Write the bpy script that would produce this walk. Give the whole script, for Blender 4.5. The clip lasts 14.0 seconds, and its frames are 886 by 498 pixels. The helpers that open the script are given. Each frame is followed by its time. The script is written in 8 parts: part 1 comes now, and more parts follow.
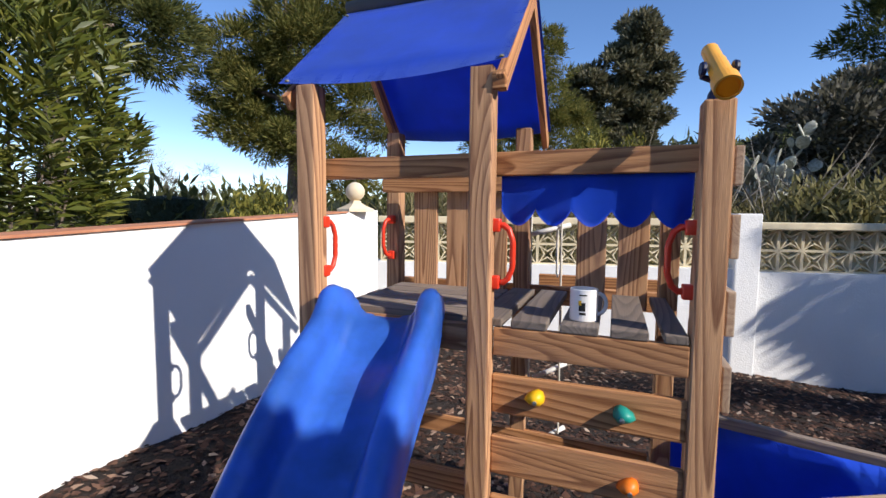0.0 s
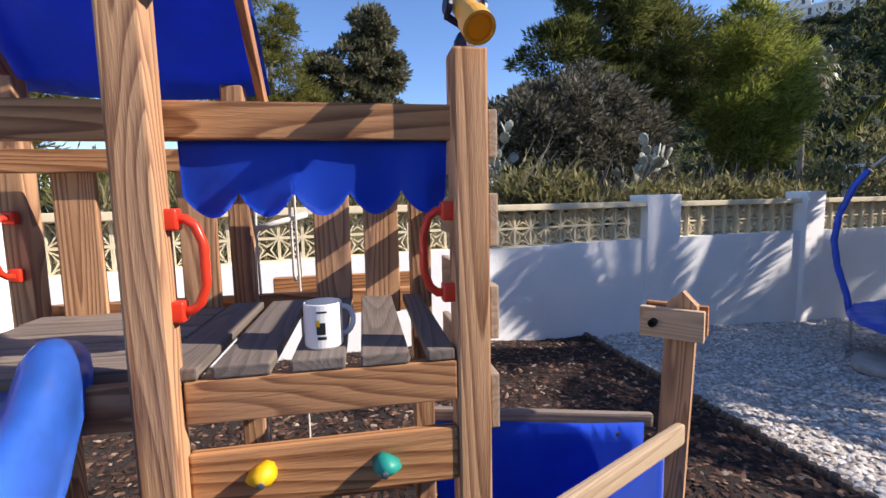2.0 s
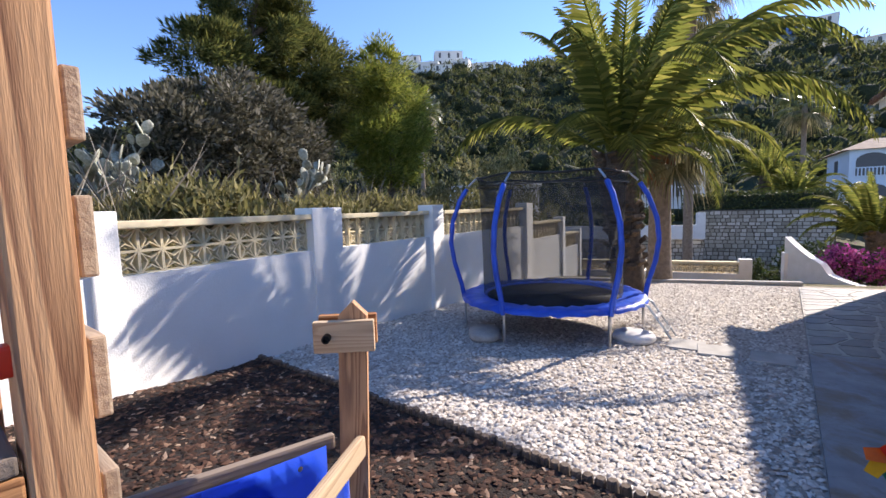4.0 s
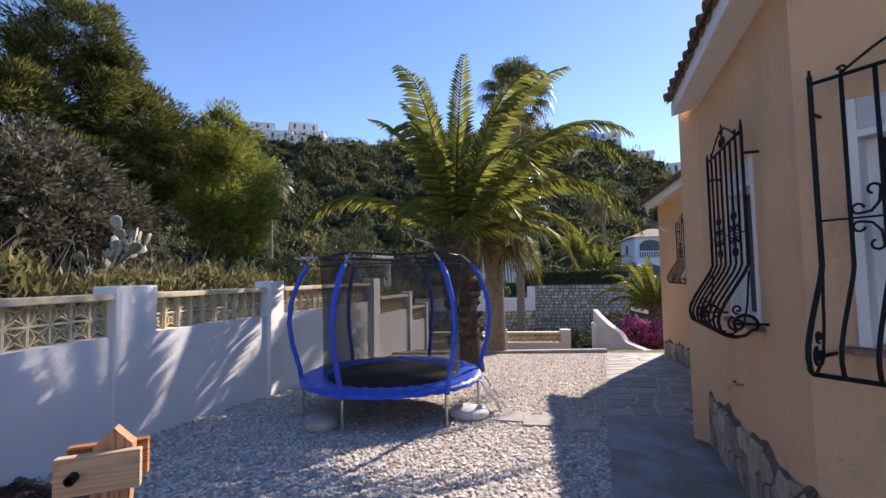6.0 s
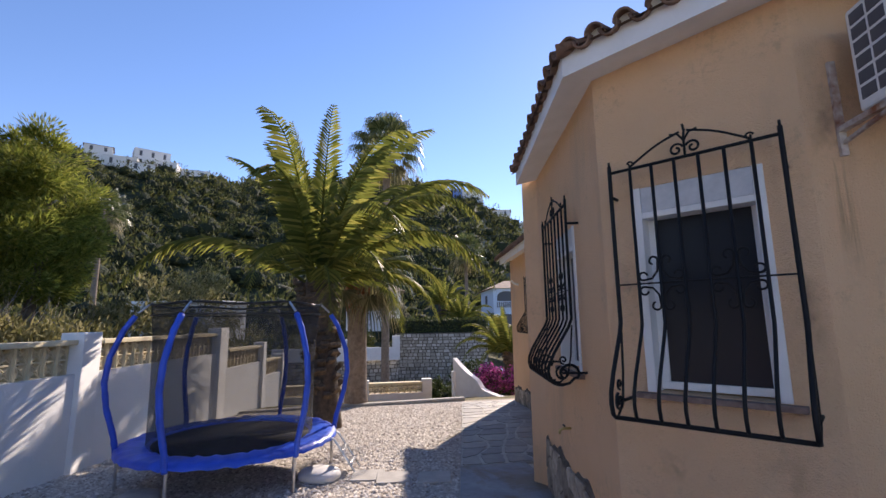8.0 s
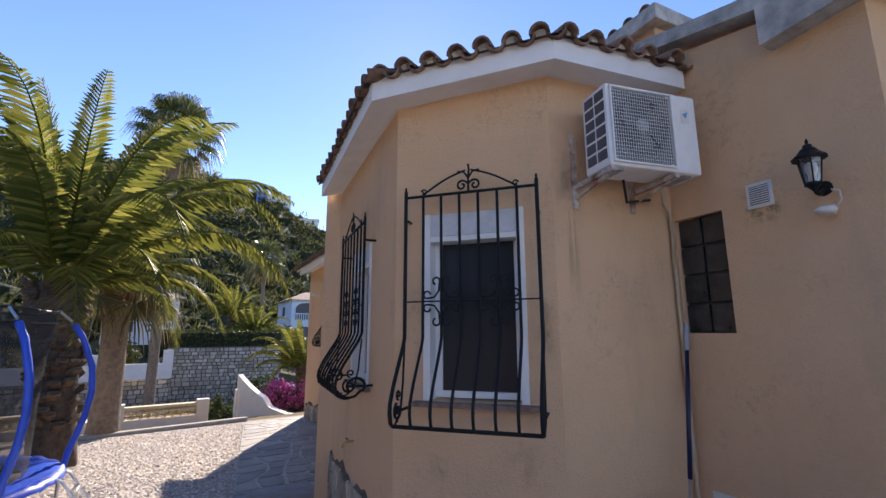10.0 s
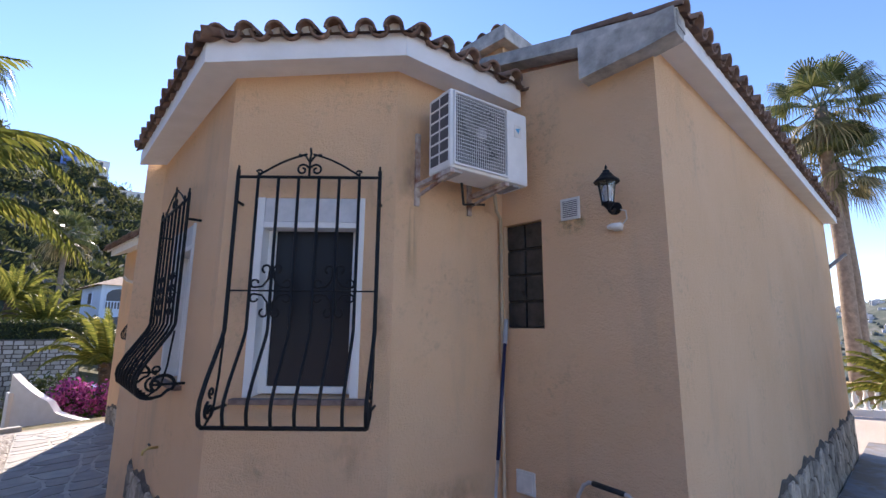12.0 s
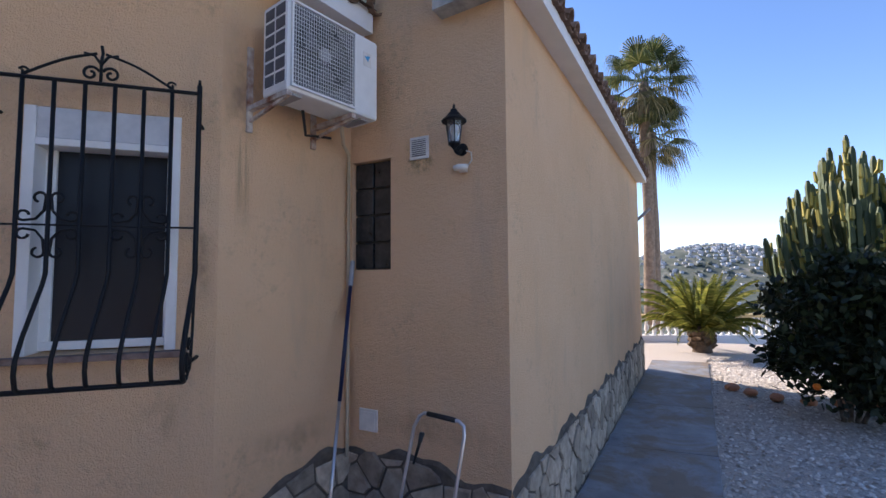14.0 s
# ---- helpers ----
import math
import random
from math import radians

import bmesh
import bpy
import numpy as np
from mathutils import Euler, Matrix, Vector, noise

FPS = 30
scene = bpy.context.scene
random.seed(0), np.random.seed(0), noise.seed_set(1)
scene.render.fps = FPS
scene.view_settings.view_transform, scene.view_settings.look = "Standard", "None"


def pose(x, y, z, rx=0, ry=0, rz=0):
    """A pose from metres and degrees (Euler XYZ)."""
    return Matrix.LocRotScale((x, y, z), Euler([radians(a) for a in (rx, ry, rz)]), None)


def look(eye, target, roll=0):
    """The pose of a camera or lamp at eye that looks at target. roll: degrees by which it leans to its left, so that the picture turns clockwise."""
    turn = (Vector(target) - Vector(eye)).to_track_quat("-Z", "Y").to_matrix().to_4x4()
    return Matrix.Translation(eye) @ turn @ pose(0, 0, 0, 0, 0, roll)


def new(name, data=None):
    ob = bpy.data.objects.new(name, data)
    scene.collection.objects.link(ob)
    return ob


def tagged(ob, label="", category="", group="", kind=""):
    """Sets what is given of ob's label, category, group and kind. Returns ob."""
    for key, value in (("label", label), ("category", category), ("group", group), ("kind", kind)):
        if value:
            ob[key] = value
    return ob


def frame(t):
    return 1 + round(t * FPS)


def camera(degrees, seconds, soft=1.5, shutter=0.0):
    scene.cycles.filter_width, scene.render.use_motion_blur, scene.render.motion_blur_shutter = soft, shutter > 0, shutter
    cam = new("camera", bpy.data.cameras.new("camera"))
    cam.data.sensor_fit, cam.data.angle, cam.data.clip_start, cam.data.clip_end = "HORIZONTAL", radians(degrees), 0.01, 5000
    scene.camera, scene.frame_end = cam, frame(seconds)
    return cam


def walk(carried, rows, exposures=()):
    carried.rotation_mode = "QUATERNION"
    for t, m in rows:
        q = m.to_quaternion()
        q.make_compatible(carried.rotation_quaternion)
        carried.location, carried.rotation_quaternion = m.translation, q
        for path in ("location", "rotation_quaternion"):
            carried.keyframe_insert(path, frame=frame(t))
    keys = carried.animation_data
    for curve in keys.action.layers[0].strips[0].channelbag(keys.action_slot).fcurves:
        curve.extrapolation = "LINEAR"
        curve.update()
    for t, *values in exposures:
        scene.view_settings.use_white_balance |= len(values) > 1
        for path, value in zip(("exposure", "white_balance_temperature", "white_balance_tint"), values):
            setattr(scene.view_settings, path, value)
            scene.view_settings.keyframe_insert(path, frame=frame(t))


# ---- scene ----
cam = camera(89.1, 14.0)
PATH = [
    (0, (0.1837, 0.0734, 1.7688), (-0.0389, 2.0549, 1.6134), 0.58),
    (0.5, (0.1567, 0.1741, 1.7845), (0.1932, 2.1701, 1.6637), -0.21),
    (1, (0.1817, 0.2863, 1.7782), (0.4332, 2.2672, 1.6663), -0.66),
    (1.5, (0.2416, 0.4018, 1.7589), (0.7681, 2.3240, 1.5916), -1.56),
    (2, (0.2996, 0.4689, 1.7564), (1.1231, 2.2800, 1.5523), -1.27),
    (2.5, (0.3636, 0.5432, 1.7451), (1.6189, 2.0892, 1.5610), -2.06),
    (3, (0.4025, 0.5854, 1.7350), (1.9050, 1.8925, 1.5501), -1.72),
    (3.5, (0.4275, 0.5915, 1.7341), (2.1089, 1.6602, 1.5586), -1.52),
    (4, (0.4405, 0.5883, 1.7410), (2.2450, 1.4320, 1.5614), -1.79),
    (4.2, (0.4416, 0.5831, 1.7488), (2.2820, 1.3457, 1.5721), -1.61),
    (6.3, (0.4530, 0.3901, 1.8650), (2.4409, 0.5277, 2.0361), -1.16),
    (6.5, (0.4450, 0.3769, 1.8717), (2.4335, 0.4538, 2.0713), -1.26),
    (7, (0.4400, 0.3427, 1.8788), (2.4228, 0.2703, 2.1307), -1.25),
    (7.5, (0.4240, 0.3226, 1.8844), (2.3899, 0.0981, 2.1755), -1.13),
    (8, (0.4030, 0.3124, 1.8912), (2.3456, -0.0409, 2.2103), -0.81),
    (8.5, (0.3870, 0.3004, 1.8909), (2.2792, -0.2523, 2.2291), -1.46),
    (9, (0.3620, 0.3014, 1.8910), (2.1642, -0.4794, 2.2687), -1.08),
    (9.2, (0.3580, 0.2974, 1.8930), (2.1210, -0.5693, 2.2685), -1.04),
    (11.3, (0.3060, 0.2104, 1.8919), (1.6513, -1.2262, 2.2476), 0.73),
    (11.5, (0.3020, 0.2004, 1.8907), (1.5954, -1.2850, 2.2383), 0.57),
    (12, (0.2890, 0.1656, 1.8839), (1.4611, -1.4176, 2.2303), 0.47),
    (12.5, (0.2780, 0.1299, 1.8720), (1.3163, -1.5509, 2.1835), 0.69),
    (13, (0.2629, 0.0851, 1.8599), (1.1781, -1.6744, 2.1178), 0.09),
    (13.5, (0.2499, 0.0372, 1.8557), (1.0386, -1.7910, 2.0442), -0.31),
    (14, (0.2409, -0.0072, 1.8336), (0.9022, -1.8907, 1.9571), -0.41),
]
walk(cam, [(t, look(eye, target, roll)) for t, eye, target, roll in PATH],
     exposures=[(0, 0.36, 6500, 12), (0.5, 0.13, 6500, 13), (1, -0.05, 6500, 13), (1.5, 0.5, 6600, 14), (2, 0.65, 6700, 15), (3, 0.9, 6800, 16), (4, 1.0, 6800, 16), (6.5, 0.68, 7200, 20), (9, 0.75, 7200, 20), (11.5, 1.15, 7000, 20), (13, 1.2, 6900, 18), (13.5, 1.1, 6900, 18), (14, 0.95, 6900, 18)])

# ---- world, sun, exposure ----
SUN_AZ, SUN_EL = -31.0, 31.5     # degrees: azimuth from +x towards +y, and height
world = bpy.data.worlds.new("world")
scene.world = world
world.use_nodes = True
_n = world.node_tree.nodes
_sky = _n.new("ShaderNodeTexSky")
_sky.sky_type, _sky.sun_disc = "NISHITA", False
_sky.sun_elevation, _sky.sun_rotation = radians(SUN_EL), radians(90 - SUN_AZ)
_sky.altitude = 300.0
_sky.air_density, _sky.dust_density, _sky.ozone_density = 0.85, 0.03, 2.2
_n["Background"].inputs["Strength"].default_value = 0.15
_sat = _n.new("ShaderNodeHueSaturation")
_sat.inputs["Saturation"].default_value = 1.14
world.node_tree.links.new(_sky.outputs[0], _sat.inputs["Color"])
_tone = _n.new("ShaderNodeMix")
_tone.data_type, _tone.blend_type = "RGBA", "MULTIPLY"
_tone.inputs[0].default_value, _tone.inputs[7].default_value = 1.0, (1.0, 0.97, 1.05, 1)
world.node_tree.links.new(_sat.outputs[0], _tone.inputs[6])
world.node_tree.links.new(_tone.outputs[2], _n["Background"].inputs[0])
_sun = bpy.data.lights.new("sun", "SUN")
_sun.energy, _sun.angle, _sun.color = 4.8, radians(0.53), (1.0, 0.94, 0.85)
_dir = Vector((math.cos(radians(SUN_EL)) * math.cos(radians(SUN_AZ)), math.cos(radians(SUN_EL)) * math.sin(radians(SUN_AZ)), math.sin(radians(SUN_EL))))
new("sun", _sun).matrix_world = look(_dir * 60, (0, 0, 0))

# ---- materials ----
def node_mat(name, rough=0.7, metal=0.0, spec=0.4):
    m = bpy.data.materials.new(name)
    m.use_nodes = True
    b = m.node_tree.nodes["Principled BSDF"]
    b.inputs["Roughness"].default_value, b.inputs["Metallic"].default_value = rough, metal
    b.inputs["Specular IOR Level"].default_value = spec
    return m, m.node_tree, b


def coords(tree, scale=(1, 1, 1), space="Object"):
    tc, mp = tree.nodes.new("ShaderNodeTexCoord"), tree.nodes.new("ShaderNodeMapping")
    mp.inputs["Scale"].default_value = scale
    tree.links.new(tc.outputs[space], mp.inputs[0])
    return mp.outputs[0]


def noise_tex(tree, vec, scale, detail=4, rough=0.6, distort=0.0):
    n = tree.nodes.new("ShaderNodeTexNoise")
    n.inputs["Scale"].default_value, n.inputs["Detail"].default_value = scale, detail
    n.inputs["Roughness"].default_value, n.inputs["Distortion"].default_value = rough, distort
    if vec:
        tree.links.new(vec, n.inputs["Vector"])
    return n.outputs[0]


def ramp(tree, fac, stops):
    r = tree.nodes.new("ShaderNodeValToRGB")
    while len(r.color_ramp.elements) < len(stops):
        r.color_ramp.elements.new(0.5)
    for e, (p, c) in zip(r.color_ramp.elements, stops):
        e.position, e.color = p, (*c, 1)
    tree.links.new(fac, r.inputs[0])
    return r.outputs[0]


def mix(tree, fac, a, b, mode="MIX"):
    m = tree.nodes.new("ShaderNodeMix")
    m.data_type, m.blend_type = "RGBA", mode
    for sock, val in ((m.inputs[0], fac), (m.inputs[6], a), (m.inputs[7], b)):
        if isinstance(val, (int, float)):
            sock.default_value = val
        elif isinstance(val, tuple):
            sock.default_value = (*val, 1)
        else:
            tree.links.new(val, sock)
    return m.outputs[2]


def bump(tree, bsdf, height, strength=0.3, dist=0.01):
    b = tree.nodes.new("ShaderNodeBump")
    b.inputs["Strength"].default_value, b.inputs["Distance"].default_value = strength, dist
    tree.links.new(height, b.inputs["Height"])
    tree.links.new(b.outputs[0], bsdf.inputs["Normal"])


def speckled(name, c1, c2, scale=8, rough=0.7, metal=0.0, bscale=60, bstr=0.2, bdist=0.004, spec=0.4, vary=0.0, space="Object", scale2=0.0):
    """A surface of two mixed tones with a fine relief; vary: shift of tone from piece to piece."""
    m, t, b = node_mat(name, rough, metal, spec)
    v = coords(t, space=space)
    col = ramp(t, noise_tex(t, v, scale), [(0.3, c1), (0.7, c2)])
    if scale2:
        col = mix(t, 0.35, col, ramp(t, noise_tex(t, v, scale2, 2), [(0.35, c1), (0.65, c2)]))
    if vary:
        oi = t.nodes.new("ShaderNodeObjectInfo")
        hs = t.nodes.new("ShaderNodeHueSaturation")
        mr = t.nodes.new("ShaderNodeMapRange")
        mr.inputs["To Min"].default_value, mr.inputs["To Max"].default_value = 1 - vary, 1 + vary
        t.links.new(oi.outputs["Random"], mr.inputs[0])
        t.links.new(mr.outputs[0], hs.inputs["Value"])
        t.links.new(col, hs.inputs["Color"])
        col = hs.outputs[0]
    t.links.new(col, b.inputs["Base Color"])
    if bstr:
        bump(t, b, noise_tex(t, v, bscale, 3), bstr, bdist)
    return m


def island_mat(name, stops, rough=0.85, bscale=200, bstr=0.3, translucent=0.0, spec=0.3):
    """Tone by piece, for many small joined pieces such as chips, pebbles and leaves."""
    m, t, b = node_mat(name, rough, 0, spec)
    g = t.nodes.new("ShaderNodeNewGeometry")
    col = ramp(t, g.outputs["Random Per Island"], stops)
    t.links.new(col, b.inputs["Base Color"])
    if translucent:
        tr, ms = t.nodes.new("ShaderNodeBsdfTranslucent"), t.nodes.new("ShaderNodeMixShader")
        out = t.nodes["Material Output"]
        t.links.new(col, tr.inputs[0])
        ms.inputs[0].default_value = translucent
        t.links.new(b.outputs[0], ms.inputs[1])
        t.links.new(tr.outputs[0], ms.inputs[2])
        t.links.new(ms.outputs[0], out.inputs[0])
    elif bstr:
        bump(t, b, noise_tex(t, coords(t), bscale, 2), bstr, 0.003)
    return m


def wood_mat(name, light, dark, grey=0.0, along=0, vary=0.12):
    """Planed softwood: wavy growth rings along one axis, fine fibres, greyed patches."""
    m, t, b = node_mat(name, 0.68, 0, 0.25)
    oi = t.nodes.new("ShaderNodeObjectInfo")
    tc, mp, off = t.nodes.new("ShaderNodeTexCoord"), t.nodes.new("ShaderNodeMapping"), t.nodes.new("ShaderNodeVectorMath")
    sc = [1.0, 1.0, 1.0]
    sc[along] = 0.07
    mp.inputs["Scale"].default_value = sc
    mul = t.nodes.new("ShaderNodeVectorMath")
    mul.operation = "SCALE"
    t.links.new(oi.outputs["Random"], mul.inputs["Scale"])
    mul.inputs[0].default_value = (7.0, 5.0, 9.0)
    t.links.new(tc.outputs["Object"], off.inputs[0])
    t.links.new(mul.outputs[0], off.inputs[1])
    t.links.new(off.outputs[0], mp.inputs[0])
    v = mp.outputs[0]
    field = noise_tex(t, v, 7, 2, 0.4, 0.25)
    mm = t.nodes.new("ShaderNodeMath")
    mm.operation = "MULTIPLY"
    mm.inputs[1].default_value = 20.0
    t.links.new(field, mm.inputs[0])
    fr = t.nodes.new("ShaderNodeMath")
    fr.operation = "FRACT"
    t.links.new(mm.outputs[0], fr.inputs[0])
    rings = ramp(t, fr.outputs[0], [(0.0, light), (0.42, tuple(0.75 * l + 0.25 * d for l, d in zip(light, dark))), (0.82, dark), (0.92, dark), (1.0, light)])
    fibre = noise_tex(t, v, 160, 3, 0.7)
    col = mix(t, 0.25, rings, ramp(t, fibre, [(0.3, dark), (0.7, light)]))
    patch = noise_tex(t, v, 3.5, 3)
    pr = ramp(t, patch, [(0.42, (0, 0, 0)), (0.72, (1, 1, 1))])
    gm = t.nodes.new("ShaderNodeMath")
    gm.operation = "MULTIPLY_ADD"
    gm.inputs[1].default_value, gm.inputs[2].default_value = 0.16, grey
    gm.use_clamp = True
    t.links.new(pr, gm.inputs[0])
    g = tuple(0.55 * l + 0.12 for l in (light[0], light[0] * 0.9, light[0] * 0.8))
    col = mix(t, gm.outputs[0], col, g)
    hs, mr = t.nodes.new("ShaderNodeHueSaturation"), t.nodes.new("ShaderNodeMapRange")
    mr.inputs["To Min"].default_value, mr.inputs["To Max"].default_value = 1 - vary, 1 + vary
    t.links.new(oi.outputs["Random"], mr.inputs[0])
    t.links.new(mr.outputs[0], hs.inputs["Value"])
    t.links.new(col, hs.inputs["Color"])
    t.links.new(hs.outputs[0], b.inputs["Base Color"])
    bump(t, b, fibre, 0.4, 0.004)
    return m


def stucco_mat(name, c1, c2, lump=35.0, strength=0.5, dist=0.01, stain=None):
    """Rough rendered wall: rounded lumps, fine grit, large soft stains."""
    m, t, b = node_mat(name, 0.9, 0, 0.15)
    v = coords(t)
    big = noise_tex(t, v, 0.9, 4, 0.6)
    col = ramp(t, big, [(0.3, c1), (0.7, c2)])
    if stain:
        vs = coords(t, (1.6, 1.6, 0.35))
        col = mix(t, ramp(t, noise_tex(t, vs, 1.6, 5, 0.65), [(0.56, (0, 0, 0)), (0.8, (0.6, 0.6, 0.6))]), col, stain)
        grime = mix(t, 1.0, ramp(t, noise_tex(t, v, 2.2, 2), [(0.52, (0, 0, 0)), (0.68, (1, 1, 1))]), ramp(t, noise_tex(t, v, 22, 5, 0.75), [(0.50, (0, 0, 0)), (0.66, (0.35, 0.35, 0.35))]), "MULTIPLY")
        col = mix(t, grime, col, tuple(0.55 * c for c in stain))
    t.links.new(col, b.inputs["Base Color"])
    hgt = t.nodes.new("ShaderNodeMath")
    hgt.operation = "ADD"
    t.links.new(noise_tex(t, v, lump, 3, 0.5), hgt.inputs[0])
    t.links.new(noise_tex(t, v, lump * 4, 2), hgt.inputs[1])
    bump(t, b, hgt.outputs[0], strength, dist)
    return m


def plain(name, c, rough=0.5, metal=0.0, spec=0.4, bstr=0.0, bscale=40, tone=0.12, scale=12):
    return speckled(name, tuple(x * (1 - tone) for x in c), tuple(min(1, x * (1 + tone)) for x in c), scale, rough, metal, bscale, bstr, 0.004, spec)


WHITE_RENDER = stucco_mat("white_render", (0.78, 0.78, 0.76), (0.85, 0.85, 0.84), 16, 0.3, 0.012)
YELLOW_RENDER = stucco_mat("yellow_render", (0.75, 0.475, 0.275), (0.81, 0.535, 0.33), 34, 0.8, 0.014, (0.52, 0.38, 0.26))
YELLOW_ROUGH = stucco_mat("coarse_yellow_render", (0.75, 0.475, 0.275), (0.81, 0.535, 0.33), 30, 0.7, 0.018, (0.52, 0.38, 0.26))
WHITE_PAINT = speckled("white_paint", (0.74, 0.73, 0.70), (0.82, 0.81, 0.79), 5, 0.7, bscale=80, bstr=0.1)
WHITE_METAL = plain("white_metal", (0.78, 0.78, 0.76), 0.4, tone=0.04)
WOOD_X = wood_mat("pine_lengthwise", (0.60, 0.30, 0.13), (0.20, 0.075, 0.028), 0.0, 0)
WOOD_Z = wood_mat("pine_upright", (0.62, 0.345, 0.17), (0.20, 0.078, 0.032), 0.02, 2)
WOOD_GREY = wood_mat("pine_weathered", (0.22, 0.16, 0.12), (0.085, 0.06, 0.042), 0.25, 1)
WOOD_PALE = wood_mat("pine_pale", (0.62, 0.45, 0.27), (0.40, 0.24, 0.12), 0.2, 0)
BLUE_PLASTIC = plain("blue_plastic", (0.06, 0.22, 0.80), 0.32, 0, 0.6, 0.06, 30, 0.28, 5)
BLUE_PLASTIC.node_tree.nodes["Principled BSDF"].inputs["Coat Weight"].default_value = 0.6
BLUE_PLASTIC.node_tree.nodes["Principled BSDF"].inputs["Coat Roughness"].default_value = 0.22
BLUE_CLOTH = plain("blue_cloth", (0.011, 0.080, 0.66), 0.40, 0, 0.3, 0.1, 9, 0.15, 5)
BLUE_CLOTH.node_tree.nodes["Principled BSDF"].inputs["Sheen Weight"].default_value = 0.35
BLUE_CLOTH.node_tree.nodes["Principled BSDF"].inputs["Sheen Tint"].default_value = (0.5, 0.7, 1.0, 1)
BLUE_PAD = plain("blue_pad", (0.02, 0.095, 0.58), 0.4, 0, 0.45, 0.4, 25, 0.2, 5)
BLACK_IRON = plain("black_iron", (0.009, 0.009, 0.010), 0.6, 0.0, 0.25, 0.1)
GALV = plain("galvanised_steel", (0.55, 0.55, 0.56), 0.3, 0.9)
DARK_GLASS, _t, _b = node_mat("dark_glass", 0.06, 0, 0.25)
_b.inputs["Base Color"].default_value = (0.014, 0.017, 0.024, 1)
_b.inputs["Roughness"].default_value = 0.32
TILE = speckled("roof_tile", (0.115, 0.068, 0.048), (0.27, 0.165, 0.115), 14, 0.85, bscale=70, bstr=0.3, vary=0.25)
CONCRETE = speckled("concrete", (0.36, 0.34, 0.31), (0.50, 0.48, 0.44), 4, 0.9, bscale=60, bstr=0.3)
BARK_SOIL = speckled("bark_soil", (0.012, 0.009, 0.008), (0.035, 0.024, 0.019), 30, 0.95, bscale=70, bstr=0.8, bdist=0.02)
CREAM = plain("cream_block", (0.70, 0.60, 0.40), 0.85, bstr=0.15, tone=0.08)
LEAF_DARK = island_mat("leaf_dark", [(0, (0.024, 0.037, 0.010)), (0.5, (0.061, 0.080, 0.019)), (1, (0.110, 0.117, 0.030))], 0.6, translucent=0.25)

WOOD_DARK = wood_mat("edging_timber", (0.16, 0.11, 0.075), (0.06, 0.04, 0.03), 0.1, 2)
SMOOTH_WHITE = stucco_mat("smooth_white_render", (0.80, 0.80, 0.79), (0.86, 0.86, 0.85), 60, 0.12, 0.003)
TERRACOTTA = speckled("terracotta", (0.42, 0.17, 0.09), (0.55, 0.26, 0.15), 14, 0.85, bscale=90, bstr=0.2)
CREAM_STONE = speckled("cream_stone", (0.66, 0.54, 0.36), (0.76, 0.65, 0.47), 10, 0.9, bscale=120, bstr=0.2)
BARK = island_mat("bark_chip", [(0, (0.014, 0.008, 0.006)), (0.45, (0.05, 0.024, 0.016)), (0.8, (0.105, 0.052, 0.034)), (0.95, (0.25, 0.15, 0.10)), (1, (0.42, 0.32, 0.24))], 0.9)
PEBBLE = island_mat("pebble", [(0, (0.30, 0.25, 0.21)), (0.3, (0.52, 0.46, 0.40)), (0.7, (0.68, 0.62, 0.55)), (1, (0.80, 0.76, 0.70))], 0.9)
SLATE = speckled("slate_slab", (0.17, 0.17, 0.17), (0.34, 0.31, 0.27), 5, 0.55, bscale=25, bstr=0.35, bdist=0.01, vary=0.28, space="Object", scale2=1.3)
# garden gravel near the house, dry scrub on the bank, dark woods on the hills
GROUND, _t, _b = node_mat("ground_cover", 0.95, 0, 0.2)
_v = coords(_t)
_sep = _t.nodes.new("ShaderNodeSeparateXYZ")
_t.links.new(_v, _sep.inputs[0])


def _mask(sock, lo, hi):
    mr = _t.nodes.new("ShaderNodeMapRange")
    mr.inputs["From Min"].default_value, mr.inputs["From Max"].default_value = lo, hi
    _t.links.new(sock, mr.inputs[0])
    return mr.outputs[0]


_grav = ramp(_t, noise_tex(_t, _v, 40, 3), [(0.3, (0.40, 0.35, 0.30)), (0.7, (0.64, 0.58, 0.52))])
_dry = ramp(_t, noise_tex(_t, _v, 3, 5, 0.7), [(0.3, (0.05, 0.055, 0.02)), (0.5, (0.13, 0.11, 0.05)), (0.7, (0.24, 0.20, 0.12))])
_wood = ramp(_t, noise_tex(_t, _v, 0.10, 6, 0.7), [(0.3, (0.012, 0.02, 0.009)), (0.55, (0.035, 0.045, 0.02)), (0.75, (0.10, 0.09, 0.05))])
_c = mix(_t, _mask(_sep.outputs[1], 4.62, 4.72), _grav, _dry)
_c = mix(_t, _mask(_sep.outputs[0], 13.4, 13.9), _c, _dry)
_c = mix(_t, _mask(_sep.outputs[0], 45, 70), _c, _wood)
_low = _t.nodes.new("ShaderNodeMath")
_low.operation = "MULTIPLY"
_low.inputs[1].default_value = -1.0
_t.links.new(_sep.outputs[1], _low.inputs[0])
# the low valley's ground, its green-blue haze painted into the tones
_hazy_far = ramp(_t, noise_tex(_t, _v, 0.03, 6, 0.75), [(0.3, (0.05, 0.07, 0.06)), (0.52, (0.11, 0.125, 0.10)), (0.72, (0.27, 0.26, 0.23))])
_c = mix(_t, _mask(_low.outputs[0], 17, 19), _c, _hazy_far)
_t.links.new(_c, _b.inputs["Base Color"])
bump(_t, _b, noise_tex(_t, _v, 45, 3), 0.8, 0.03)
WOOD_Y = wood_mat("pine_crosswise", (0.55, 0.26, 0.105), (0.19, 0.07, 0.028), 0.0, 1)
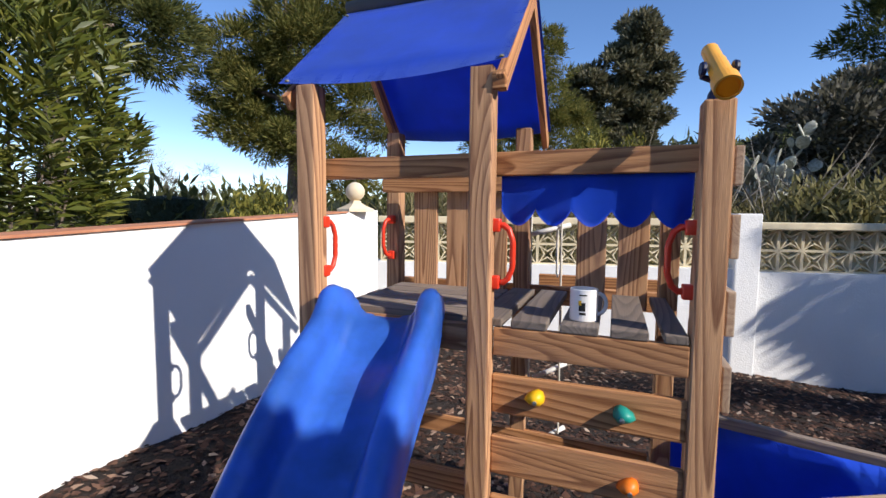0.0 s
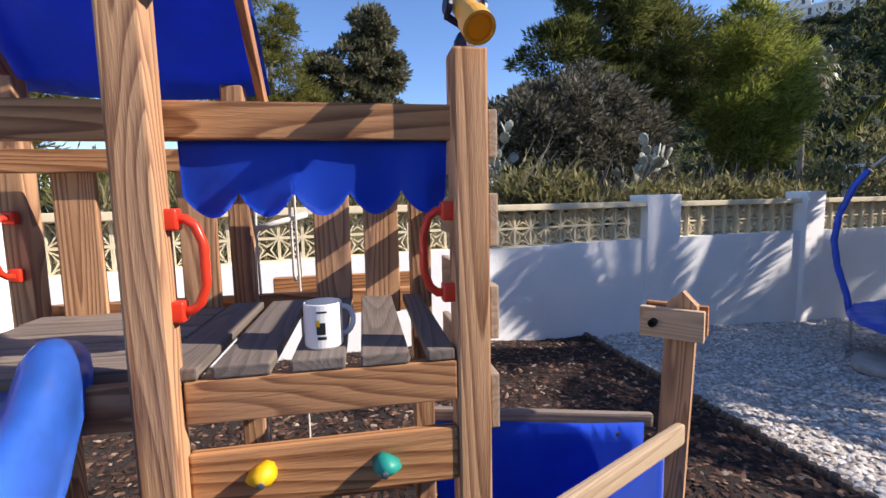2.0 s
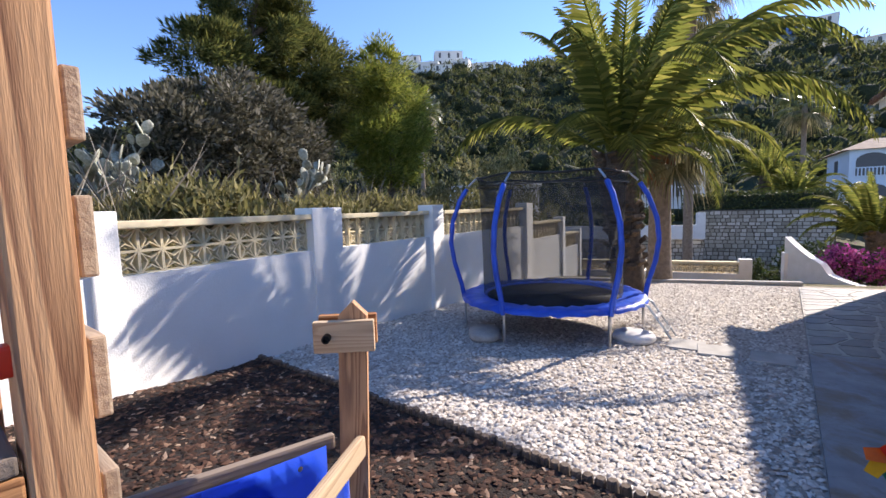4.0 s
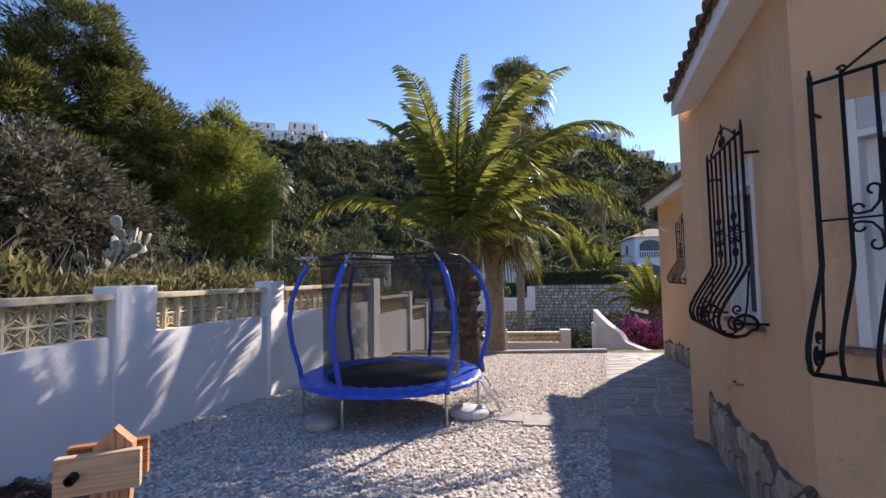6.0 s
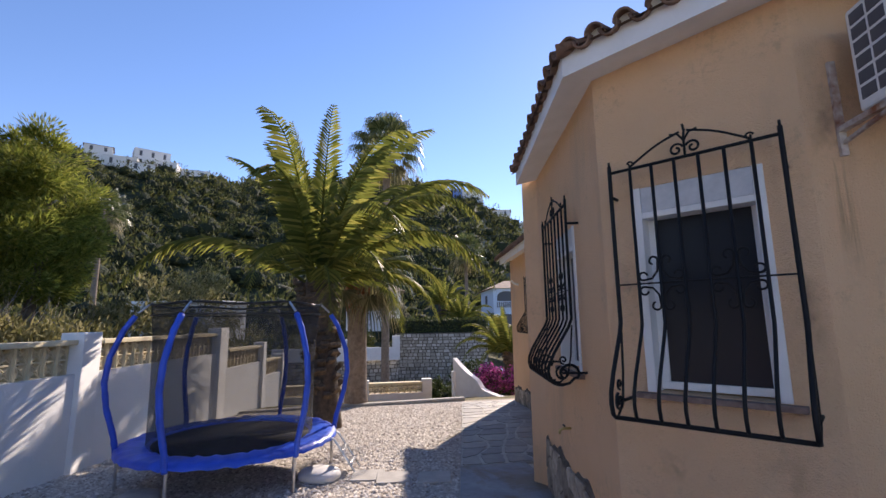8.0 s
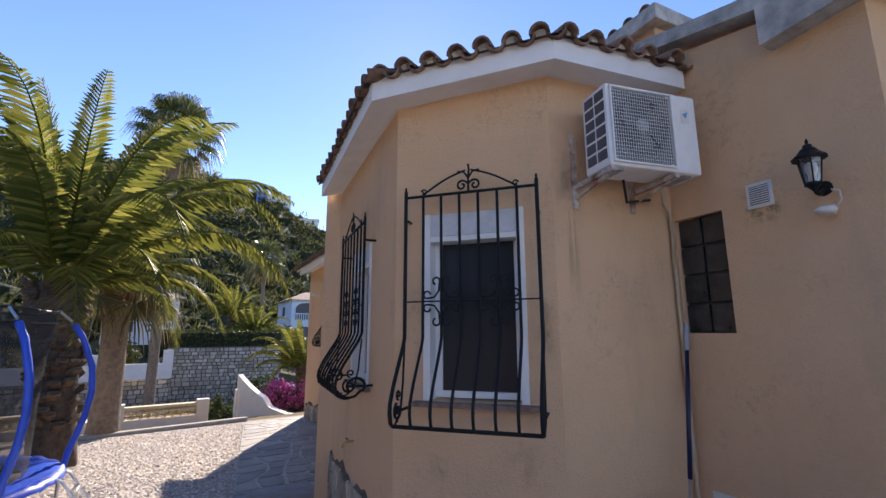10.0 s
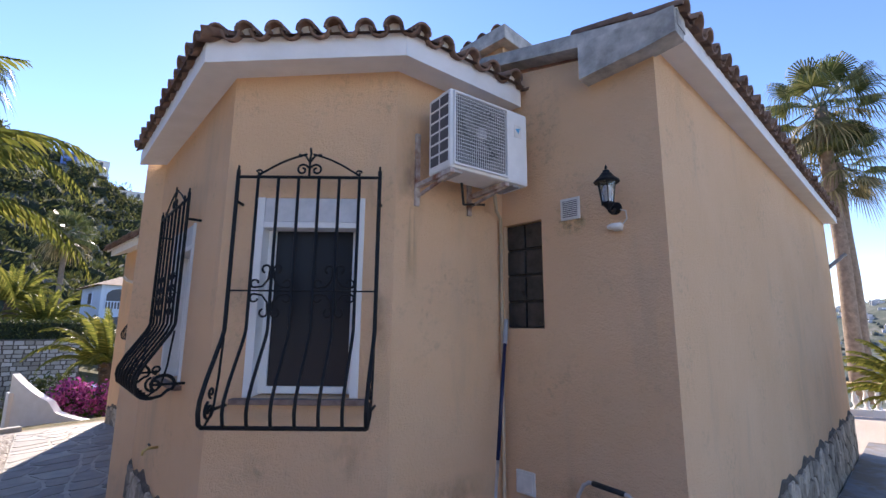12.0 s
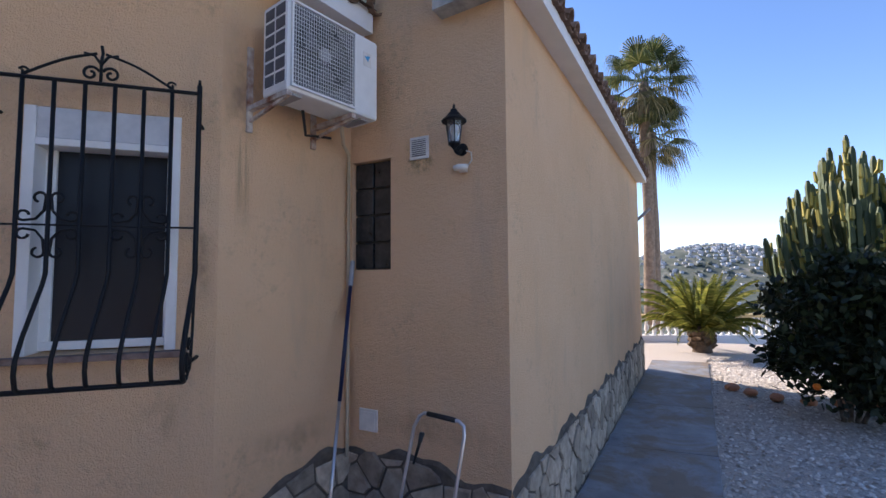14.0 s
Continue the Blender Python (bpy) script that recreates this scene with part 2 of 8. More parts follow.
WOOD_GREY_X = wood_mat("pine_weathered_lengthwise", (0.30, 0.22, 0.16), (0.13, 0.09, 0.06), 0.25, 0)
WOOD_PALE_Y = wood_mat("pine_pale_crosswise", (0.45, 0.33, 0.21), (0.27, 0.17, 0.10), 0.25, 1)
YELLOW_PLASTIC = plain("yellow_plastic", (0.80, 0.47, 0.01), 0.45)
TEAL_PLASTIC = plain("teal_plastic", (0.01, 0.26, 0.21), 0.45)
ORANGE_PLASTIC = plain("orange_plastic", (0.80, 0.19, 0.015), 0.45)
YELLOW_ORANGE = plain("yellow_orange_plastic", (0.85, 0.40, 0.05), 0.35, tone=0.04)
LENS_ORANGE = plain("orange_lens", (0.95, 0.30, 0.01), 0.25, tone=0.03)
RED_PLASTIC = plain("red_plastic", (0.72, 0.045, 0.018), 0.32, tone=0.05)
NAVY_PLASTIC = plain("navy_plastic", (0.009, 0.014, 0.055), 0.4)
WHITE_PLASTIC = plain("white_plastic", (0.72, 0.70, 0.66), 0.5)
BLACK_PLASTIC = plain("black_plastic", (0.015, 0.015, 0.015), 0.5)
PURPLE_CLOTH = plain("purple_cloth", (0.22, 0.05, 0.45), 0.6)
DARK_CLOTH = plain("dark_cloth", (0.07, 0.07, 0.075), 0.7, bstr=0.2)
CERAMIC = plain("white_ceramic", (0.83, 0.82, 0.80), 0.15, tone=0.02)
ROPE = plain("white_rope", (0.66, 0.62, 0.54), 0.9, bstr=0.6, bscale=300)
BRASS = plain("brass", (0.70, 0.52, 0.22), 0.35, 0.9)
SHUTTER = speckled("shutter_box", (0.50, 0.51, 0.52), (0.66, 0.66, 0.66), 9, 0.6, bscale=30, bstr=0.25)
SILL = speckled("sill_tile", (0.16, 0.10, 0.08), (0.30, 0.21, 0.17), 18, 0.85, bscale=90, bstr=0.3)
MORTAR_DARK = speckled("dark_mortar", (0.03, 0.03, 0.03), (0.07, 0.065, 0.06), 20, 0.9)
MORTAR_GREY = speckled("grey_mortar", (0.075, 0.062, 0.05), (0.15, 0.125, 0.10), 14, 0.95, bscale=90, bstr=0.5)
GLASS_BLOCK = speckled("glass_block", (0.016, 0.017, 0.018), (0.045, 0.045, 0.045), 14, 0.12, bscale=40, bstr=0.15, spec=0.6)
STONE = speckled("plinth_stone", (0.24, 0.195, 0.15), (0.47, 0.40, 0.315), 12, 0.85, bscale=45, bstr=0.6, bdist=0.008, vary=0.38)
CONCRETE_OLD = speckled("lichen_concrete", (0.19, 0.185, 0.17), (0.64, 0.62, 0.57), 9, 0.9, bscale=60, bstr=0.4, scale2=2.0)
GREY_PLASTIC = plain("grey_plastic", (0.32, 0.32, 0.33), 0.5)
GREY_DARK = plain("dark_grey_plastic", (0.10, 0.10, 0.11), 0.6)
SKY_BLUE = plain("sky_blue_plastic", (0.05, 0.36, 0.62), 0.4)
RUSTY = speckled("rusty_painted_steel", (0.22, 0.075, 0.03), (0.66, 0.62, 0.56), 11, 0.75, bscale=60, bstr=0.4)
PIPE = plain("ochre_pipe", (0.52, 0.40, 0.27), 0.6)
LAMP_GLASS, _t2, _b2 = node_mat("lamp_glass", 0.12, 0, 0.5)
_b2.inputs["Base Color"].default_value = (0.85, 0.85, 0.82, 1)
_b2.inputs["Transmission Weight"].default_value = 0.85
CEMENT, _tc, _bc = node_mat("stained_cement", 0.6, 0, 0.4)
_v = coords(_tc)
_c = ramp(_tc, noise_tex(_tc, _v, 3.0), [(0.3, (0.18, 0.188, 0.205)), (0.7, (0.30, 0.31, 0.33))])
_c = mix(_tc, ramp(_tc, noise_tex(_tc, _v, 1.3, 6, 0.7, 0.6), [(0.46, (0, 0, 0)), (0.58, (0.8, 0.8, 0.8))]), _c, (0.20, 0.145, 0.095))
_c = mix(_tc, ramp(_tc, noise_tex(_tc, _v, 9.0, 5, 0.7), [(0.55, (0, 0, 0)), (0.70, (0.5, 0.5, 0.5))]), _c, (0.12, 0.105, 0.09))
_tc.links.new(_c, _bc.inputs["Base Color"])
bump(_tc, _bc, noise_tex(_tc, _v, 40, 5), 0.35, 0.006)
BLACK_MAT = plain("black_mat", (0.02, 0.02, 0.022), 0.65, bstr=0.2, bscale=200)
SACK = speckled("grey_sack", (0.34, 0.31, 0.28), (0.48, 0.45, 0.41), 9, 0.85, bscale=60, bstr=0.4)
SACK_WHITE = speckled("white_sack", (0.66, 0.64, 0.61), (0.78, 0.77, 0.75), 9, 0.6, bscale=30, bstr=0.5)
NET, _t3, _b3 = node_mat("safety_net", 0.8, 0, 0.2)
_b3.inputs["Base Color"].default_value = (0.05, 0.05, 0.05, 1)
_tr3, _mx3 = _t3.nodes.new("ShaderNodeBsdfTransparent"), _t3.nodes.new("ShaderNodeMixShader")
_mx3.inputs[0].default_value = 0.52
_t3.links.new(_tr3.outputs[0], _mx3.inputs[1])
_t3.links.new(_b3.outputs[0], _mx3.inputs[2])
_t3.links.new(_mx3.outputs[0], _t3.nodes["Material Output"].inputs[0])
PINE = island_mat("pine_needles", [(0, (0.07, 0.08, 0.02)), (0.5, (0.16, 0.165, 0.04)), (1, (0.29, 0.25, 0.07))], 0.7, translucent=0.45)
PINE_DARK = island_mat("pine_needles_dark", [(0, (0.045, 0.056, 0.016)), (0.5, (0.105, 0.122, 0.033)), (1, (0.21, 0.20, 0.058))], 0.7, translucent=0.45)
PINE_LIGHT = island_mat("pine_needles_light", [(0, (0.09, 0.115, 0.02)), (0.5, (0.20, 0.235, 0.04)), (1, (0.33, 0.32, 0.07))], 0.7, translucent=0.55)
EUCALYPT = island_mat("eucalyptus_leaf", [(0, (0.07, 0.075, 0.04)), (0.6, (0.16, 0.155, 0.09)), (1, (0.28, 0.25, 0.16))], 0.6, translucent=0.35)
THICKET = island_mat("thicket", [(0, (0.05, 0.048, 0.03)), (0.6, (0.12, 0.112, 0.075)), (1, (0.26, 0.24, 0.19))], 0.8, translucent=0.25)
GREY_TWIG = island_mat("grey_twig", [(0, (0.10, 0.09, 0.075)), (1, (0.34, 0.31, 0.27))], 0.9)
SHRUB_YELLOW = island_mat("yellow_shrub", [(0, (0.06, 0.07, 0.015)), (0.5, (0.16, 0.16, 0.03)), (1, (0.32, 0.27, 0.05))], 0.7, translucent=0.3)
SHRUB_DRY = island_mat("dry_shrub", [(0, (0.09, 0.09, 0.03)), (0.6, (0.23, 0.21, 0.085)), (1, (0.40, 0.35, 0.18))], 0.8, translucent=0.45)
DRY_GRASS = island_mat("dry_grass", [(0, (0.10, 0.10, 0.035)), (0.45, (0.22, 0.195, 0.085)), (0.8, (0.34, 0.285, 0.15)), (1, (0.46, 0.40, 0.26))], 0.85, translucent=0.4)
OLEANDER = island_mat("oleander_leaf", [(0, (0.045, 0.062, 0.010)), (0.6, (0.125, 0.145, 0.022)), (1, (0.235, 0.225, 0.045))], 0.38, translucent=0.3, spec=0.5)
CACTUS = speckled("cactus_pad", (0.22, 0.235, 0.18), (0.50, 0.50, 0.43), 6, 0.7, bscale=40, bstr=0.3, vary=0.3)
TRUNK = speckled("tree_bark", (0.10, 0.075, 0.055), (0.22, 0.17, 0.13), 12, 0.95, bscale=25, bstr=0.8, bdist=0.02)
PALM_TRUNK = speckled("palm_trunk", (0.05, 0.038, 0.028), (0.14, 0.10, 0.07), 10, 0.95, bscale=20, bstr=0.8, bdist=0.02)
PALM_TRUNK2 = speckled("fan_palm_trunk", (0.16, 0.12, 0.09), (0.30, 0.23, 0.17), 9, 0.95, bscale=22, bstr=0.6, bdist=0.02)
PALM_BOOT = speckled("palm_leaf_base", (0.05, 0.035, 0.022), (0.16, 0.11, 0.07), 18, 0.9, bscale=50, bstr=0.5, vary=0.4)
RED_BARK = speckled("red_palm_bark", (0.16, 0.06, 0.025), (0.36, 0.15, 0.06), 9, 0.9, bscale=40, bstr=0.5, vary=0.3)
PALM_LEAF = island_mat("palm_leaflet", [(0, (0.065, 0.082, 0.018)), (0.5, (0.155, 0.17, 0.035)), (1, (0.31, 0.285, 0.07))], 0.42, translucent=0.55, spec=0.12)
PALM_FAN = island_mat("fan_blade", [(0, (0.055, 0.079, 0.025)), (0.6, (0.121, 0.147, 0.050)), (1, (0.220, 0.221, 0.090))], 0.35, translucent=0.3, spec=0.6)
PALM_FAN_OLD = island_mat("old_fan_blade", [(0, (0.10, 0.095, 0.04)), (0.6, (0.20, 0.17, 0.08)), (1, (0.33, 0.28, 0.15))], 0.6, translucent=0.3)
# dark crown cores: the shade inside the foliage is painted as their colour
WOODS_SHADE = speckled("woods", (0.016, 0.024, 0.010), (0.04, 0.052, 0.022), 0.9, 0.95, bscale=2.2, bstr=1.0, bdist=0.8, scale2=0.05)
WOODS_LEAF = island_mat("woods_leaf", [(0, (0.045, 0.055, 0.018)), (0.6, (0.11, 0.12, 0.035)), (1, (0.22, 0.20, 0.065))], 0.8, translucent=0.25)
# paler and greyer than the near woods: valley haze put into the colour
WOODS_HAZED = speckled("hazed_valley_green", (0.07, 0.085, 0.075), (0.12, 0.135, 0.115), 0.2, 0.95, bscale=1.0, bstr=0.8, bdist=0.8)
FAR_WHITE = plain("far_white_wall", (0.72, 0.71, 0.69), 0.9, tone=0.05)
FAR_BLUE = plain("far_blue_wall", (0.16, 0.28, 0.62), 0.9)
FAR_PALE = plain("far_pale_wall", (0.60, 0.70, 0.82), 0.9, tone=0.05)
# white house walls dulled towards bluish grey to paint in the haze
TOWN_HAZED = island_mat("hazed_town", [(0, (0.34, 0.34, 0.35)), (0.5, (0.50, 0.50, 0.52)), (1, (0.66, 0.66, 0.68))], 0.9, bstr=0)
FAR_DARK = plain("far_dark_opening", (0.085, 0.09, 0.10), 0.5)
FAR_TILE = speckled("far_roof_tile", (0.16, 0.11, 0.085), (0.28, 0.20, 0.15), 2, 0.9)
# the mountains' blue is distance haze painted into the base colour
FAR_HAZE_HILL = speckled("haze_tinted_mountain", (0.30, 0.40, 0.55), (0.36, 0.46, 0.60), 0.004, 1.0, bstr=0)
ASPHALT = speckled("asphalt", (0.045, 0.045, 0.048), (0.075, 0.073, 0.07), 3, 0.9, bscale=80, bstr=0.3)
STONE_FAR = island_mat("rubble_stone", [(0, (0.28, 0.25, 0.20)), (0.5, (0.45, 0.41, 0.34)), (1, (0.60, 0.56, 0.49))], 0.9)
MAGENTA = island_mat("magenta_flower", [(0, (0.22, 0.03, 0.14)), (0.5, (0.40, 0.07, 0.26)), (1, (0.55, 0.16, 0.40))], 0.7, translucent=0.3)
BLUE_CAR = plain("blue_car_paint", (0.03, 0.09, 0.35), 0.3)
OCHRE_TRIM = plain("ochre_trim", (0.66, 0.48, 0.22), 0.8)
CACTUS_GREEN = speckled("cactus_green", (0.05, 0.075, 0.03), (0.10, 0.125, 0.05), 6, 0.6, bscale=40, bstr=0.2, vary=0.2)
CACTUS_TIP = speckled("cactus_tip", (0.28, 0.24, 0.05), (0.40, 0.34, 0.08), 10, 0.6)
SHRUB_DARK = island_mat("dark_shrub_leaf", [(0, (0.010, 0.016, 0.006)), (0.7, (0.025, 0.036, 0.012)), (1, (0.06, 0.07, 0.02))], 0.5, translucent=0.12)

# ---- building helpers ----
def part(name, bm, mat, parent=None, label="", smooth=False):
    """Links a bmesh as one mesh object under a thing or a part."""
    me = bpy.data.meshes.new(name)
    bm.to_mesh(me)
    bm.free()
    for f in me.polygons if smooth else ():
        f.use_smooth = True
    for mm in mat if isinstance(mat, (list, tuple)) else (mat,):
        me.materials.append(mm)
    ob = new(name, me)
    if parent:
        ob.parent = parent
    if label:
        ob["label"] = label
    return ob


def raw(name, verts, faces, mat, parent=None, smooth=False):
    me = bpy.data.meshes.new(name)
    me.from_pydata([tuple(v) for v in verts], [], faces)
    if smooth:
        me.polygons.foreach_set("use_smooth", [True] * len(me.polygons))
    for mm in mat if isinstance(mat, (list, tuple)) else (mat,):
        me.materials.append(mm)
    ob = new(name, me)
    if parent:
        ob.parent = parent
    return ob


def thing(name, label, category, m=None, group="", kind=""):
    ob = new(name)
    ob.empty_display_size = 0.1
    if m is not None:
        ob.matrix_basis = m
    return tagged(ob, label, category, group, kind)


def box(bm, lo, hi, bevel=0.0, m=None):
    r = bmesh.ops.create_cube(bm, size=1)["verts"]
    c = [(a + b) / 2 for a, b in zip(lo, hi)]
    s = [abs(b - a) for a, b in zip(lo, hi)]
    for v in r:
        v.co = Vector([c[i] + v.co[i] * s[i] for i in range(3)])
    if bevel:
        es = {e for v in r for e in v.link_edges}
        out = bmesh.ops.bevel(bm, geom=list(es), offset=bevel, segments=2, profile=0.6, affect="EDGES")
        r = list({v for v in out["verts"]} | {v for v in r if v.is_valid})
    if m is not None:
        bmesh.ops.transform(bm, matrix=m, verts=[v for v in r if v.is_valid])
    return bm


def boxes(*items, bevel=0.0):
    bm = bmesh.new()
    for lo, hi in items:
        box(bm, lo, hi, bevel)
    return bm


def tube(bm, pts, radius, sides=8, closed=False, taper=None):
    """A round bar along points."""
    pts = [Vector(p) for p in pts]
    n, rings, side = len(pts), [], None
    for i, p in enumerate(pts):
        a = pts[i - 1] if i or closed else p
        b = pts[(i + 1) % n] if i < n - 1 or closed else p
        d = (b - a).normalized()
        if side is None:
            side = d.orthogonal().normalized()
        side = (side - d * side.dot(d)).normalized()
        other = d.cross(side)
        r = radius if taper is None else radius * taper[i]
        rings.append([bm.verts.new(p + (side * math.cos(2 * math.pi * k / sides) + other * math.sin(2 * math.pi * k / sides)) * r) for k in range(sides)])
    for i in range(n if closed else n - 1):
        a, b = rings[i], rings[(i + 1) % n]
        for k in range(sides):
            bm.faces.new((a[k], a[(k + 1) % sides], b[(k + 1) % sides], b[k]))
    if not closed:
        bm.faces.new(rings[0][::-1])
        bm.faces.new(rings[-1])
    return bm


def lathe(bm, profile, sides=24, centre=(0, 0, 0)):
    c = Vector(centre)
    rings = [[bm.verts.new(c + Vector((r * math.cos(2 * math.pi * k / sides), r * math.sin(2 * math.pi * k / sides), z))) for k in range(sides)] for r, z in profile]
    for a, b in zip(rings, rings[1:]):
        for k in range(sides):
            bm.faces.new((a[k], a[(k + 1) % sides], b[(k + 1) % sides], b[k]))
    if profile[0][0] > 1e-5:
        bm.faces.new(rings[0][::-1])
    if profile[-1][0] > 1e-5:
        bm.faces.new(rings[-1])
    bmesh.ops.remove_doubles(bm, verts=bm.verts[:], dist=1e-6)
    return bm


def prism(bm, poly, axis_m, depth):
    """A flat outline (x, y) pushed out along z by depth, then placed by axis_m."""
    lo = [bm.verts.new(axis_m @ Vector((x, y, 0))) for x, y in poly]
    hi = [bm.verts.new(axis_m @ Vector((x, y, depth))) for x, y in poly]
    bm.faces.new(lo[::-1])
    bm.faces.new(hi)
    n = len(poly)
    for i in range(n):
        bm.faces.new((lo[i], lo[(i + 1) % n], hi[(i + 1) % n], hi[i]))
    return bm


def ground_z(x, y=0.0):
    """The garden falls gently away from the play tower, and down to the path beside the house."""
    x = max(-3.0, min(x, 14.0))
    t = max(0.0, min(1.0, (x - 2.0) / 3.0))
    dip = min(1.0, max(0.0, (-0.3 - y) / 3.2)) * (0.30 - 0.05 * x) * (1 - t)
    return 0.32 - 0.05 * x - dip

# ---- ground ----
def sheet(name, xs, ys, zf, mat):
    verts = [(x, y, zf(x, y)) for y in ys for x in xs]
    n = len(xs)
    faces = [(j * n + i, j * n + i + 1, j * n + n + i + 1, j * n + n + i) for j in range(len(ys) - 1) for i in range(n - 1)]
    return raw(name, verts, faces, mat, smooth=True)


def steps(*spans):
    out = []
    for a, b, d in spans:
        k = max(1, round((b - a) / d))
        out += [a + (b - a) * i / k for i in range(k)]
    return out + [spans[-1][1]]


def smooth01(t):
    t = max(0.0, min(1.0, t))
    return t * t * (3 - 2 * t)


def hill_z(x, y):
    """Wooded hills that climb from the valley road to the ridge beyond it."""
    r, a = math.hypot(x, y), math.degrees(math.atan2(y, x))
    up = smooth01((r - 45) / 250)
    ridge = float(np.interp(a, (-70, -40, -26, -18, -14, -6, 16, 24, 33, 45, 60, 90), (0, 46, 80, 95, 99, 91, 80, 84, 87, 72, 42, 5)))
    n = noise.noise((x * 0.012, y * 0.012, 0)) * 5 + noise.noise((x * 0.04, y * 0.04, 3)) * 2.5
    return up * (ridge + n)


def land_z(x, y):
    z = ground_z(x, y)
    if x > 13.6:
        z -= 2.6 * smooth01((x - 14.2) / 9)
    if y > 4.7 and x < 60:                      # rough bank behind the garden wall
        z += 1.5 * smooth01((y - 4.8) / 1.6) * smooth01((x + 3.2) / 2.4) + 0.13 * max(0.0, min(y - 6, 30)) * smooth01((x + 2) / 6)
        z += 0.25 * noise.noise((x * 0.5, y * 0.5, 0))
    if y < -16:
        z -= min(34.0, (-16 - y) * 0.45)
    if x < -14:
        z -= min(3.0, (-14 - x) * 0.2)
    if y < -300:
        z += 88 * math.exp(-((x + 170) / 230) ** 2 - ((y + 850) / 190) ** 2) + 6 * noise.noise((x * 0.01, y * 0.01, 5))
    return z + (hill_z(x, y) if x > 20 else 0.0)


XS = steps((-1200, -600, 60), (-600, -40, 25), (-40, -14, 4), (-14, 14, 0.5), (14, 30, 2), (30, 420, 10), (420, 900, 60))
YS = steps((-1300, -1000, 60), (-1000, -60, 25), (-60, -14, 4), (-14, 4.7, 0.6), (4.7, 14, 0.6), (14, 260, 10), (260, 900, 80))
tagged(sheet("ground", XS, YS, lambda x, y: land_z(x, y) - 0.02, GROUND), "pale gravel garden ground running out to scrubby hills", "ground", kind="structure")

BARK_EDGE = [(4.02, 4.6), (3.57, 3.0), (3.27, 1.9), (2.99, 1.04), (2.85, 0.5), (2.6, -0.2)]


def edge_x(y):
    pts = BARK_EDGE
    for (x0, y0), (x1, y1) in zip(pts, pts[1:]):
        if y1 <= y <= y0:
            return x1 + (x0 - x1) * (y - y1) / (y0 - y1)
    return pts[0][0] if y > pts[0][1] else pts[-1][0]


def bark_z(x, y):
    z = ground_z(x) + 0.02 + 0.02 * noise.noise((x * 2.2, y * 2.2, 0)) + 0.012 * noise.noise((x * 7, y * 7, 4))
    wall_x = -2.67 + (y + 1.45) * 0.3054
    z += 0.13 * smooth01(1 - (x - wall_x) / 0.8)
    return z + 0.10 * smooth01((y - 3.6) / 0.9) * smooth01((3.6 - x) / 1.5)


verts, faces = [], []
rows_y = steps((-0.2, 4.62, 0.08))
for j, y in enumerate(rows_y):
    x1 = edge_x(y) - 0.03
    for i in range(61):
        x = -2.6 + (x1 + 2.6) * i / 60
        verts.append((x, y, bark_z(x, y)))
for j in range(len(rows_y) - 1):
    for i in range(60):
        faces.append((j * 61 + i, j * 61 + i + 1, (j + 1) * 61 + i + 1, (j + 1) * 61 + i))
bark_bed = tagged(raw("bark_bed", verts, faces, BARK_SOIL, smooth=True), "dark soil bed under the play tower", "soil", kind="structure")


def scatter(name, points, size, flat, mat, seed):
    """Many small irregular chips or pebbles in one mesh; points: (x, y, z)."""
    rng = np.random.RandomState(seed)
    base = np.array([(1, 0, 0), (-1, 0, 0), (0, 1, 0), (0, -1, 0), (0, 0, 1), (0, 0, -1)], float)
    tri = np.array([(0, 2, 4), (2, 1, 4), (1, 3, 4), (3, 0, 4)])     # no hidden undersides
    n = len(points)
    s = size * (0.5 + rng.rand(n, 1, 1) * 0.9) * (0.7 + 0.6 * rng.rand(n, 6, 3))
    v = base[None] * s
    v[:, :, 2] *= flat
    v[:, :, 0] *= 1.0 + rng.rand(n, 1) * (1.2 if flat < 0.5 else 0.4)
    a, tl = rng.rand(n) * 6.283, (rng.rand(n) - 0.5) * 0.9
    ca, sa, ct, st = np.cos(a)[:, None], np.sin(a)[:, None], np.cos(tl)[:, None], np.sin(tl)[:, None]
    x, y, z = v[..., 0].copy(), v[..., 1].copy(), v[..., 2].copy()
    x, z = x * ct - z * st, x * st + z * ct
    v = np.stack((x * ca - y * sa, x * sa + y * ca, z), -1) + np.array(points)[:, None, :]
    f = (tri[None] + (np.arange(n) * 6)[:, None, None]).reshape(-1, 3)
    me = bpy.data.meshes.new(name)
    v, f = v.reshape(-1, 3), f.astype(np.int32)
    me.vertices.add(len(v))
    me.vertices.foreach_set("co", v.ravel())
    me.loops.add(f.size)
    me.loops.foreach_set("vertex_index", f.ravel())
    me.polygons.add(len(f))
    me.polygons.foreach_set("loop_start", np.arange(0, f.size, 3))
    me.update(calc_edges=True)
    me.materials.append(mat)
    return new(name, me)


rng = np.random.RandomState(5)
pts = []
while len(pts) < 26000:
    y = -0.2 + 4.8 * rng.rand()
    x = -2.2 + 6.2 * rng.rand()
    if x < edge_x(y) - 0.04:
        pts.append((x, y, bark_z(x, y) + 0.004))
tagged(scatter("bark_mulch", pts, 0.017, 0.28, BARK, 1), "reddish-brown bark chips spread over the bed", "mulch", kind="stuff")

PAVE_P, PAVE_D = Vector((3.33, -0.28)), Vector((9.57, -2.15)).normalized()


def pave_y(x):
    return PAVE_P.y + (x - PAVE_P.x) * PAVE_D.y / PAVE_D.x


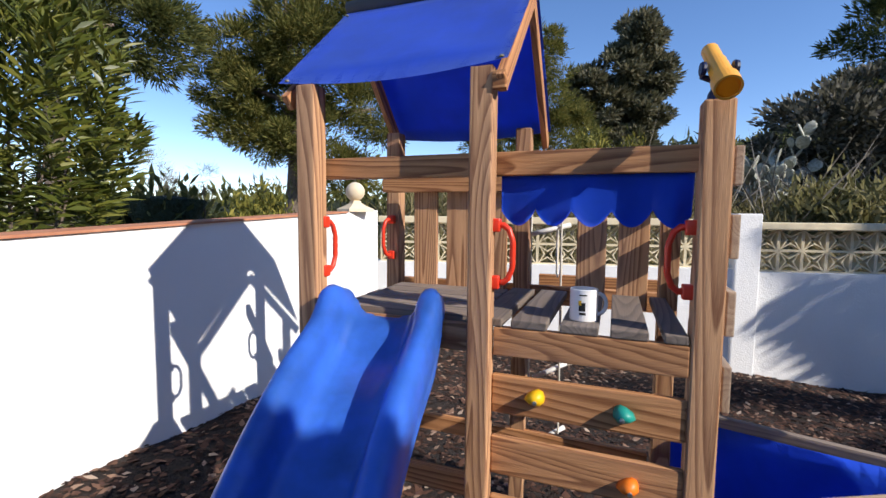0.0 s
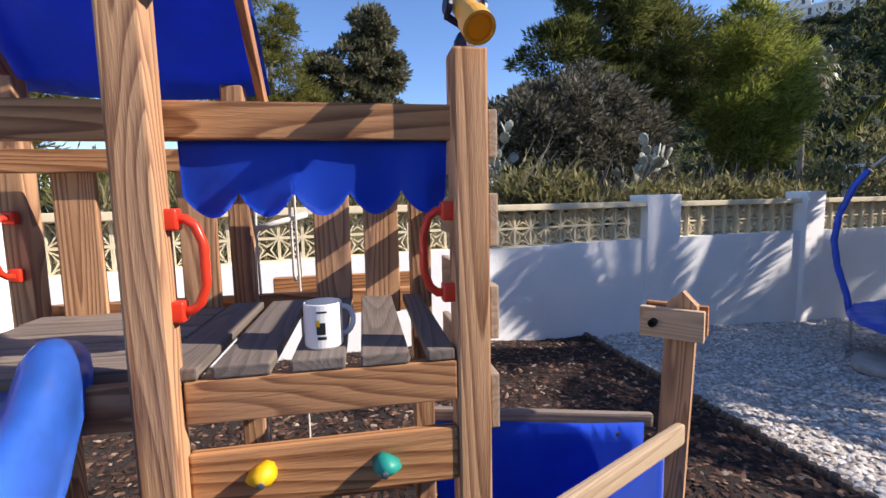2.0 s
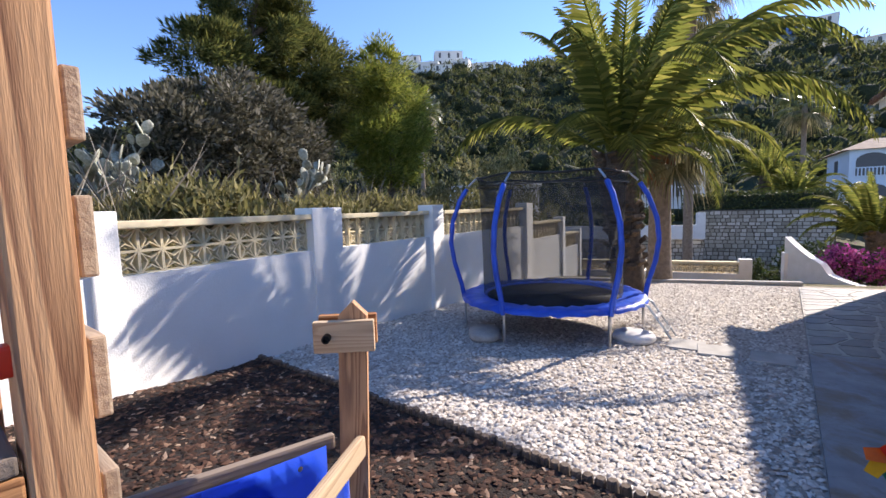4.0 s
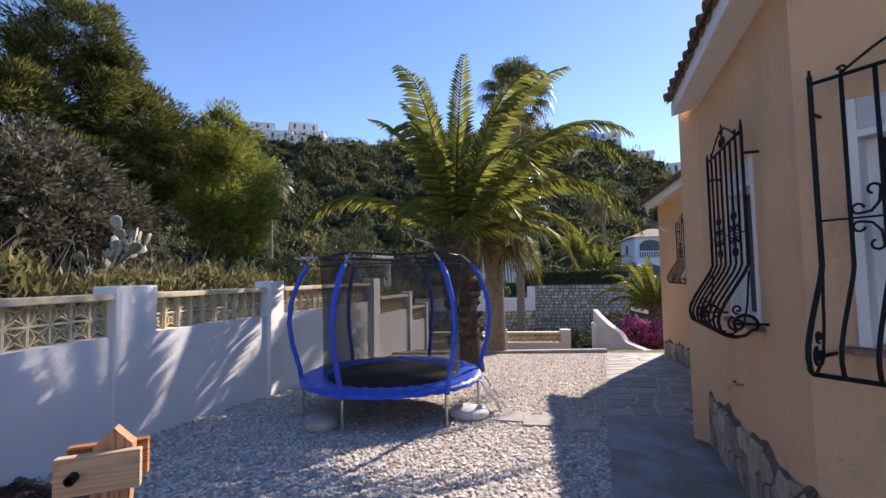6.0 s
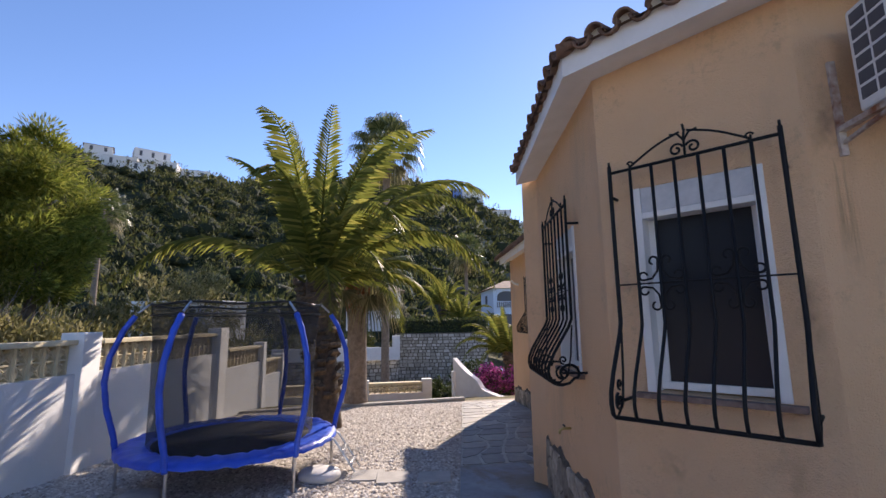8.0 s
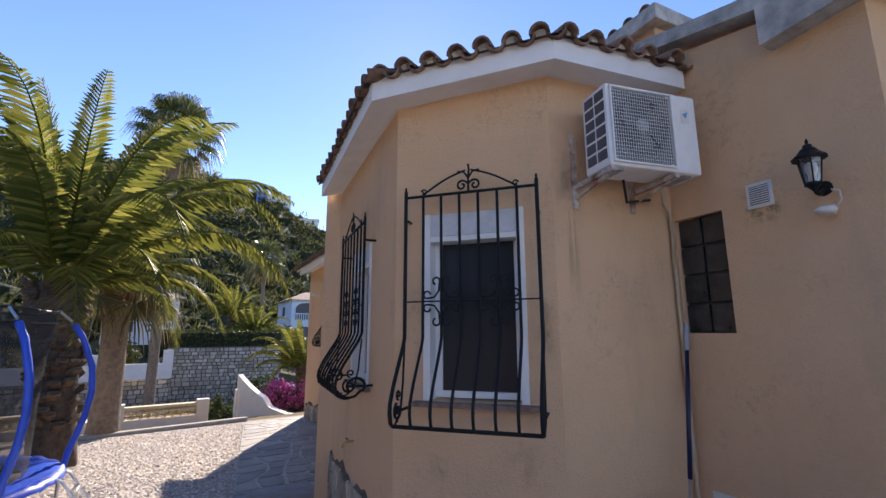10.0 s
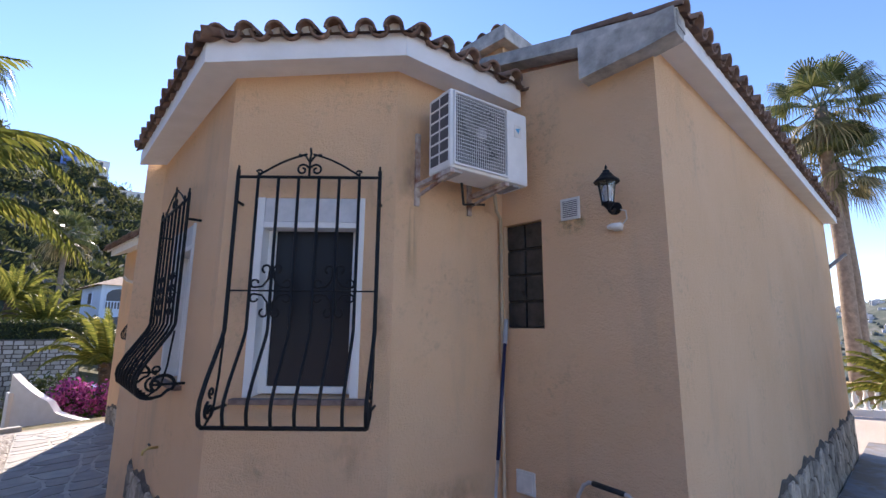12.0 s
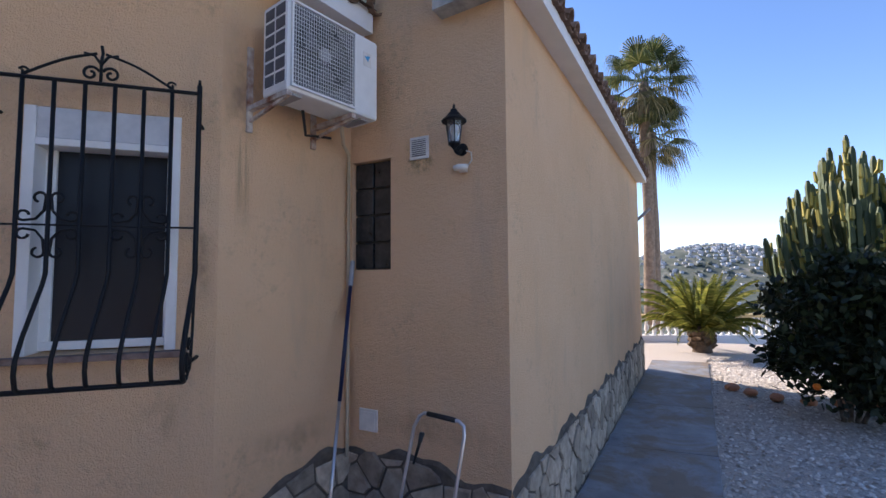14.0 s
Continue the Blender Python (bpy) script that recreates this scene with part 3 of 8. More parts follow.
pts = []
while len(pts) < 42000:
    x = 2.5 + 10.8 * rng.rand() ** 1.6
    y = -2.6 + 7.2 * rng.rand()
    if edge_x(y) + 0.05 < x and y > pave_y(x) + 0.02:
        pts.append((x, y, land_z(x, y) - 0.012))
while len(pts) < 54000:                          # gravel beside the side path
    x, y = -4.6 + 4.6 * rng.rand(), -11.5 + 8.6 * rng.rand()
    if x < -0.45 + (y + 3.8) * 0.182:
        pts.append((x, y, land_z(x, y) - 0.012))
tagged(scatter("gravel", pts, 0.019, 0.65, PEBBLE, 2), "loose pale pinkish-grey crushed gravel", "gravel", kind="stuff")

# timber log-roll edging between bark and gravel
edging = thing("garden_edging", "low weathered timber edging between bark and gravel", "edging", kind="structure")
_log = lathe(bmesh.new(), [(0.032, -0.15), (0.033, 0.045), (0.026, 0.06)], 7)
log0 = part("log", _log, WOOD_DARK, edging, smooth=False)
prev = log0
first = True
for (x0, y0), (x1, y1) in zip(BARK_EDGE, BARK_EDGE[1:]):
    n = max(1, round(math.hypot(x1 - x0, y1 - y0) / 0.066))
    for i in range(n):
        x, y = x0 + (x1 - x0) * i / n, y0 + (y1 - y0) * i / n
        ob = log0 if first else new("log", log0.data)
        first = False
        ob.parent = edging
        ob.location = (x, y, ground_z(x) + random.uniform(-0.012, 0.012))
        ob.rotation_euler = (random.uniform(-0.05, 0.05), random.uniform(-0.05, 0.05), random.uniform(0, 6))

# ---- paved terrace beside the house: slate slabs set in cement ----
def flagged(name, label, outline, thick, nx, ny, seed, gap=0.018, mats=None, base=CONCRETE):
    """A mortar bed with irregular flat stones; outline(i, j) gives the corner of the cell grid."""
    top = thing(name, label, "paving", kind="structure")
    r = random.Random(seed)
    grid = {}
    for j in range(ny + 1):
        for i in range(nx + 1):
            p = Vector(outline(i / nx, j / ny))
            if 0 < i < nx:
                p += (Vector(outline((i + r.uniform(-0.38, 0.38)) / nx, j / ny)) - p)
            if 0 < j < ny:
                p += (Vector(outline(i / nx, (j + r.uniform(-0.38, 0.38)) / ny)) - Vector(outline(i / nx, j / ny)))
            grid[i, j] = p
    bm = bmesh.new()
    for j in range(ny):
        for i in range(nx):
            q = [bm.verts.new(Vector(outline((i + a) / nx, (j + b) / ny))) for a, b in ((0, 0), (1, 0), (1, 1), (0, 1))]
            bm.faces.new(q)
    bmesh.ops.remove_doubles(bm, verts=bm.verts[:], dist=1e-4)
    r2 = bmesh.ops.extrude_face_region(bm, geom=bm.faces[:])
    bmesh.ops.translate(bm, vec=(0, 0, -thick), verts=[g for g in r2["geom"] if isinstance(g, bmesh.types.BMVert)])
    part("mortar_bed", bm, base, top)
    for j in range(ny):
        for i in range(nx):
            c = [grid[i, j], grid[i + 1, j], grid[i + 1, j + 1], grid[i, j + 1]]
            mid = sum(c, Vector()) / 4
            poly = []
            for k in range(4):
                a, b = c[k], c[(k + 1) % 4]
                for f in (0.12, 0.5, 0.88):
                    p = a.lerp(b, f)
                    d = mid - p
                    poly.append(p + d.normalized() * (gap + r.uniform(0, gap)))
            vs = [p + Vector((0, 0, 0.008)) for p in poly] + [p - Vector((0, 0, 0.01)) for p in poly]
            n = len(poly)
            fs = [tuple(range(n))] + [(k, n + k, n + (k + 1) % n, (k + 1) % n) for k in range(n)]
            raw("slab", vs, fs, mats or SLATE, top)
    return top


def plain_slab(name, label, outline, nx, ny):
    bm = bmesh.new()
    vs = [[bm.verts.new(Vector(outline(i / nx, j / ny))) for i in range(nx + 1)] for j in range(ny + 1)]
    for j in range(ny):
        for i in range(nx):
            bm.faces.new((vs[j][i], vs[j][i + 1], vs[j + 1][i + 1], vs[j + 1][i]))
    ex = bmesh.ops.extrude_face_region(bm, geom=bm.faces[:])
    bmesh.ops.translate(bm, vec=(0, 0, -0.1), verts=[g for g in ex["geom"] if isinstance(g, bmesh.types.BMVert)])
    bmesh.ops.recalc_face_normals(bm, faces=bm.faces[:])
    return tagged(part(name, bm, CEMENT), label, "paving", kind="structure")


def near_outline(s, t):
    x = 1.6 + s * 4.98
    y0 = pave_y(x)
    y1 = -3.0 if x < 2.6 else -1.9
    return (x, y0 + (y1 - y0) * t, ground_z(x, y0 + (y1 - y0) * t) + 0.012)


def pave_outline(s, t):
    """s along the house, t from the gravel edge to the house."""
    x = 6.6 + s * 6.5
    y0 = pave_y(x)
    y1 = -1.0 - (x - 2.1) * 0.30
    y = y0 + (min(y1, y0 - 0.9) - y0) * t
    return (x, y, ground_z(x, y) + 0.012)


flagged("terrace_paving", "blue-grey slate slabs set in cement beside the house", pave_outline, 0.1, 14, 4, 3)
plain_slab("terrace_slab", "smooth bluish cement slab with brown stains", lambda s, t: near_outline(s, t), 8, 6)


def path_outline(s, t):
    y = -1.6 - s * 9.1
    x0 = 0.70 + (y + 2.678) * 0.179
    return (x0 + (-1.05) * t, y, ground_z(x0, y) + 0.012)


for k in range(5):
    plain_slab("side_path", "smooth bluish cement path with brown stains", lambda s, t, k=k: path_outline((k + 0.004 + s * 0.992) / 5, t), 6, 3)

# stepping slabs across the gravel by the trampoline
for x, y, a in ((6.5, 0.2, -8), (6.33, -0.1, -4), (6.2, -0.6, -10)):
    slab = part("stepping_slab", box(bmesh.new(), (-0.2, -0.2, -0.04), (0.2, 0.2, 0.02), 0.008), CONCRETE)
    slab.matrix_basis = pose(x, y, ground_z(x) + 0.0, 0, 0, a)
    tagged(slab, "square pale concrete stepping slab in gravel", "paving slab", "stepping slabs")

# ---- white garden wall with pierced cream blocks ----
WALL_Y = 4.55
PANELS = [(-0.98, 2.42, 1.28, 1.69), (2.64, 4.95, 1.255, 1.665), (5.55, 7.62, 1.245, 1.655), (8.12, 11.65, 1.24, 1.65), (12.35, 14.4, 0.85, 1.25), (14.8, 16.1, 0.4, 0.8)]
garden_wall = thing("wall_back", "rough white rendered garden wall with cream pierced blocks", "wall", kind="structure")


def wall_line(x):
    return WALL_Y + (0.0 if x < 5.5 else -0.16 * (x - 5.5))


bm = bmesh.new()
for x0, x1, zb, zt in [(-1.2, 2.53, 1.28, 0), (2.53, 5.25, 1.255, 0), (5.25, 7.87, 1.245, 0), (7.87, 12.0, 1.24, 0), (12.0, 14.6, 0.85, 0), (14.6, 16.4, 0.4, 0)]:
    a, b = Vector((x0, wall_line(x0), 0)), Vector((x1, wall_line(x1), 0))
    v = [bm.verts.new((p.x, p.y + o, z)) for p in (a, b) for o in (0, 0.22) for z in (-0.7, zb)]
    for q in ((0, 1, 5, 4), (2, 6, 7, 3), (1, 3, 7, 5), (0, 2, 3, 1), (4, 5, 7, 6), (0, 4, 6, 2)):
        bm.faces.new([v[k] for k in q])
part("wall_base", bm, WHITE_RENDER, garden_wall)
for x, h, w in ((2.53, 1.80, 0.11), (5.25, 1.80, 0.3), (7.87, 1.81, 0.23), (12.0, 1.82, 0.32), (14.6, 1.38, 0.2), (16.25, 0.93, 0.15)):
    y = wall_line(x)
    part("pillar", box(bmesh.new(), (x - w, y - 0.035, -0.7), (x + w, y + 0.26, h), 0.012), WHITE_RENDER, garden_wall)


def star_block():
    """A 20 cm pierced block: frame, cross and diagonal star ribs, 7 cm deep."""
    bm = bmesh.new()
    s, d = 0.1, 0.035
    for a0, a1, b0, b1 in ((-s, s, s - 0.011, s), (-s, s, -s, -s + 0.011), (-s, -s + 0.011, -s + 0.011, s - 0.011), (s - 0.011, s, -s + 0.011, s - 0.011)):
        box(bm, (a0, -d, b0), (a1, d, b1))
    for k in range(4):
        ang = radians(45 + 90 * k)
        c, sn = math.cos(ang), math.sin(ang)
        for w in (-1, 1):
            # paired ribs that leave the corner and meet the centre as a star
            pts = [(c * 0.138 - sn * 0.004 * w, sn * 0.138 + c * 0.004 * w), (c * 0.138 + sn * 0.010 * w, sn * 0.138 - c * 0.010 * w)]
            tip = (math.cos(ang + w * radians(45)) * 0.022, math.sin(ang + w * radians(45)) * 0.022)
            tip2 = (math.cos(ang + w * radians(45)) * 0.038, math.sin(ang + w * radians(45)) * 0.038)
            poly = [pts[0], pts[1], tip2, tip]
            lim = [(max(-s, min(s, x)), max(-s, min(s, z))) for x, z in poly]
            v0 = [bm.verts.new((x, -d + 0.004, z)) for x, z in lim]
            v1 = [bm.verts.new((x, d - 0.004, z)) for x, z in lim]
            bm.faces.new(v0)
            bm.faces.new(v1[::-1])
            for i in range(4):
                bm.faces.new((v0[i], v1[i], v1[(i + 1) % 4], v0[(i + 1) % 4]))
    bmesh.ops.recalc_face_normals(bm, faces=bm.faces[:])
    return bm


block_mesh = None
for x0, x1, z0, z1 in PANELS:
    n = round((x1 - x0) / 0.205)
    w = (x1 - x0) / n
    for i in range(n):
        for k in range(2):
            x = x0 + (i + 0.5) * w
            if block_mesh is None:
                ob = part("pierced_block", star_block(), CREAM, garden_wall)
                block_mesh = ob.data
            else:
                ob = new("pierced_block", block_mesh)
                ob.parent = garden_wall
            ob.location = (x, wall_line(x) + 0.11, z0 + 0.1 * (z1 - z0) / 0.41 + k * 0.2 * (z1 - z0) / 0.41)
            ob.scale = (w / 0.202, 1, (z1 - z0) / 0.41)
    y0, y1 = wall_line(x0), wall_line(x1)
    cap = box(bmesh.new(), (0, -0.02, -0.03), (math.hypot(x1 - x0, y1 - y0), 0.24, 0.035), 0.008)
    part("coping", cap, CREAM, garden_wall).matrix_basis = pose(x0, y0, z1 + 0.02, 0, 0, math.degrees(math.atan2(y1 - y0, x1 - x0)))

# ---- white side wall beside the slide ----
L0, L1 = Vector((-2.67, -1.45, 0)), Vector((-0.92, 4.28, 0))
d = (L1 - L0).normalized()
nrm = Vector((-d.y, d.x, 0))
side_len = (L1 - L0).length
WM = Matrix(((d.x, 0, nrm.x, L0.x), (d.y, 0, nrm.y, L0.y), (0, 1, 0, 0), (0, 0, 0, 1)))
side_wall = tagged(part("wall_side", prism(bmesh.new(), [(0, -0.3), (side_len, -0.3), (side_len, 1.797), (0, 1.49)], WM, 0.2), SMOOTH_WHITE), "smooth bright white rendered wall with terracotta coping", "wall", kind="structure")
part("coping", prism(bmesh.new(), [(0, 1.49), (side_len - 0.5, 1.77), (side_len - 0.5, 1.783), (0, 1.503)], WM @ Matrix.Translation((0, 0, -0.015)), 0.23), TERRACOTTA, side_wall, "thin terracotta coping tiles")

ball = thing("wall_finial", "cream stone ball finial on a moulded base", "finial", pose(-1.05, 4.0, 1.78))
part("base", lathe(bmesh.new(), [(0.17, 0), (0.17, 0.025), (0.12, 0.045), (0.06, 0.075), (0.045, 0.10)], 4), CREAM_STONE, ball)
part("ball", lathe(bmesh.new(), [(0.0, 0.09)] + [(0.085 * math.sin(a), 0.178 - 0.085 * math.cos(a)) for a in [math.pi * k / 10 for k in range(1, 10)]] + [(0.0, 0.263)], 20), CREAM_STONE, ball, smooth=True)

# ---- play tower ----
PT = pose(0.235, 1.44, 0, 0, 0, -14.5)
GZ = 0.30
tower = thing("play_tower", "sunlit pine climbing tower with a blue cloth roof", "play tower", PT)


def plank(name, lo, hi, mat, bevel=0.004, parent=tower, label=""):
    """A board whose mesh is centred on itself, so that its grain is its own."""
    c = Vector([(a + b) / 2 for a, b in zip(lo, hi)])
    ob = part(name, box(bmesh.new(), Vector(lo) - c, Vector(hi) - c, bevel), mat, parent, label)
    ob.location = c
    return ob


for u, v, w, z1 in ((-0.68, -0.05, 0.035, 2.19), (-0.078, -0.045, 0.034, 2.19), (0.524, 0.0, 0.036, 2.06), (-0.71, 0.64, 0.034, 2.15), (-0.1, 0.70, 0.034, 2.15), (0.49, 0.59, 0.034, 1.955)):
    plank("post", (u - w, v - w, GZ - 0.15), (u + w, v + w, z1), WOOD_Z, 0.006)
# long top beam, apron beam, rear rails
plank("beam", (-0.70, 0.0, 1.885), (0.53, 0.04, 1.956), WOOD_X)
plank("apron_beam", (-0.04, -0.035, 1.345), (0.486, 0.0, 1.43), WOOD_X)
plank("apron_beam", (-0.645, -0.035, 1.345), (-0.112, 0.0, 1.43), WOOD_X)
plank("rear_rail", (-0.72, 0.52, 1.865), (-0.06, 0.555, 1.93), WOOD_X)
plank("rear_rail", (-0.10, 0.61, 1.885), (0.53, 0.645, 1.956), WOOD_X)
plank("rear_apron", (-0.74, 0.735, 1.36), (0.52, 0.77, 1.445), WOOD_X)
plank("rear_rail", (-0.06, 0.95, 1.40), (0.55, 0.985, 1.47), WOOD_X)
# rear palings
for u0, u1, v0, z1 in ((-0.575, -0.462, 0.557, 1.88), (-0.415, -0.305, 0.557, 1.88), (-0.245, -0.14, 0.557, 1.88), (0.149, 0.262, 0.55, 1.90), (0.305, 0.417, 0.55, 1.90)):
    plank("paling", (u0, v0, 1.40), (u1, v0 + 0.022, z1), WOOD_Z)
# deck boards: lengthwise under the roof, crosswise by the climbing wall
for k in range(5):
    v = 0.02 + 0.112 * k
    plank("deck_board", (-0.64 + 0.01 * (k % 2), v, 1.42), (-0.13, v + 0.10, 1.447), WOOD_GREY_X)
for u0, u1 in ((-0.11, -0.015), (0.012, 0.117), (0.155, 0.259), (0.29, 0.388), (0.425, 0.482)):
    plank("deck_board", (u0, -0.034, 1.432), (u1, 0.56, 1.457), WOOD_GREY)
# climbing planks with holds
for z0, z1 in ((1.165, 1.283), (0.97, 1.088), (0.775, 0.895), (0.585, 0.70)):
    plank("climbing_plank", (-0.044, -0.03, z0), (0.487, -0.005, z1), WOOD_X, 0.006)
plank("low_plank", (-0.66, 0.66, 0.70), (0.45, 0.69, 0.78), WOOD_X)
plank("low_plank", (-0.66, -0.01, 0.86), (-0.11, 0.02, 0.93), WOOD_X)
for v, z0, z1 in ((0.05, 1.85, 1.95), (0.05, 1.66, 1.775), (0.05, 1.455, 1.575), (0.05, 1.25, 1.375)):
    plank("side_board", (0.57, v - 0.04, z0), (0.592, 0.62, z1), WOOD_PALE_Y)
plank("brace", (-0.66, 0.645, 0.75), (-0.64, 0.69, 1.36), WOOD_Z)


def hold(u, z, mat, mirror=1, label=""):
    """A fin-shaped bolt-on climbing hold."""
    bm = bmesh.new()
    bmesh.ops.create_icosphere(bm, subdivisions=2, radius=1)
    for v in bm.verts:
        x, y, zz = v.co
        taper = 1.0 - 0.5 * max(0, -zz)
        v.co = Vector((x * 0.031 * taper * mirror + 0.012 * zz * zz * mirror, min(0.0, y) * 0.04 * (0.6 + 0.4 * taper), zz * 0.026 - 0.008 * x * x))
    ob = part("climbing_hold", bm, mat, tower, label, smooth=True)
    ob.location = (u, -0.029, z)
    bolt = part("bolt", lathe(bmesh.new(), [(0.007, 0), (0.007, 0.006), (0.003, 0.007)], 8), GALV, ob, "steel bolt head")
    bolt.matrix_basis = pose(0.006 * mirror, -0.036, -0.004, 90)
    return ob


hold(0.088, 1.232, YELLOW_PLASTIC, 1, "yellow fin-shaped hold")
hold(0.335, 1.222, TEAL_PLASTIC, -1, "teal fin-shaped hold")
hold(0.35, 1.02, ORANGE_PLASTIC, 1, "orange pocketed hold")


def handle(u, v, z, out, name="handle"):
    """A red moulded D-handle with finger ribs; out: direction of its bow."""
    o = Vector(out)
    h = 0.105 / 2
    pts = [Vector((0, 0, h)) + o * 0.0, Vector((0, 0, h)) + o * 0.03, Vector((0, 0, h - 0.008)) + o * 0.045, Vector((0, 0, h - 0.025)) + o * 0.055]
    for k in range(7):
        pts.append(Vector((0, 0, h - 0.03 - k * (2 * h - 0.06) / 6)) + o * 0.057)
    pts += [Vector((0, 0, -h + 0.025)) + o * 0.055, Vector((0, 0, -h + 0.008)) + o * 0.045, Vector((0, 0, -h)) + o * 0.03, Vector((0, 0, -h))]
    tp = [1.1, 1.1, 1.05, 1] + [1, 1.12, 0.98, 1.12, 0.98, 1.12, 1] + [1, 1.05, 1.1, 1.1]
    bm = tube(bmesh.new(), [Vector((p.x, p.y, p.z * 1.62)) for p in pts], 0.0086, 10, taper=tp)
    for s in (1, -1):
        box(bm, (-0.016 + 0.004 * o.x, -0.016, s * h * 1.62 - 0.02), (0.016 + 0.004 * o.x, 0.016, s * h * 1.62 + 0.02), 0.005)
    ob = part(name, bm, RED_PLASTIC, tower, "red moulded plastic grab handle", smooth=True)
    ob.location = (u, v, z)
    return ob


handle(-0.044, -0.03, 1.652, (1, 0, 0))
handle(0.483, -0.005, 1.655, (-1, 0, 0))
handle(-0.655, -0.02, 1.652, (0.12, 1, 0))
handle(-0.71, 0.60, 1.655, (-0.3, -1, 0))

# scalloped valance under the beam
bm = bmesh.new()
NU, NV = 80, 10
grid = []
for j in range(NV + 1):
    row = []
    for i in range(NU + 1):
        s = i / NU
        u = -0.036 + s * 0.52
        lobe = abs(math.sin(math.pi * (s * 4.9 + 0.02)))
        depth = 0.10 + 0.05 * lobe ** 0.75
        t = j / NV
        bow = 0.012 * math.sin(s * 10.5 + 0.6) * t + 0.006 * math.sin(s * 27) * t * t
        side = 0.035 * smooth01((s - 0.9) / 0.1) * t
        row.append(bm.verts.new((u, 0.02 + bow + side, 1.886 - depth * t)))
    grid.append(row)
for j in range(NV):
    for i in range(NU):
        bm.faces.new((grid[j][i], grid[j][i + 1], grid[j + 1][i + 1], grid[j + 1][i]))
bmesh.ops.solidify(bm, geom=bm.faces[:], thickness=0.002)
part("valance", bm, BLUE_CLOTH, tower, "scalloped bright blue cloth valance", smooth=True)

# roof: gable rafters, ridge roll, stretched cloth
R0, R1, VE0, VE1, VR, ZE, ZR = -0.785, 0.0, -0.085, 0.80, 0.35, 2.19, 2.60


def slope_board(name, u, v0, z0, v1, z1, w=0.055, th=0.026):
    a, b = Vector((u, v0, z0)), Vector((u, v1, z1))
    dd = b - a
    ob = part(name, box(bmesh.new(), (-th / 2, 0, -w / 2), (th / 2, dd.length, w / 2), 0.004), WOOD_Y, tower)
    ob.matrix_basis = Matrix.Translation(a) @ Matrix.Rotation(math.atan2(dd.z, dd.y), 4, "X")
    return ob


for u in (R0 + 0.03, R1 - 0.02):
    slope_board("rafter", u, VE0 + 0.01, ZE - 0.055, VR, ZR - 0.05)
    slope_board("rafter", u, VE1 - 0.01, ZE - 0.105, VR, ZR - 0.05)
bm = bmesh.new()
prof = []
for k in range(11):
    s = k / 10
    prof.append((VE0 + (VR - VE0) * s, ZE + (ZR - ZE) * s + 0.01))
for k in range(1, 11):
    s = k / 10
    prof.append((VR + (VE1 - VR) * s, ZR + (ZE - 0.05 - ZR) * s + 0.01))
rows_ = []
for i in range(21):
    s = i / 20
    u = R0 + (R1 - R0) * s
    sag = math.sin(math.pi * s)
    row = []
    for k, (v, z) in enumerate(prof):
        f = math.sin(math.pi * (k % 10) / 10) if 0 < k < 20 else 0
        edge = 1.0 if k in (0, 20) else 0.0
        wob = 0.006 * math.sin(9 * s + k)
        row.append(bm.verts.new((u, v + 0.012 * edge * sag, z - 0.022 * sag * (edge + 0.4 * f) + wob * (0 < i < 20) * f)))
    rows_.append(row)
for a, b in zip(rows_, rows_[1:]):
    for k in range(len(prof) - 1):
        bm.faces.new((a[k], a[k + 1], b[k + 1], b[k]))
bmesh.ops.solidify(bm, geom=bm.faces[:], thickness=0.002)
bmesh.ops.recalc_face_normals(bm, faces=bm.faces[:])
part("roof_cloth", bm, BLUE_CLOTH, tower, "stretched blue cloth roof", smooth=True)
part("ridge_cap", tube(bmesh.new(), [(R0, VR, ZR + 0.022), (R1 - 0.005, VR, ZR + 0.022)], 0.028, 12), DARK_CLOTH, tower, "dark grey ridge cover", smooth=True)
for u in (R0 + 0.03, R1 - 0.02):
    for v, z in ((VE0 + 0.008, ZE + 0.016), (VR - 0.06, ZR - 0.036)):
        part("screw", lathe(bmesh.new(), [(0.008, 0), (0.006, 0.005), (0.0, 0.006)], 8, (u, v, z)), BRASS, tower, "brass screw head")
for u in (-0.025,):
    plank("eave_block", (u - 0.02, -0.085, 2.12), (u + 0.02, -0.06, 2.17), WOOD_X)

# telescope on the free post
PTi = PT.inverted()
a, b = PTi @ Vector((0.740, 1.365, 2.203)), PTi @ Vector((0.716, 1.205, 2.066))
ax = (b - a)
scope = thing("telescope", "yellow-orange plastic toy telescope on a post", "telescope", PT @ Matrix.Translation((a + b) / 2) @ ax.to_track_quat("Z", "Y").to_matrix().to_4x4())
Lh = ax.length / 2
part("barrel", lathe(bmesh.new(), [(0.018, -Lh), (0.021, -Lh), (0.021, -Lh * 0.3), (0.0235, -Lh * 0.28), (0.0255, Lh * 0.62), (0.031, Lh * 0.64), (0.031, Lh), (0.026, Lh), (0.026, Lh * 0.9)], 24), YELLOW_ORANGE, scope, smooth=False)
part("lens", lathe(bmesh.new(), [(0.0268, Lh * 0.96), (0.02, Lh * 0.985), (0.001, Lh * 0.99)], 24), LENS_ORANGE, scope, "deep orange lens")
part("bracket", tube(bmesh.new(), [(-0.034, 0, 0.0), (-0.032, -0.02, 0.0), (0, -0.034, 0), (0.032, -0.02, 0), (0.034, 0, 0)], 0.008, 8), NAVY_PLASTIC, scope, "navy mounting bracket")
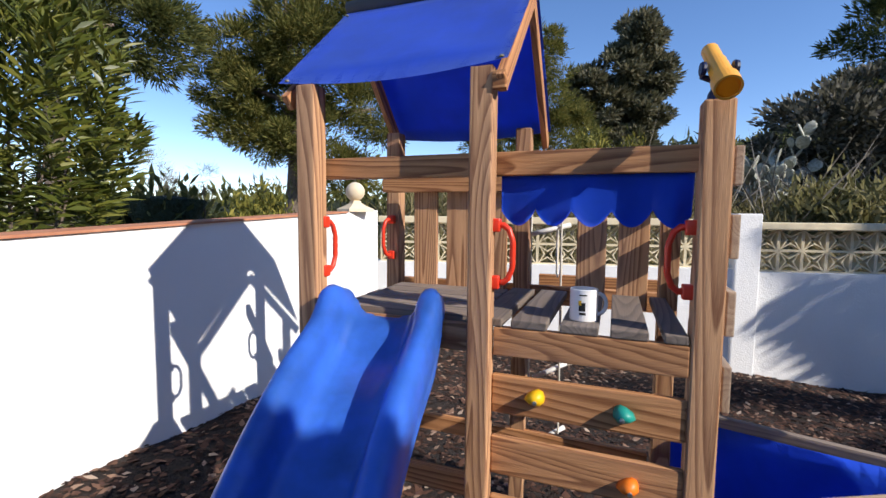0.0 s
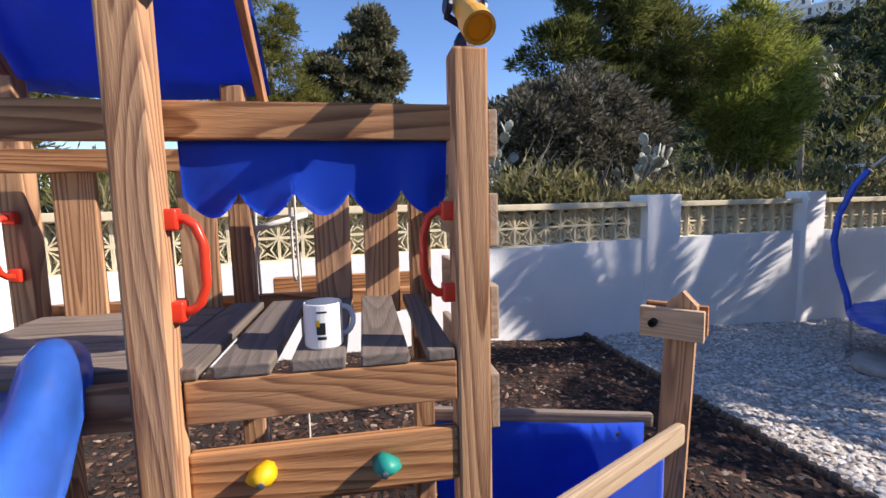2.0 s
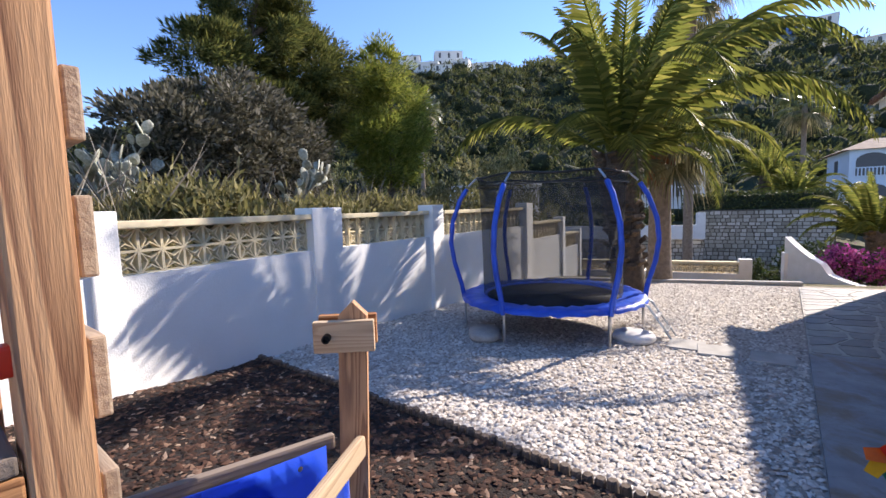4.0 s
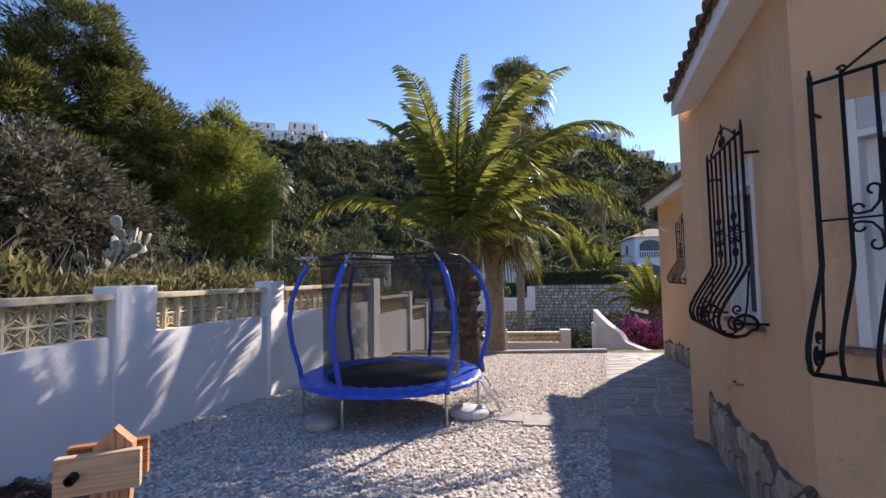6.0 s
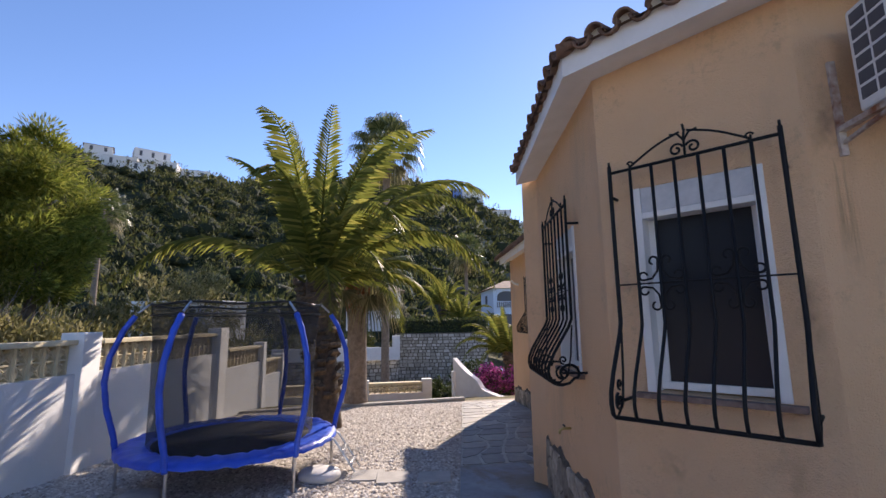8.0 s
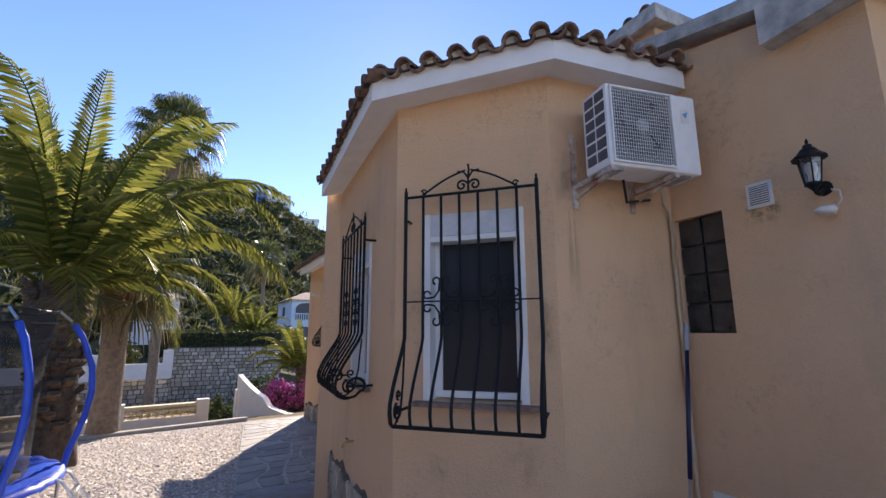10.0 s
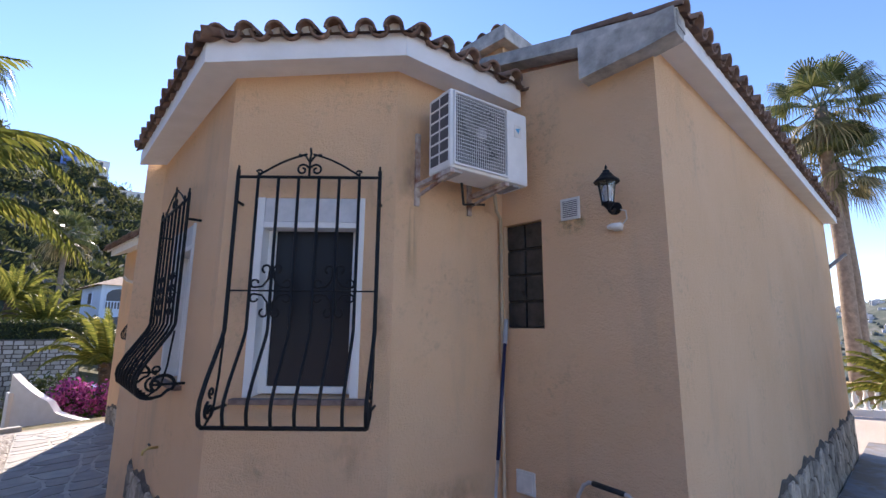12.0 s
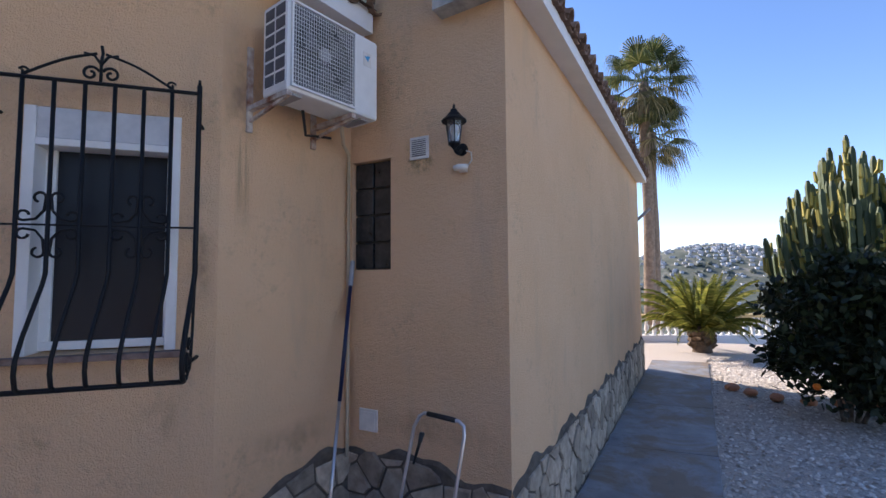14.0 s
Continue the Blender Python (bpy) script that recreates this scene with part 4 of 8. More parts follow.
part("foot", lathe(bmesh.new(), [(0.024, -0.02), (0.02, 0.0), (0.012, 0.015)], 12), NAVY_PLASTIC, scope, "navy foot").matrix_basis = scope.matrix_basis.inverted() @ PT @ pose(0.52, 0.0, 2.08)
for s in (-1, 1):
    k = part("knob", lathe(bmesh.new(), [(0.016, -0.005), (0.018, 0.0), (0.016, 0.007)], 12), NAVY_PLASTIC, scope, "navy clamp knob")
    k.matrix_basis = pose(s * 0.036, 0, 0, 0, 90)

# white mug on the deck
mug = thing("mug", "white ceramic mug with small dark print on deck", "mug", PT @ pose(0.213, 0.055, 1.457, 0, 0, 20))
part("cup", lathe(bmesh.new(), [(0.0, 0.0), (0.037, 0.0), (0.0405, 0.004), (0.0405, 0.094), (0.0385, 0.0955), (0.0365, 0.094), (0.036, 0.01), (0.0, 0.008)], 32), CERAMIC, mug, smooth=False)
part("mug_handle", tube(bmesh.new(), [(0.038 + 0.028 * math.sin(t) ** 0.8, 0, 0.049 + 0.031 * math.cos(t)) for t in [math.pi * k / 12 for k in range(13)]], 0.006, 8), CERAMIC, mug, smooth=True)


def mug_print(name, a0, a1, z0, z1, mat, label):
    bm = bmesh.new()
    n, r = 8, 0.0409
    lo = [bm.verts.new((r * math.cos(a0 + (a1 - a0) * i / n), r * math.sin(a0 + (a1 - a0) * i / n), z0)) for i in range(n + 1)]
    hi = [bm.verts.new((r * math.cos(a0 + (a1 - a0) * i / n), r * math.sin(a0 + (a1 - a0) * i / n), z1)) for i in range(n + 1)]
    for i in range(n):
        bm.faces.new((lo[i], lo[i + 1], hi[i + 1], hi[i]))
    part(name, bm, mat, mug, label)


mug_print("print", radians(-126), radians(-100), 0.033, 0.058, BLACK_PLASTIC, "dark printed shape")
mug_print("print", radians(-128), radians(-116), 0.050, 0.064, YELLOW_PLASTIC, "yellow printed shape")
mug_print("print", radians(-124), radians(-98), 0.022, 0.029, BLACK_PLASTIC, "dark printed bar")
mug_print("print", radians(-125), radians(-95), 0.078, 0.082, BLACK_PLASTIC, "dark printed bar")

# ---- slide ----
SL = pose(-0.165, 1.487, 0, 0, 0, -4.5)
slide = thing("slide", "glossy blue wavy plastic slide", "slide", SL)


def slide_ring(s):
    """Centre height and section at s metres ahead of the deck."""
    z = 1.43 - 0.02 * s if s < 0.06 else 1.43 - 0.72 * (s - 0.06)
    z += 0.035 * math.sin(max(0, s - 0.1) * 5.2) * smooth01(s / 0.3)
    z -= 0.05 * smooth01(s / 0.15) * (1 - smooth01(s / 0.6))
    if s > 1.25:
        z += 0.6 * (s - 1.25) ** 2
    return z


bm = bmesh.new()
SN, prof_n = 44, 23
rings = []
for i in range(SN + 1):
    s = -0.04 + 1.62 * i / SN
    zc = slide_ring(max(0, s))
    lip = 0.128
    half = 0.190 - 0.012 * smooth01(s / 0.6)
    ring = []
    shape = [(-1.05, -0.30), (-1.07, 0.2), (-1.06, 0.62), (-1.02, 0.86), (-0.95, 1.0), (-0.86, 1.03), (-0.77, 0.99), (-0.69, 0.86), (-0.63, 0.62), (-0.58, 0.34), (-0.52, 0.14), (-0.42, 0.03), (-0.22, -0.01), (0, -0.02)]
    shape = shape + [(-a, b) for a, b in shape[-2::-1]]
    start = 1 - smooth01((s + 0.04) / 0.12)
    for a, b in shape:
        hgt = b * lip
        if b > 0.5:
            hgt *= 1 - 0.35 * start
        ring.append(bm.verts.new((a * half * (1 - 0.05 * start), -s, zc + hgt)))
    rings.append(ring)
for a, b in zip(rings, rings[1:]):
    for k in range(len(a) - 1):
        bm.faces.new((a[k], a[k + 1], b[k + 1], b[k]))
bmesh.ops.solidify(bm, geom=bm.faces[:], thickness=-0.006)
bmesh.ops.recalc_face_normals(bm, faces=bm.faces[:])
part("chute", bm, BLUE_PLASTIC, slide, smooth=True)
for s in (-1,):
    part("slide_rail", box(bmesh.new(), (s * 0.205 - 0.014, -1.35, -0.03), (s * 0.205 + 0.014, 0.02, 0.03), 0.004), WOOD_Y, slide, "timber slide support rail").matrix_basis = pose(0, -0.03, 1.33, 33.3)

# ---- rope ladder behind the deck ----
ladder = thing("rope_ladder", "white rope ladder with plastic rungs", "rope ladder", PT)
for u0, u1 in ((-0.076, -0.07), (0.06, 0.075)):
    bm = bmesh.new()
    tube(bm, [(u0 + (u1 - u0) * k / 40, 0.79 + 0.004 * math.sin(k * 0.5), 1.93 - k * 0.034) for k in range(41)], 0.005, 6)
    part("rope", bm, ROPE, ladder, smooth=True)
part("rope", tube(bmesh.new(), [(0.04, 0.80, 1.93), (0.045, 0.805, 1.5), (0.05, 0.8, 1.48)], 0.006, 6), ROPE, ladder)
for u0, z0, u1, z1 in ((-0.085, 1.675, 0.10, 1.725), (-0.045, 1.0, 0.10, 1.07), (-0.01, 0.70, 0.10, 0.757)):
    part("rung", tube(bmesh.new(), [(u0, 0.76, z0), (u1, 0.82, z1)], 0.011, 10), WHITE_PLASTIC, ladder, "white plastic rung", smooth=True)
seat = thing("swing_seat", "small blue plastic swing seat on ropes", "swing seat", PT @ pose(0.06, 0.95, 1.07))
part("seat", box(bmesh.new(), (-0.05, -0.02, -0.035), (0.05, 0.02, 0.035), 0.012), BLUE_PLASTIC, seat)
part("hanging_rope", tube(bmesh.new(), [(0, 0, 0.03), (-0.01, 0.01, 0.5), (-0.02, 0.017, 0.40)], 0.004, 6), ROPE, seat)

# ---- timber boat beside the tower ----
boat = thing("play_boat", "timber play boat with blue canvas sides", "play boat", PT)
BOW = Vector((1.26, 0.40, 0))


def rail(name, a, b, w, h, mat, label=""):
    a, b = Vector(a), Vector(b)
    dd = b - a
    ob = part(name, box(bmesh.new(), (0, -w / 2, -h / 2), (dd.length, w / 2, h / 2), min(w, h) * 0.3), mat, boat, label)
    ob.matrix_basis = Matrix.Translation(a) @ dd.to_track_quat("X", "Z").to_matrix().to_4x4()
    return ob


rail("front_rail", (0.50, -0.065, 0.975), (1.31, 0.335, 0.985), 0.03, 0.07, WOOD_PALE, "bleached pale pine rail")
rail("back_rail", (0.50, 0.66, 0.985), (1.30, 0.47, 0.965), 0.03, 0.05, WOOD_GREY_X)
for a, b in (((0.52, -0.045), (1.26, 0.34)), ((0.53, 0.63), (1.26, 0.455))):
    bm = bmesh.new()
    rows_ = []
    for j in range(9):
        t = j / 8
        row = []
        for i in range(17):
            s = i / 16
            inward = 0.10 * math.sin(t * 1.5) * (1 if a[1] < 0 else -1)
            row.append(bm.verts.new((a[0] + (b[0] - a[0]) * s, a[1] + (b[1] - a[1]) * s + inward * (1 - s) + 0.006 * math.sin(7 * s + 3 * t), 0.965 - 0.62 * t)))
        rows_.append(row)
    for r0, r1 in zip(rows_, rows_[1:]):
        for i in range(16):
            bm.faces.new((r0[i], r0[i + 1], r1[i + 1], r1[i]))
    bmesh.ops.solidify(bm, geom=bm.faces[:], thickness=0.003)
    part("canvas_side", bm, BLUE_CLOTH, boat, "taut blue canvas side", smooth=True)
bp = part("bow_post", prism(bmesh.new(), [(-0.045, 0.15), (0.045, 0.15), (0.045, 1.41), (0.0, 1.455), (-0.045, 1.41)], Matrix(((1, 0, 0, 0), (0, 0, 1, -0.02), (0, 1, 0, 0), (0, 0, 0, 1))), 0.045), WOOD_Z, boat)
bp.matrix_basis = pose(BOW.x + 0.03, BOW.y, 0, 0, 0, -47) @ pose(0, 0, 0, 0, 2.0, 0)
for off, mt in ((-0.052, WOOD_PALE), (0.038, WOOD_X)):
    ck = part("cheek_block", box(bmesh.new(), (-0.075, -0.014, 1.30), (0.115, 0.014, 1.40), 0.004), mt, boat, "short pine cheek block")
    ck.matrix_basis = pose(BOW.x + 0.035, BOW.y, 0, 0, 0, -47) @ pose(0, off + 0.012, 0)
bl = part("bolt", lathe(bmesh.new(), [(0.013, 0), (0.013, 0.03), (0.009, 0.03), (0.009, 0.01)], 14), BLACK_IRON, boat, "dark bolt sleeve")
bl.matrix_basis = pose(BOW.x + 0.035, BOW.y, 0, 0, 0, -47) @ pose(-0.03, -0.054, 1.352, 90)
part("keel_plank", box(bmesh.new(), (0.56, 0.25, 0.33), (1.24, 0.35, 0.36), 0.004), WOOD_X, boat)
for u, v, z in ((1.16, 0.475, 0.93), (0.62, 0.62, 0.93)):
    part("eyelet", lathe(bmesh.new(), [(0.007, 0), (0.009, 0.003), (0.004, 0.006)], 8), BRASS, boat, "brass eyelet").matrix_basis = pose(u, v - 0.012, z, 90)

# pinwheel in the gravel by the terrace
wheel = thing("pinwheel", "rainbow cloth pinwheel on a thin stick", "pinwheel", pose(3.03, -0.41, ground_z(3.03)))
part("stick", tube(bmesh.new(), [(0, 0, -0.05), (0.02, 0, 0.34)], 0.006, 6), WOOD_PALE, wheel)
for k, mt in enumerate((ORANGE_PLASTIC, RED_PLASTIC, PURPLE_CLOTH, BLUE_PLASTIC, TEAL_PLASTIC, YELLOW_PLASTIC)):
    bm = bmesh.new()
    a = radians(60 * k)
    c, s = math.cos(a), math.sin(a)
    for q in ([(0.0, 0.0, 0.0), (0.085, 0.0, 0.03), (0.10, 0.05, 0.015), (0.045, 0.06, -0.01)], [(0.0, 0.0, 0.0), (0.045, 0.06, -0.01), (0.03, 0.075, -0.03), (0.0, 0.035, -0.02)]):
        vs = [bm.verts.new((x * c - y * s, z, x * s + y * c)) for x, y, z in q]
        bm.faces.new(vs)
    bmesh.ops.solidify(bm, geom=bm.faces[:], thickness=0.0015)
    part("vane", bm, mt, wheel).matrix_basis = pose(0.02, 0.0, 0.35, 0, 0, 65)

# ---- house ----
C0, I0, B2, B1, B0 = (0.765, -2.678), (1.96, -2.867), (2.26, -1.96), (3.16, -1.29), (5.5, -1.80)
FAR, W0, W1 = (-0.46, -9.5), (5.9, -3.1), (12.9, -3.98)
house = thing("house", "ochre rendered villa with white eaves and clay tile roof", "house")


def face_m(p, q, cam=(0.3, 0.2)):
    """Frame of a wall face: x along it from p to q, y out of it, z up."""
    p, q = Vector((*p, 0)), Vector((*q, 0))
    d = (q - p).normalized()
    n = Vector((d.y, -d.x, 0))
    if (Vector((*cam, 0)) - p).dot(n) < 0:
        n = -n
    return Matrix(((d.x, n.x, 0, p.x), (d.y, n.y, 0, p.y), (0, 0, 1, 0), (0, 0, 0, 1))), (q - p).length


def wall_face(p, q, z1, holes=(), z0=-0.8, thick=0.25, z1b=None, ext=0.0, mat=None):
    """A wall slab with openings cut through it. holes: (s0, s1, z0, z1)."""
    m, ln = face_m(p, q)
    ln += ext
    xs = sorted({0.0, ln, *[h[0] for h in holes], *[h[1] for h in holes]})
    zs = sorted({z0, z1, *[h[2] for h in holes], *[h[3] for h in holes]})
    bm = bmesh.new()
    top = (lambda s: z1 if z1b is None else z1 + (z1b - z1) * s / ln)
    for a, b in zip(xs, xs[1:]):
        for c, e in zip(zs, zs[1:]):
            if any(h[0] <= a and b <= h[1] and h[2] <= c and e <= h[3] for h in holes):
                continue
            ea, eb = (top(a), top(b)) if e == z1 else (e, e)
            v = [bm.verts.new(m @ Vector(co)) for co in ((a, 0, c), (b, 0, c), (b, 0, eb), (a, 0, ea), (a, -thick, c), (b, -thick, c), (b, -thick, eb), (a, -thick, ea))]
            for f in ((0, 1, 2, 3), (7, 6, 5, 4), (0, 4, 5, 1), (3, 2, 6, 7), (0, 3, 7, 4), (1, 5, 6, 2)):
                bm.faces.new([v[k] for k in f])
    bmesh.ops.remove_doubles(bm, verts=bm.verts[:], dist=1e-5)
    bad = [f for f in bm.faces if len([g for g in bm.faces if g is not f and set(g.verts) == set(f.verts)])]
    bmesh.ops.delete(bm, geom=bad, context="FACES_ONLY")
    bmesh.ops.recalc_face_normals(bm, faces=bm.faces[:])
    part("wall", bm, mat or YELLOW_RENDER, house)
    return m, ln


WIN1 = (0.217, 0.925, 1.455, 2.725)
WIN2 = (0.73, 1.45, 1.46, 2.68)
GB = (0.015, 0.357, 1.887, 2.668)
F1, L_1 = wall_face(B1, B2, 3.68, [WIN1])
F2, L_2 = wall_face(B1, B0, 3.68, [WIN2])
F3, L_3 = wall_face(B2, I0, 3.68)
F4, L_4 = wall_face(I0, C0, 3.93, [GB], z1b=3.66, mat=YELLOW_ROUGH)
F5, L_5 = wall_face(C0, FAR, 3.66, mat=YELLOW_ROUGH)
F6, L_6 = wall_face(W0, W1, 3.62, [(4.29, 5.0, 1.70, 2.69)])
wall_face(B0, (6.1, -3.14), 3.66)
wall_face(W1, (12.0, -9.6), 3.62)
wall_face(FAR, (12.0, -9.6), 3.6)

# window joinery
def window(m, s0, s1, z0, z1, shutter=True, parent=house, open_leaf=True):
    w = part("window", box(bmesh.new(), (s0, -0.17, z0), (s0 + 0.052, 0.012, z1), 0.004), WHITE_PAINT, parent, "white window with dark panes")
    w.matrix_basis = m
    zt = z1 - (0.165 if shutter else 0.0)
    def wp(name, lo, hi, mat, label="", bevel=0.004):
        return part(name, box(bmesh.new(), lo, hi, bevel), mat, w, label)
    wp("jamb", (s1 - 0.052, -0.17, z0), (s1, 0.012, z1), WHITE_PAINT)
    wp("head", (s0 + 0.052, -0.17, zt - 0.038), (s1 - 0.052, 0.010, zt), WHITE_PAINT)
    if shutter:
        wp("shutter_box", (s0 + 0.053, -0.10, zt + 0.002), (s1 - 0.053, 0.004, z1 - 0.002), SHUTTER, "ribbed grey-white roller shutter box")
    wp("sash_frame", (s0 + 0.05, -0.14, z0 + 0.01), (s1 - 0.05, -0.10, z0 + 0.055), WHITE_METAL)
    wp("sash_frame", (s0 + 0.05, -0.14, z0 + 0.055), (s0 + 0.10, -0.10, zt - 0.035), WHITE_METAL)
    wp("sash_frame", (s1 - 0.09, -0.14, z0 + 0.055), (s1 - 0.05, -0.10, zt - 0.035), WHITE_METAL)
    if open_leaf:
        lf = wp("open_sash", (s0 + 0.105, -0.17, z0 + 0.055), (s0 + 0.165, -0.15, zt - 0.05), WHITE_METAL, "white sliding sash edge")
    wp("pane", (s0 + 0.09, -0.125, z0 + 0.05), (s1 - 0.08, -0.118, zt - 0.036), DARK_GLASS, "dark window pane", 0)
    wp("sill", (s0 - 0.06, -0.10, z0 - 0.035), (s1 + 0.06, 0.06, z0 - 0.003), SILL, "weathered terracotta window sill")
    wp("curtain", (s0 + 0.08, -0.24, z0), (s1 - 0.06, -0.20, zt), DARK_CLOTH, "dark curtain behind the pane", 0)
    return w


window(F1, *WIN1)
window(F2, *WIN2, open_leaf=False)
window(F6, 4.29, 5.0, 1.70, 2.69, open_leaf=False)


def scroll(r, turns, start, cx, cz, flip=1, y=0.0, n=18, end=0.25):
    """Points of a flat wrought-iron scroll."""
    out = []
    for k in range(n + 1):
        t = k / n
        a = start + flip * t * turns * 2 * math.pi
        rr = r * (1 - (1 - end) * t)
        out.append((cx + rr * math.cos(a), y, cz + rr * math.sin(a)))
    return out


def grille(m, s0, s1, ztop, zmid, zbot, bars, bulge, label, belly=0.0):
    g = thing("window_grille", label, "window grille", m, group="wrought iron window grilles")
    y0 = 0.10

    def bar(name, pts, r):
        return part(name, tube(bmesh.new(), pts, r * 1.22, 6), BLACK_IRON, g, smooth=True)

    prof = [(y0, ztop), (y0, zmid + 0.02), (y0 + bulge * 0.12, zmid - 0.04), (y0 + bulge * 0.75, zmid - (zmid - zbot) * 0.52), (y0 + bulge * 0.97, zmid - (zmid - zbot) * 0.72), (y0 + bulge, zbot + 0.08), (y0 + bulge * 0.93, zbot + 0.02), (y0 + bulge * 0.8, zbot)]
    if belly:
        prof += [(y0 + bulge * 0.62, zbot - 0.012), (y0 + bulge * 0.45, zbot - 0.012)]
    for i in range(bars):
        s = s0 + (s1 - s0) * i / (bars - 1)
        end = i in (0, bars - 1)
        bar("bar", [(s, y, z) for y, z in ([(y0, ztop + 0.045)] if end else []) + prof], 0.0105 if end else 0.008)
        if end:
            # side scrollwork between the wall and the bulge
            a = [(s, y0, zmid - 0.03), (s, y0 + 0.012, zmid - 0.15), (s, y0 + 0.02, zmid - 0.26), (s, y0 + bulge * 0.25, zbot + 0.06), (s, y0 + bulge * 0.62, zbot + 0.0)]
            bar("stay", a, 0.006)
            bar("scroll", [(s, y0 + bulge * 0.45 + p[0], p[2]) for p in scroll(0.055, 1.35, 1.2, 0, zbot + 0.075, -1)], 0.0075)
            bar("scroll", [(s, y0 + bulge * 0.40 + p[0], p[2]) for p in scroll(0.032, 1.2, -1.6, 0, zbot + 0.175, 1)], 0.006)
            if belly:
                # the belly bar runs on into a large hook that meets the wall
                hook = [(s, y0 + bulge * 0.45, zbot - 0.012), (s, y0 + bulge * 0.2, zbot + 0.0), (s, y0 + bulge * 0.02, zbot + 0.035)]
                hook += [(s, y0 + 0.035 + 0.07 * math.cos(a), zbot + 0.075 + 0.062 * math.sin(a)) for a in [-2.6 - 4.4 * q / 12 for q in range(13)]]
                bar("hook", hook, 0.0095)
            for z in (ztop - 0.16, zbot + 0.075):
                bar("fixing", [(s, y0 + (0 if z > zmid else 0.1), z), (s, -0.02, z)], 0.008)
            bar("spike", [(s, y0, ztop + 0.04), (s, y0, ztop + 0.075)], 0.006)
    bar("rail", [(s0, y0, ztop), (s1, y0, ztop)], 0.009)
    bar("rail", [(s0, y0 + bulge * 0.82, zbot), (s1, y0 + bulge * 0.82, zbot)], 0.010)
    zm = zmid + (ztop - zmid) * 0.26
    bar("cross_bar", [(s0, y0, zm), (s1, y0, zm)], 0.0045)
    # crest
    mid, w = (s0 + s1) / 2, (s1 - s0) / 2
    for f in (1, -1):
        bar("crest", [(mid + f * (0.02 + w * 0.68 * t), y0, ztop + 0.145 * (1 - t) ** 1.3 + 0.012 + 0.03 * math.sin(math.pi * t)) for t in [k / 12 for k in range(13)]], 0.006)
        bar("crest_scroll", scroll(0.022, 1.1, math.pi / 2 - f * 1.3, mid + f * w * 0.70, ztop + 0.028, f, y0), 0.005)
        bar("crest_scroll", scroll(0.04, 1.2, math.pi / 2 + f * 1.2, mid + f * 0.045, ztop + 0.05, -f, y0), 0.006)
        bar("crest_leaf", [(mid, y0, ztop + 0.10), (mid + f * 0.03, y0, ztop + 0.145), (mid + f * 0.075, y0, ztop + 0.155)], 0.0055)
    bar("crest_leaf", [(mid, y0, ztop), (mid, y0, ztop + 0.12), (mid + 0.006, y0, ztop + 0.16), (mid, y0, ztop + 0.20)], 0.006)
    # pairs of scrolls on the cross bar
    for c in (s0 + (s1 - s0) * 2 / (bars - 1), s0 + (s1 - s0) * (bars - 3) / (bars - 1)):
        for f in (1, -1):
            for g2 in (1, -1):
                pts = [(c + f * 0.008, y0, zm + g2 * 0.145), (c + f * 0.018, y0, zm + g2 * 0.07), (c + f * 0.05, y0, zm + g2 * 0.028), (c + f * 0.09, y0, zm + g2 * 0.02)]
                curl1 = [(c + f * (0.10 + 0.024 * math.cos(a)) , y0, zm + g2 * (0.044 + 0.024 * math.sin(a))) for a in [-1.6 + 4.6 * q / 8 for q in range(9)]]
                curl2 = [(c + f * (0.035 + 0.024 * math.cos(a)), y0, zm + g2 * (0.135 + 0.024 * math.sin(a))) for a in [math.pi - 4.4 * q / 8 for q in range(9)]]
                bar("scroll", curl2[::-1] + pts[1:3] + curl1, 0.0055)
    return g


grille(F1, 0.118, 1.03, 2.835, 1.845, 1.335, 8, 0.22, "black wrought-iron bellied grille over the open window")
grille(F2, 0.59, 1.59, 2.83, 1.88, 1.41, 8, 0.20, "black wrought-iron bellied grille on the bay side", 1)
grille(F6, 4.12, 5.12, 2.90, 2.1, 1.62, 8, 0.22, "black wrought-iron bellied grille on the far wing", 1)

# glass-block window
gbm = part("glass_block_window", box(bmesh.new(), (GB[0], -0.10, GB[2]), (GB[1], -0.06, GB[3])), MORTAR_DARK, house, "dark glass-block window")
gbm.matrix_basis = F4
cw, ch = (GB[1] - GB[0]) / 2, (GB[3] - GB[2]) / 4
for i in range(2):
    for k in range(4):
        part("glass_block", box(bmesh.new(), (GB[0] + i * cw + 0.006, -0.062, GB[2] + k * ch + 0.006), (GB[0] + (i + 1) * cw - 0.006, -0.035, GB[2] + (k + 1) * ch - 0.006), 0.008), GLASS_BLOCK, gbm)

# eaves: sloped soffit, fascia, tile rows
def eave(name, pts, outs, z_wall, z_out, fascia, over, lift=(0, 0, 0, 0)):
    """A moulded white eave along wall points, with the tile bedding on top; outs: unit offsets, lift: height shift at each point."""
    bm = bmesh.new()
    rows_ = []
    for p, o, up in zip(pts, outs, lift):
        p, o = Vector((*p, up)), Vector((*o, 0))
        sec = [(0.0, z_wall), (0.03, z_wall), (over - 0.01, z_out), (over, z_out), (over, z_out + fascia), (over - 0.05, z_out + fascia + 0.01), (-0.1, z_out + fascia + 0.03)]
        rows_.append([bm.verts.new(p + o * a + Vector((0, 0, z))) for a, z in sec])
    for a, b in zip(rows_, rows_[1:]):
        for k in range(6):
            bm.faces.new((a[k], a[k + 1], b[k + 1], b[k]))
    for r0 in (rows_[0], rows_[-1]):
        bm.faces.new(r0)
    bmesh.ops.recalc_face_normals(bm, faces=bm.faces[:])
    return part(name, bm, WHITE_PAINT, house, "white rendered eave")


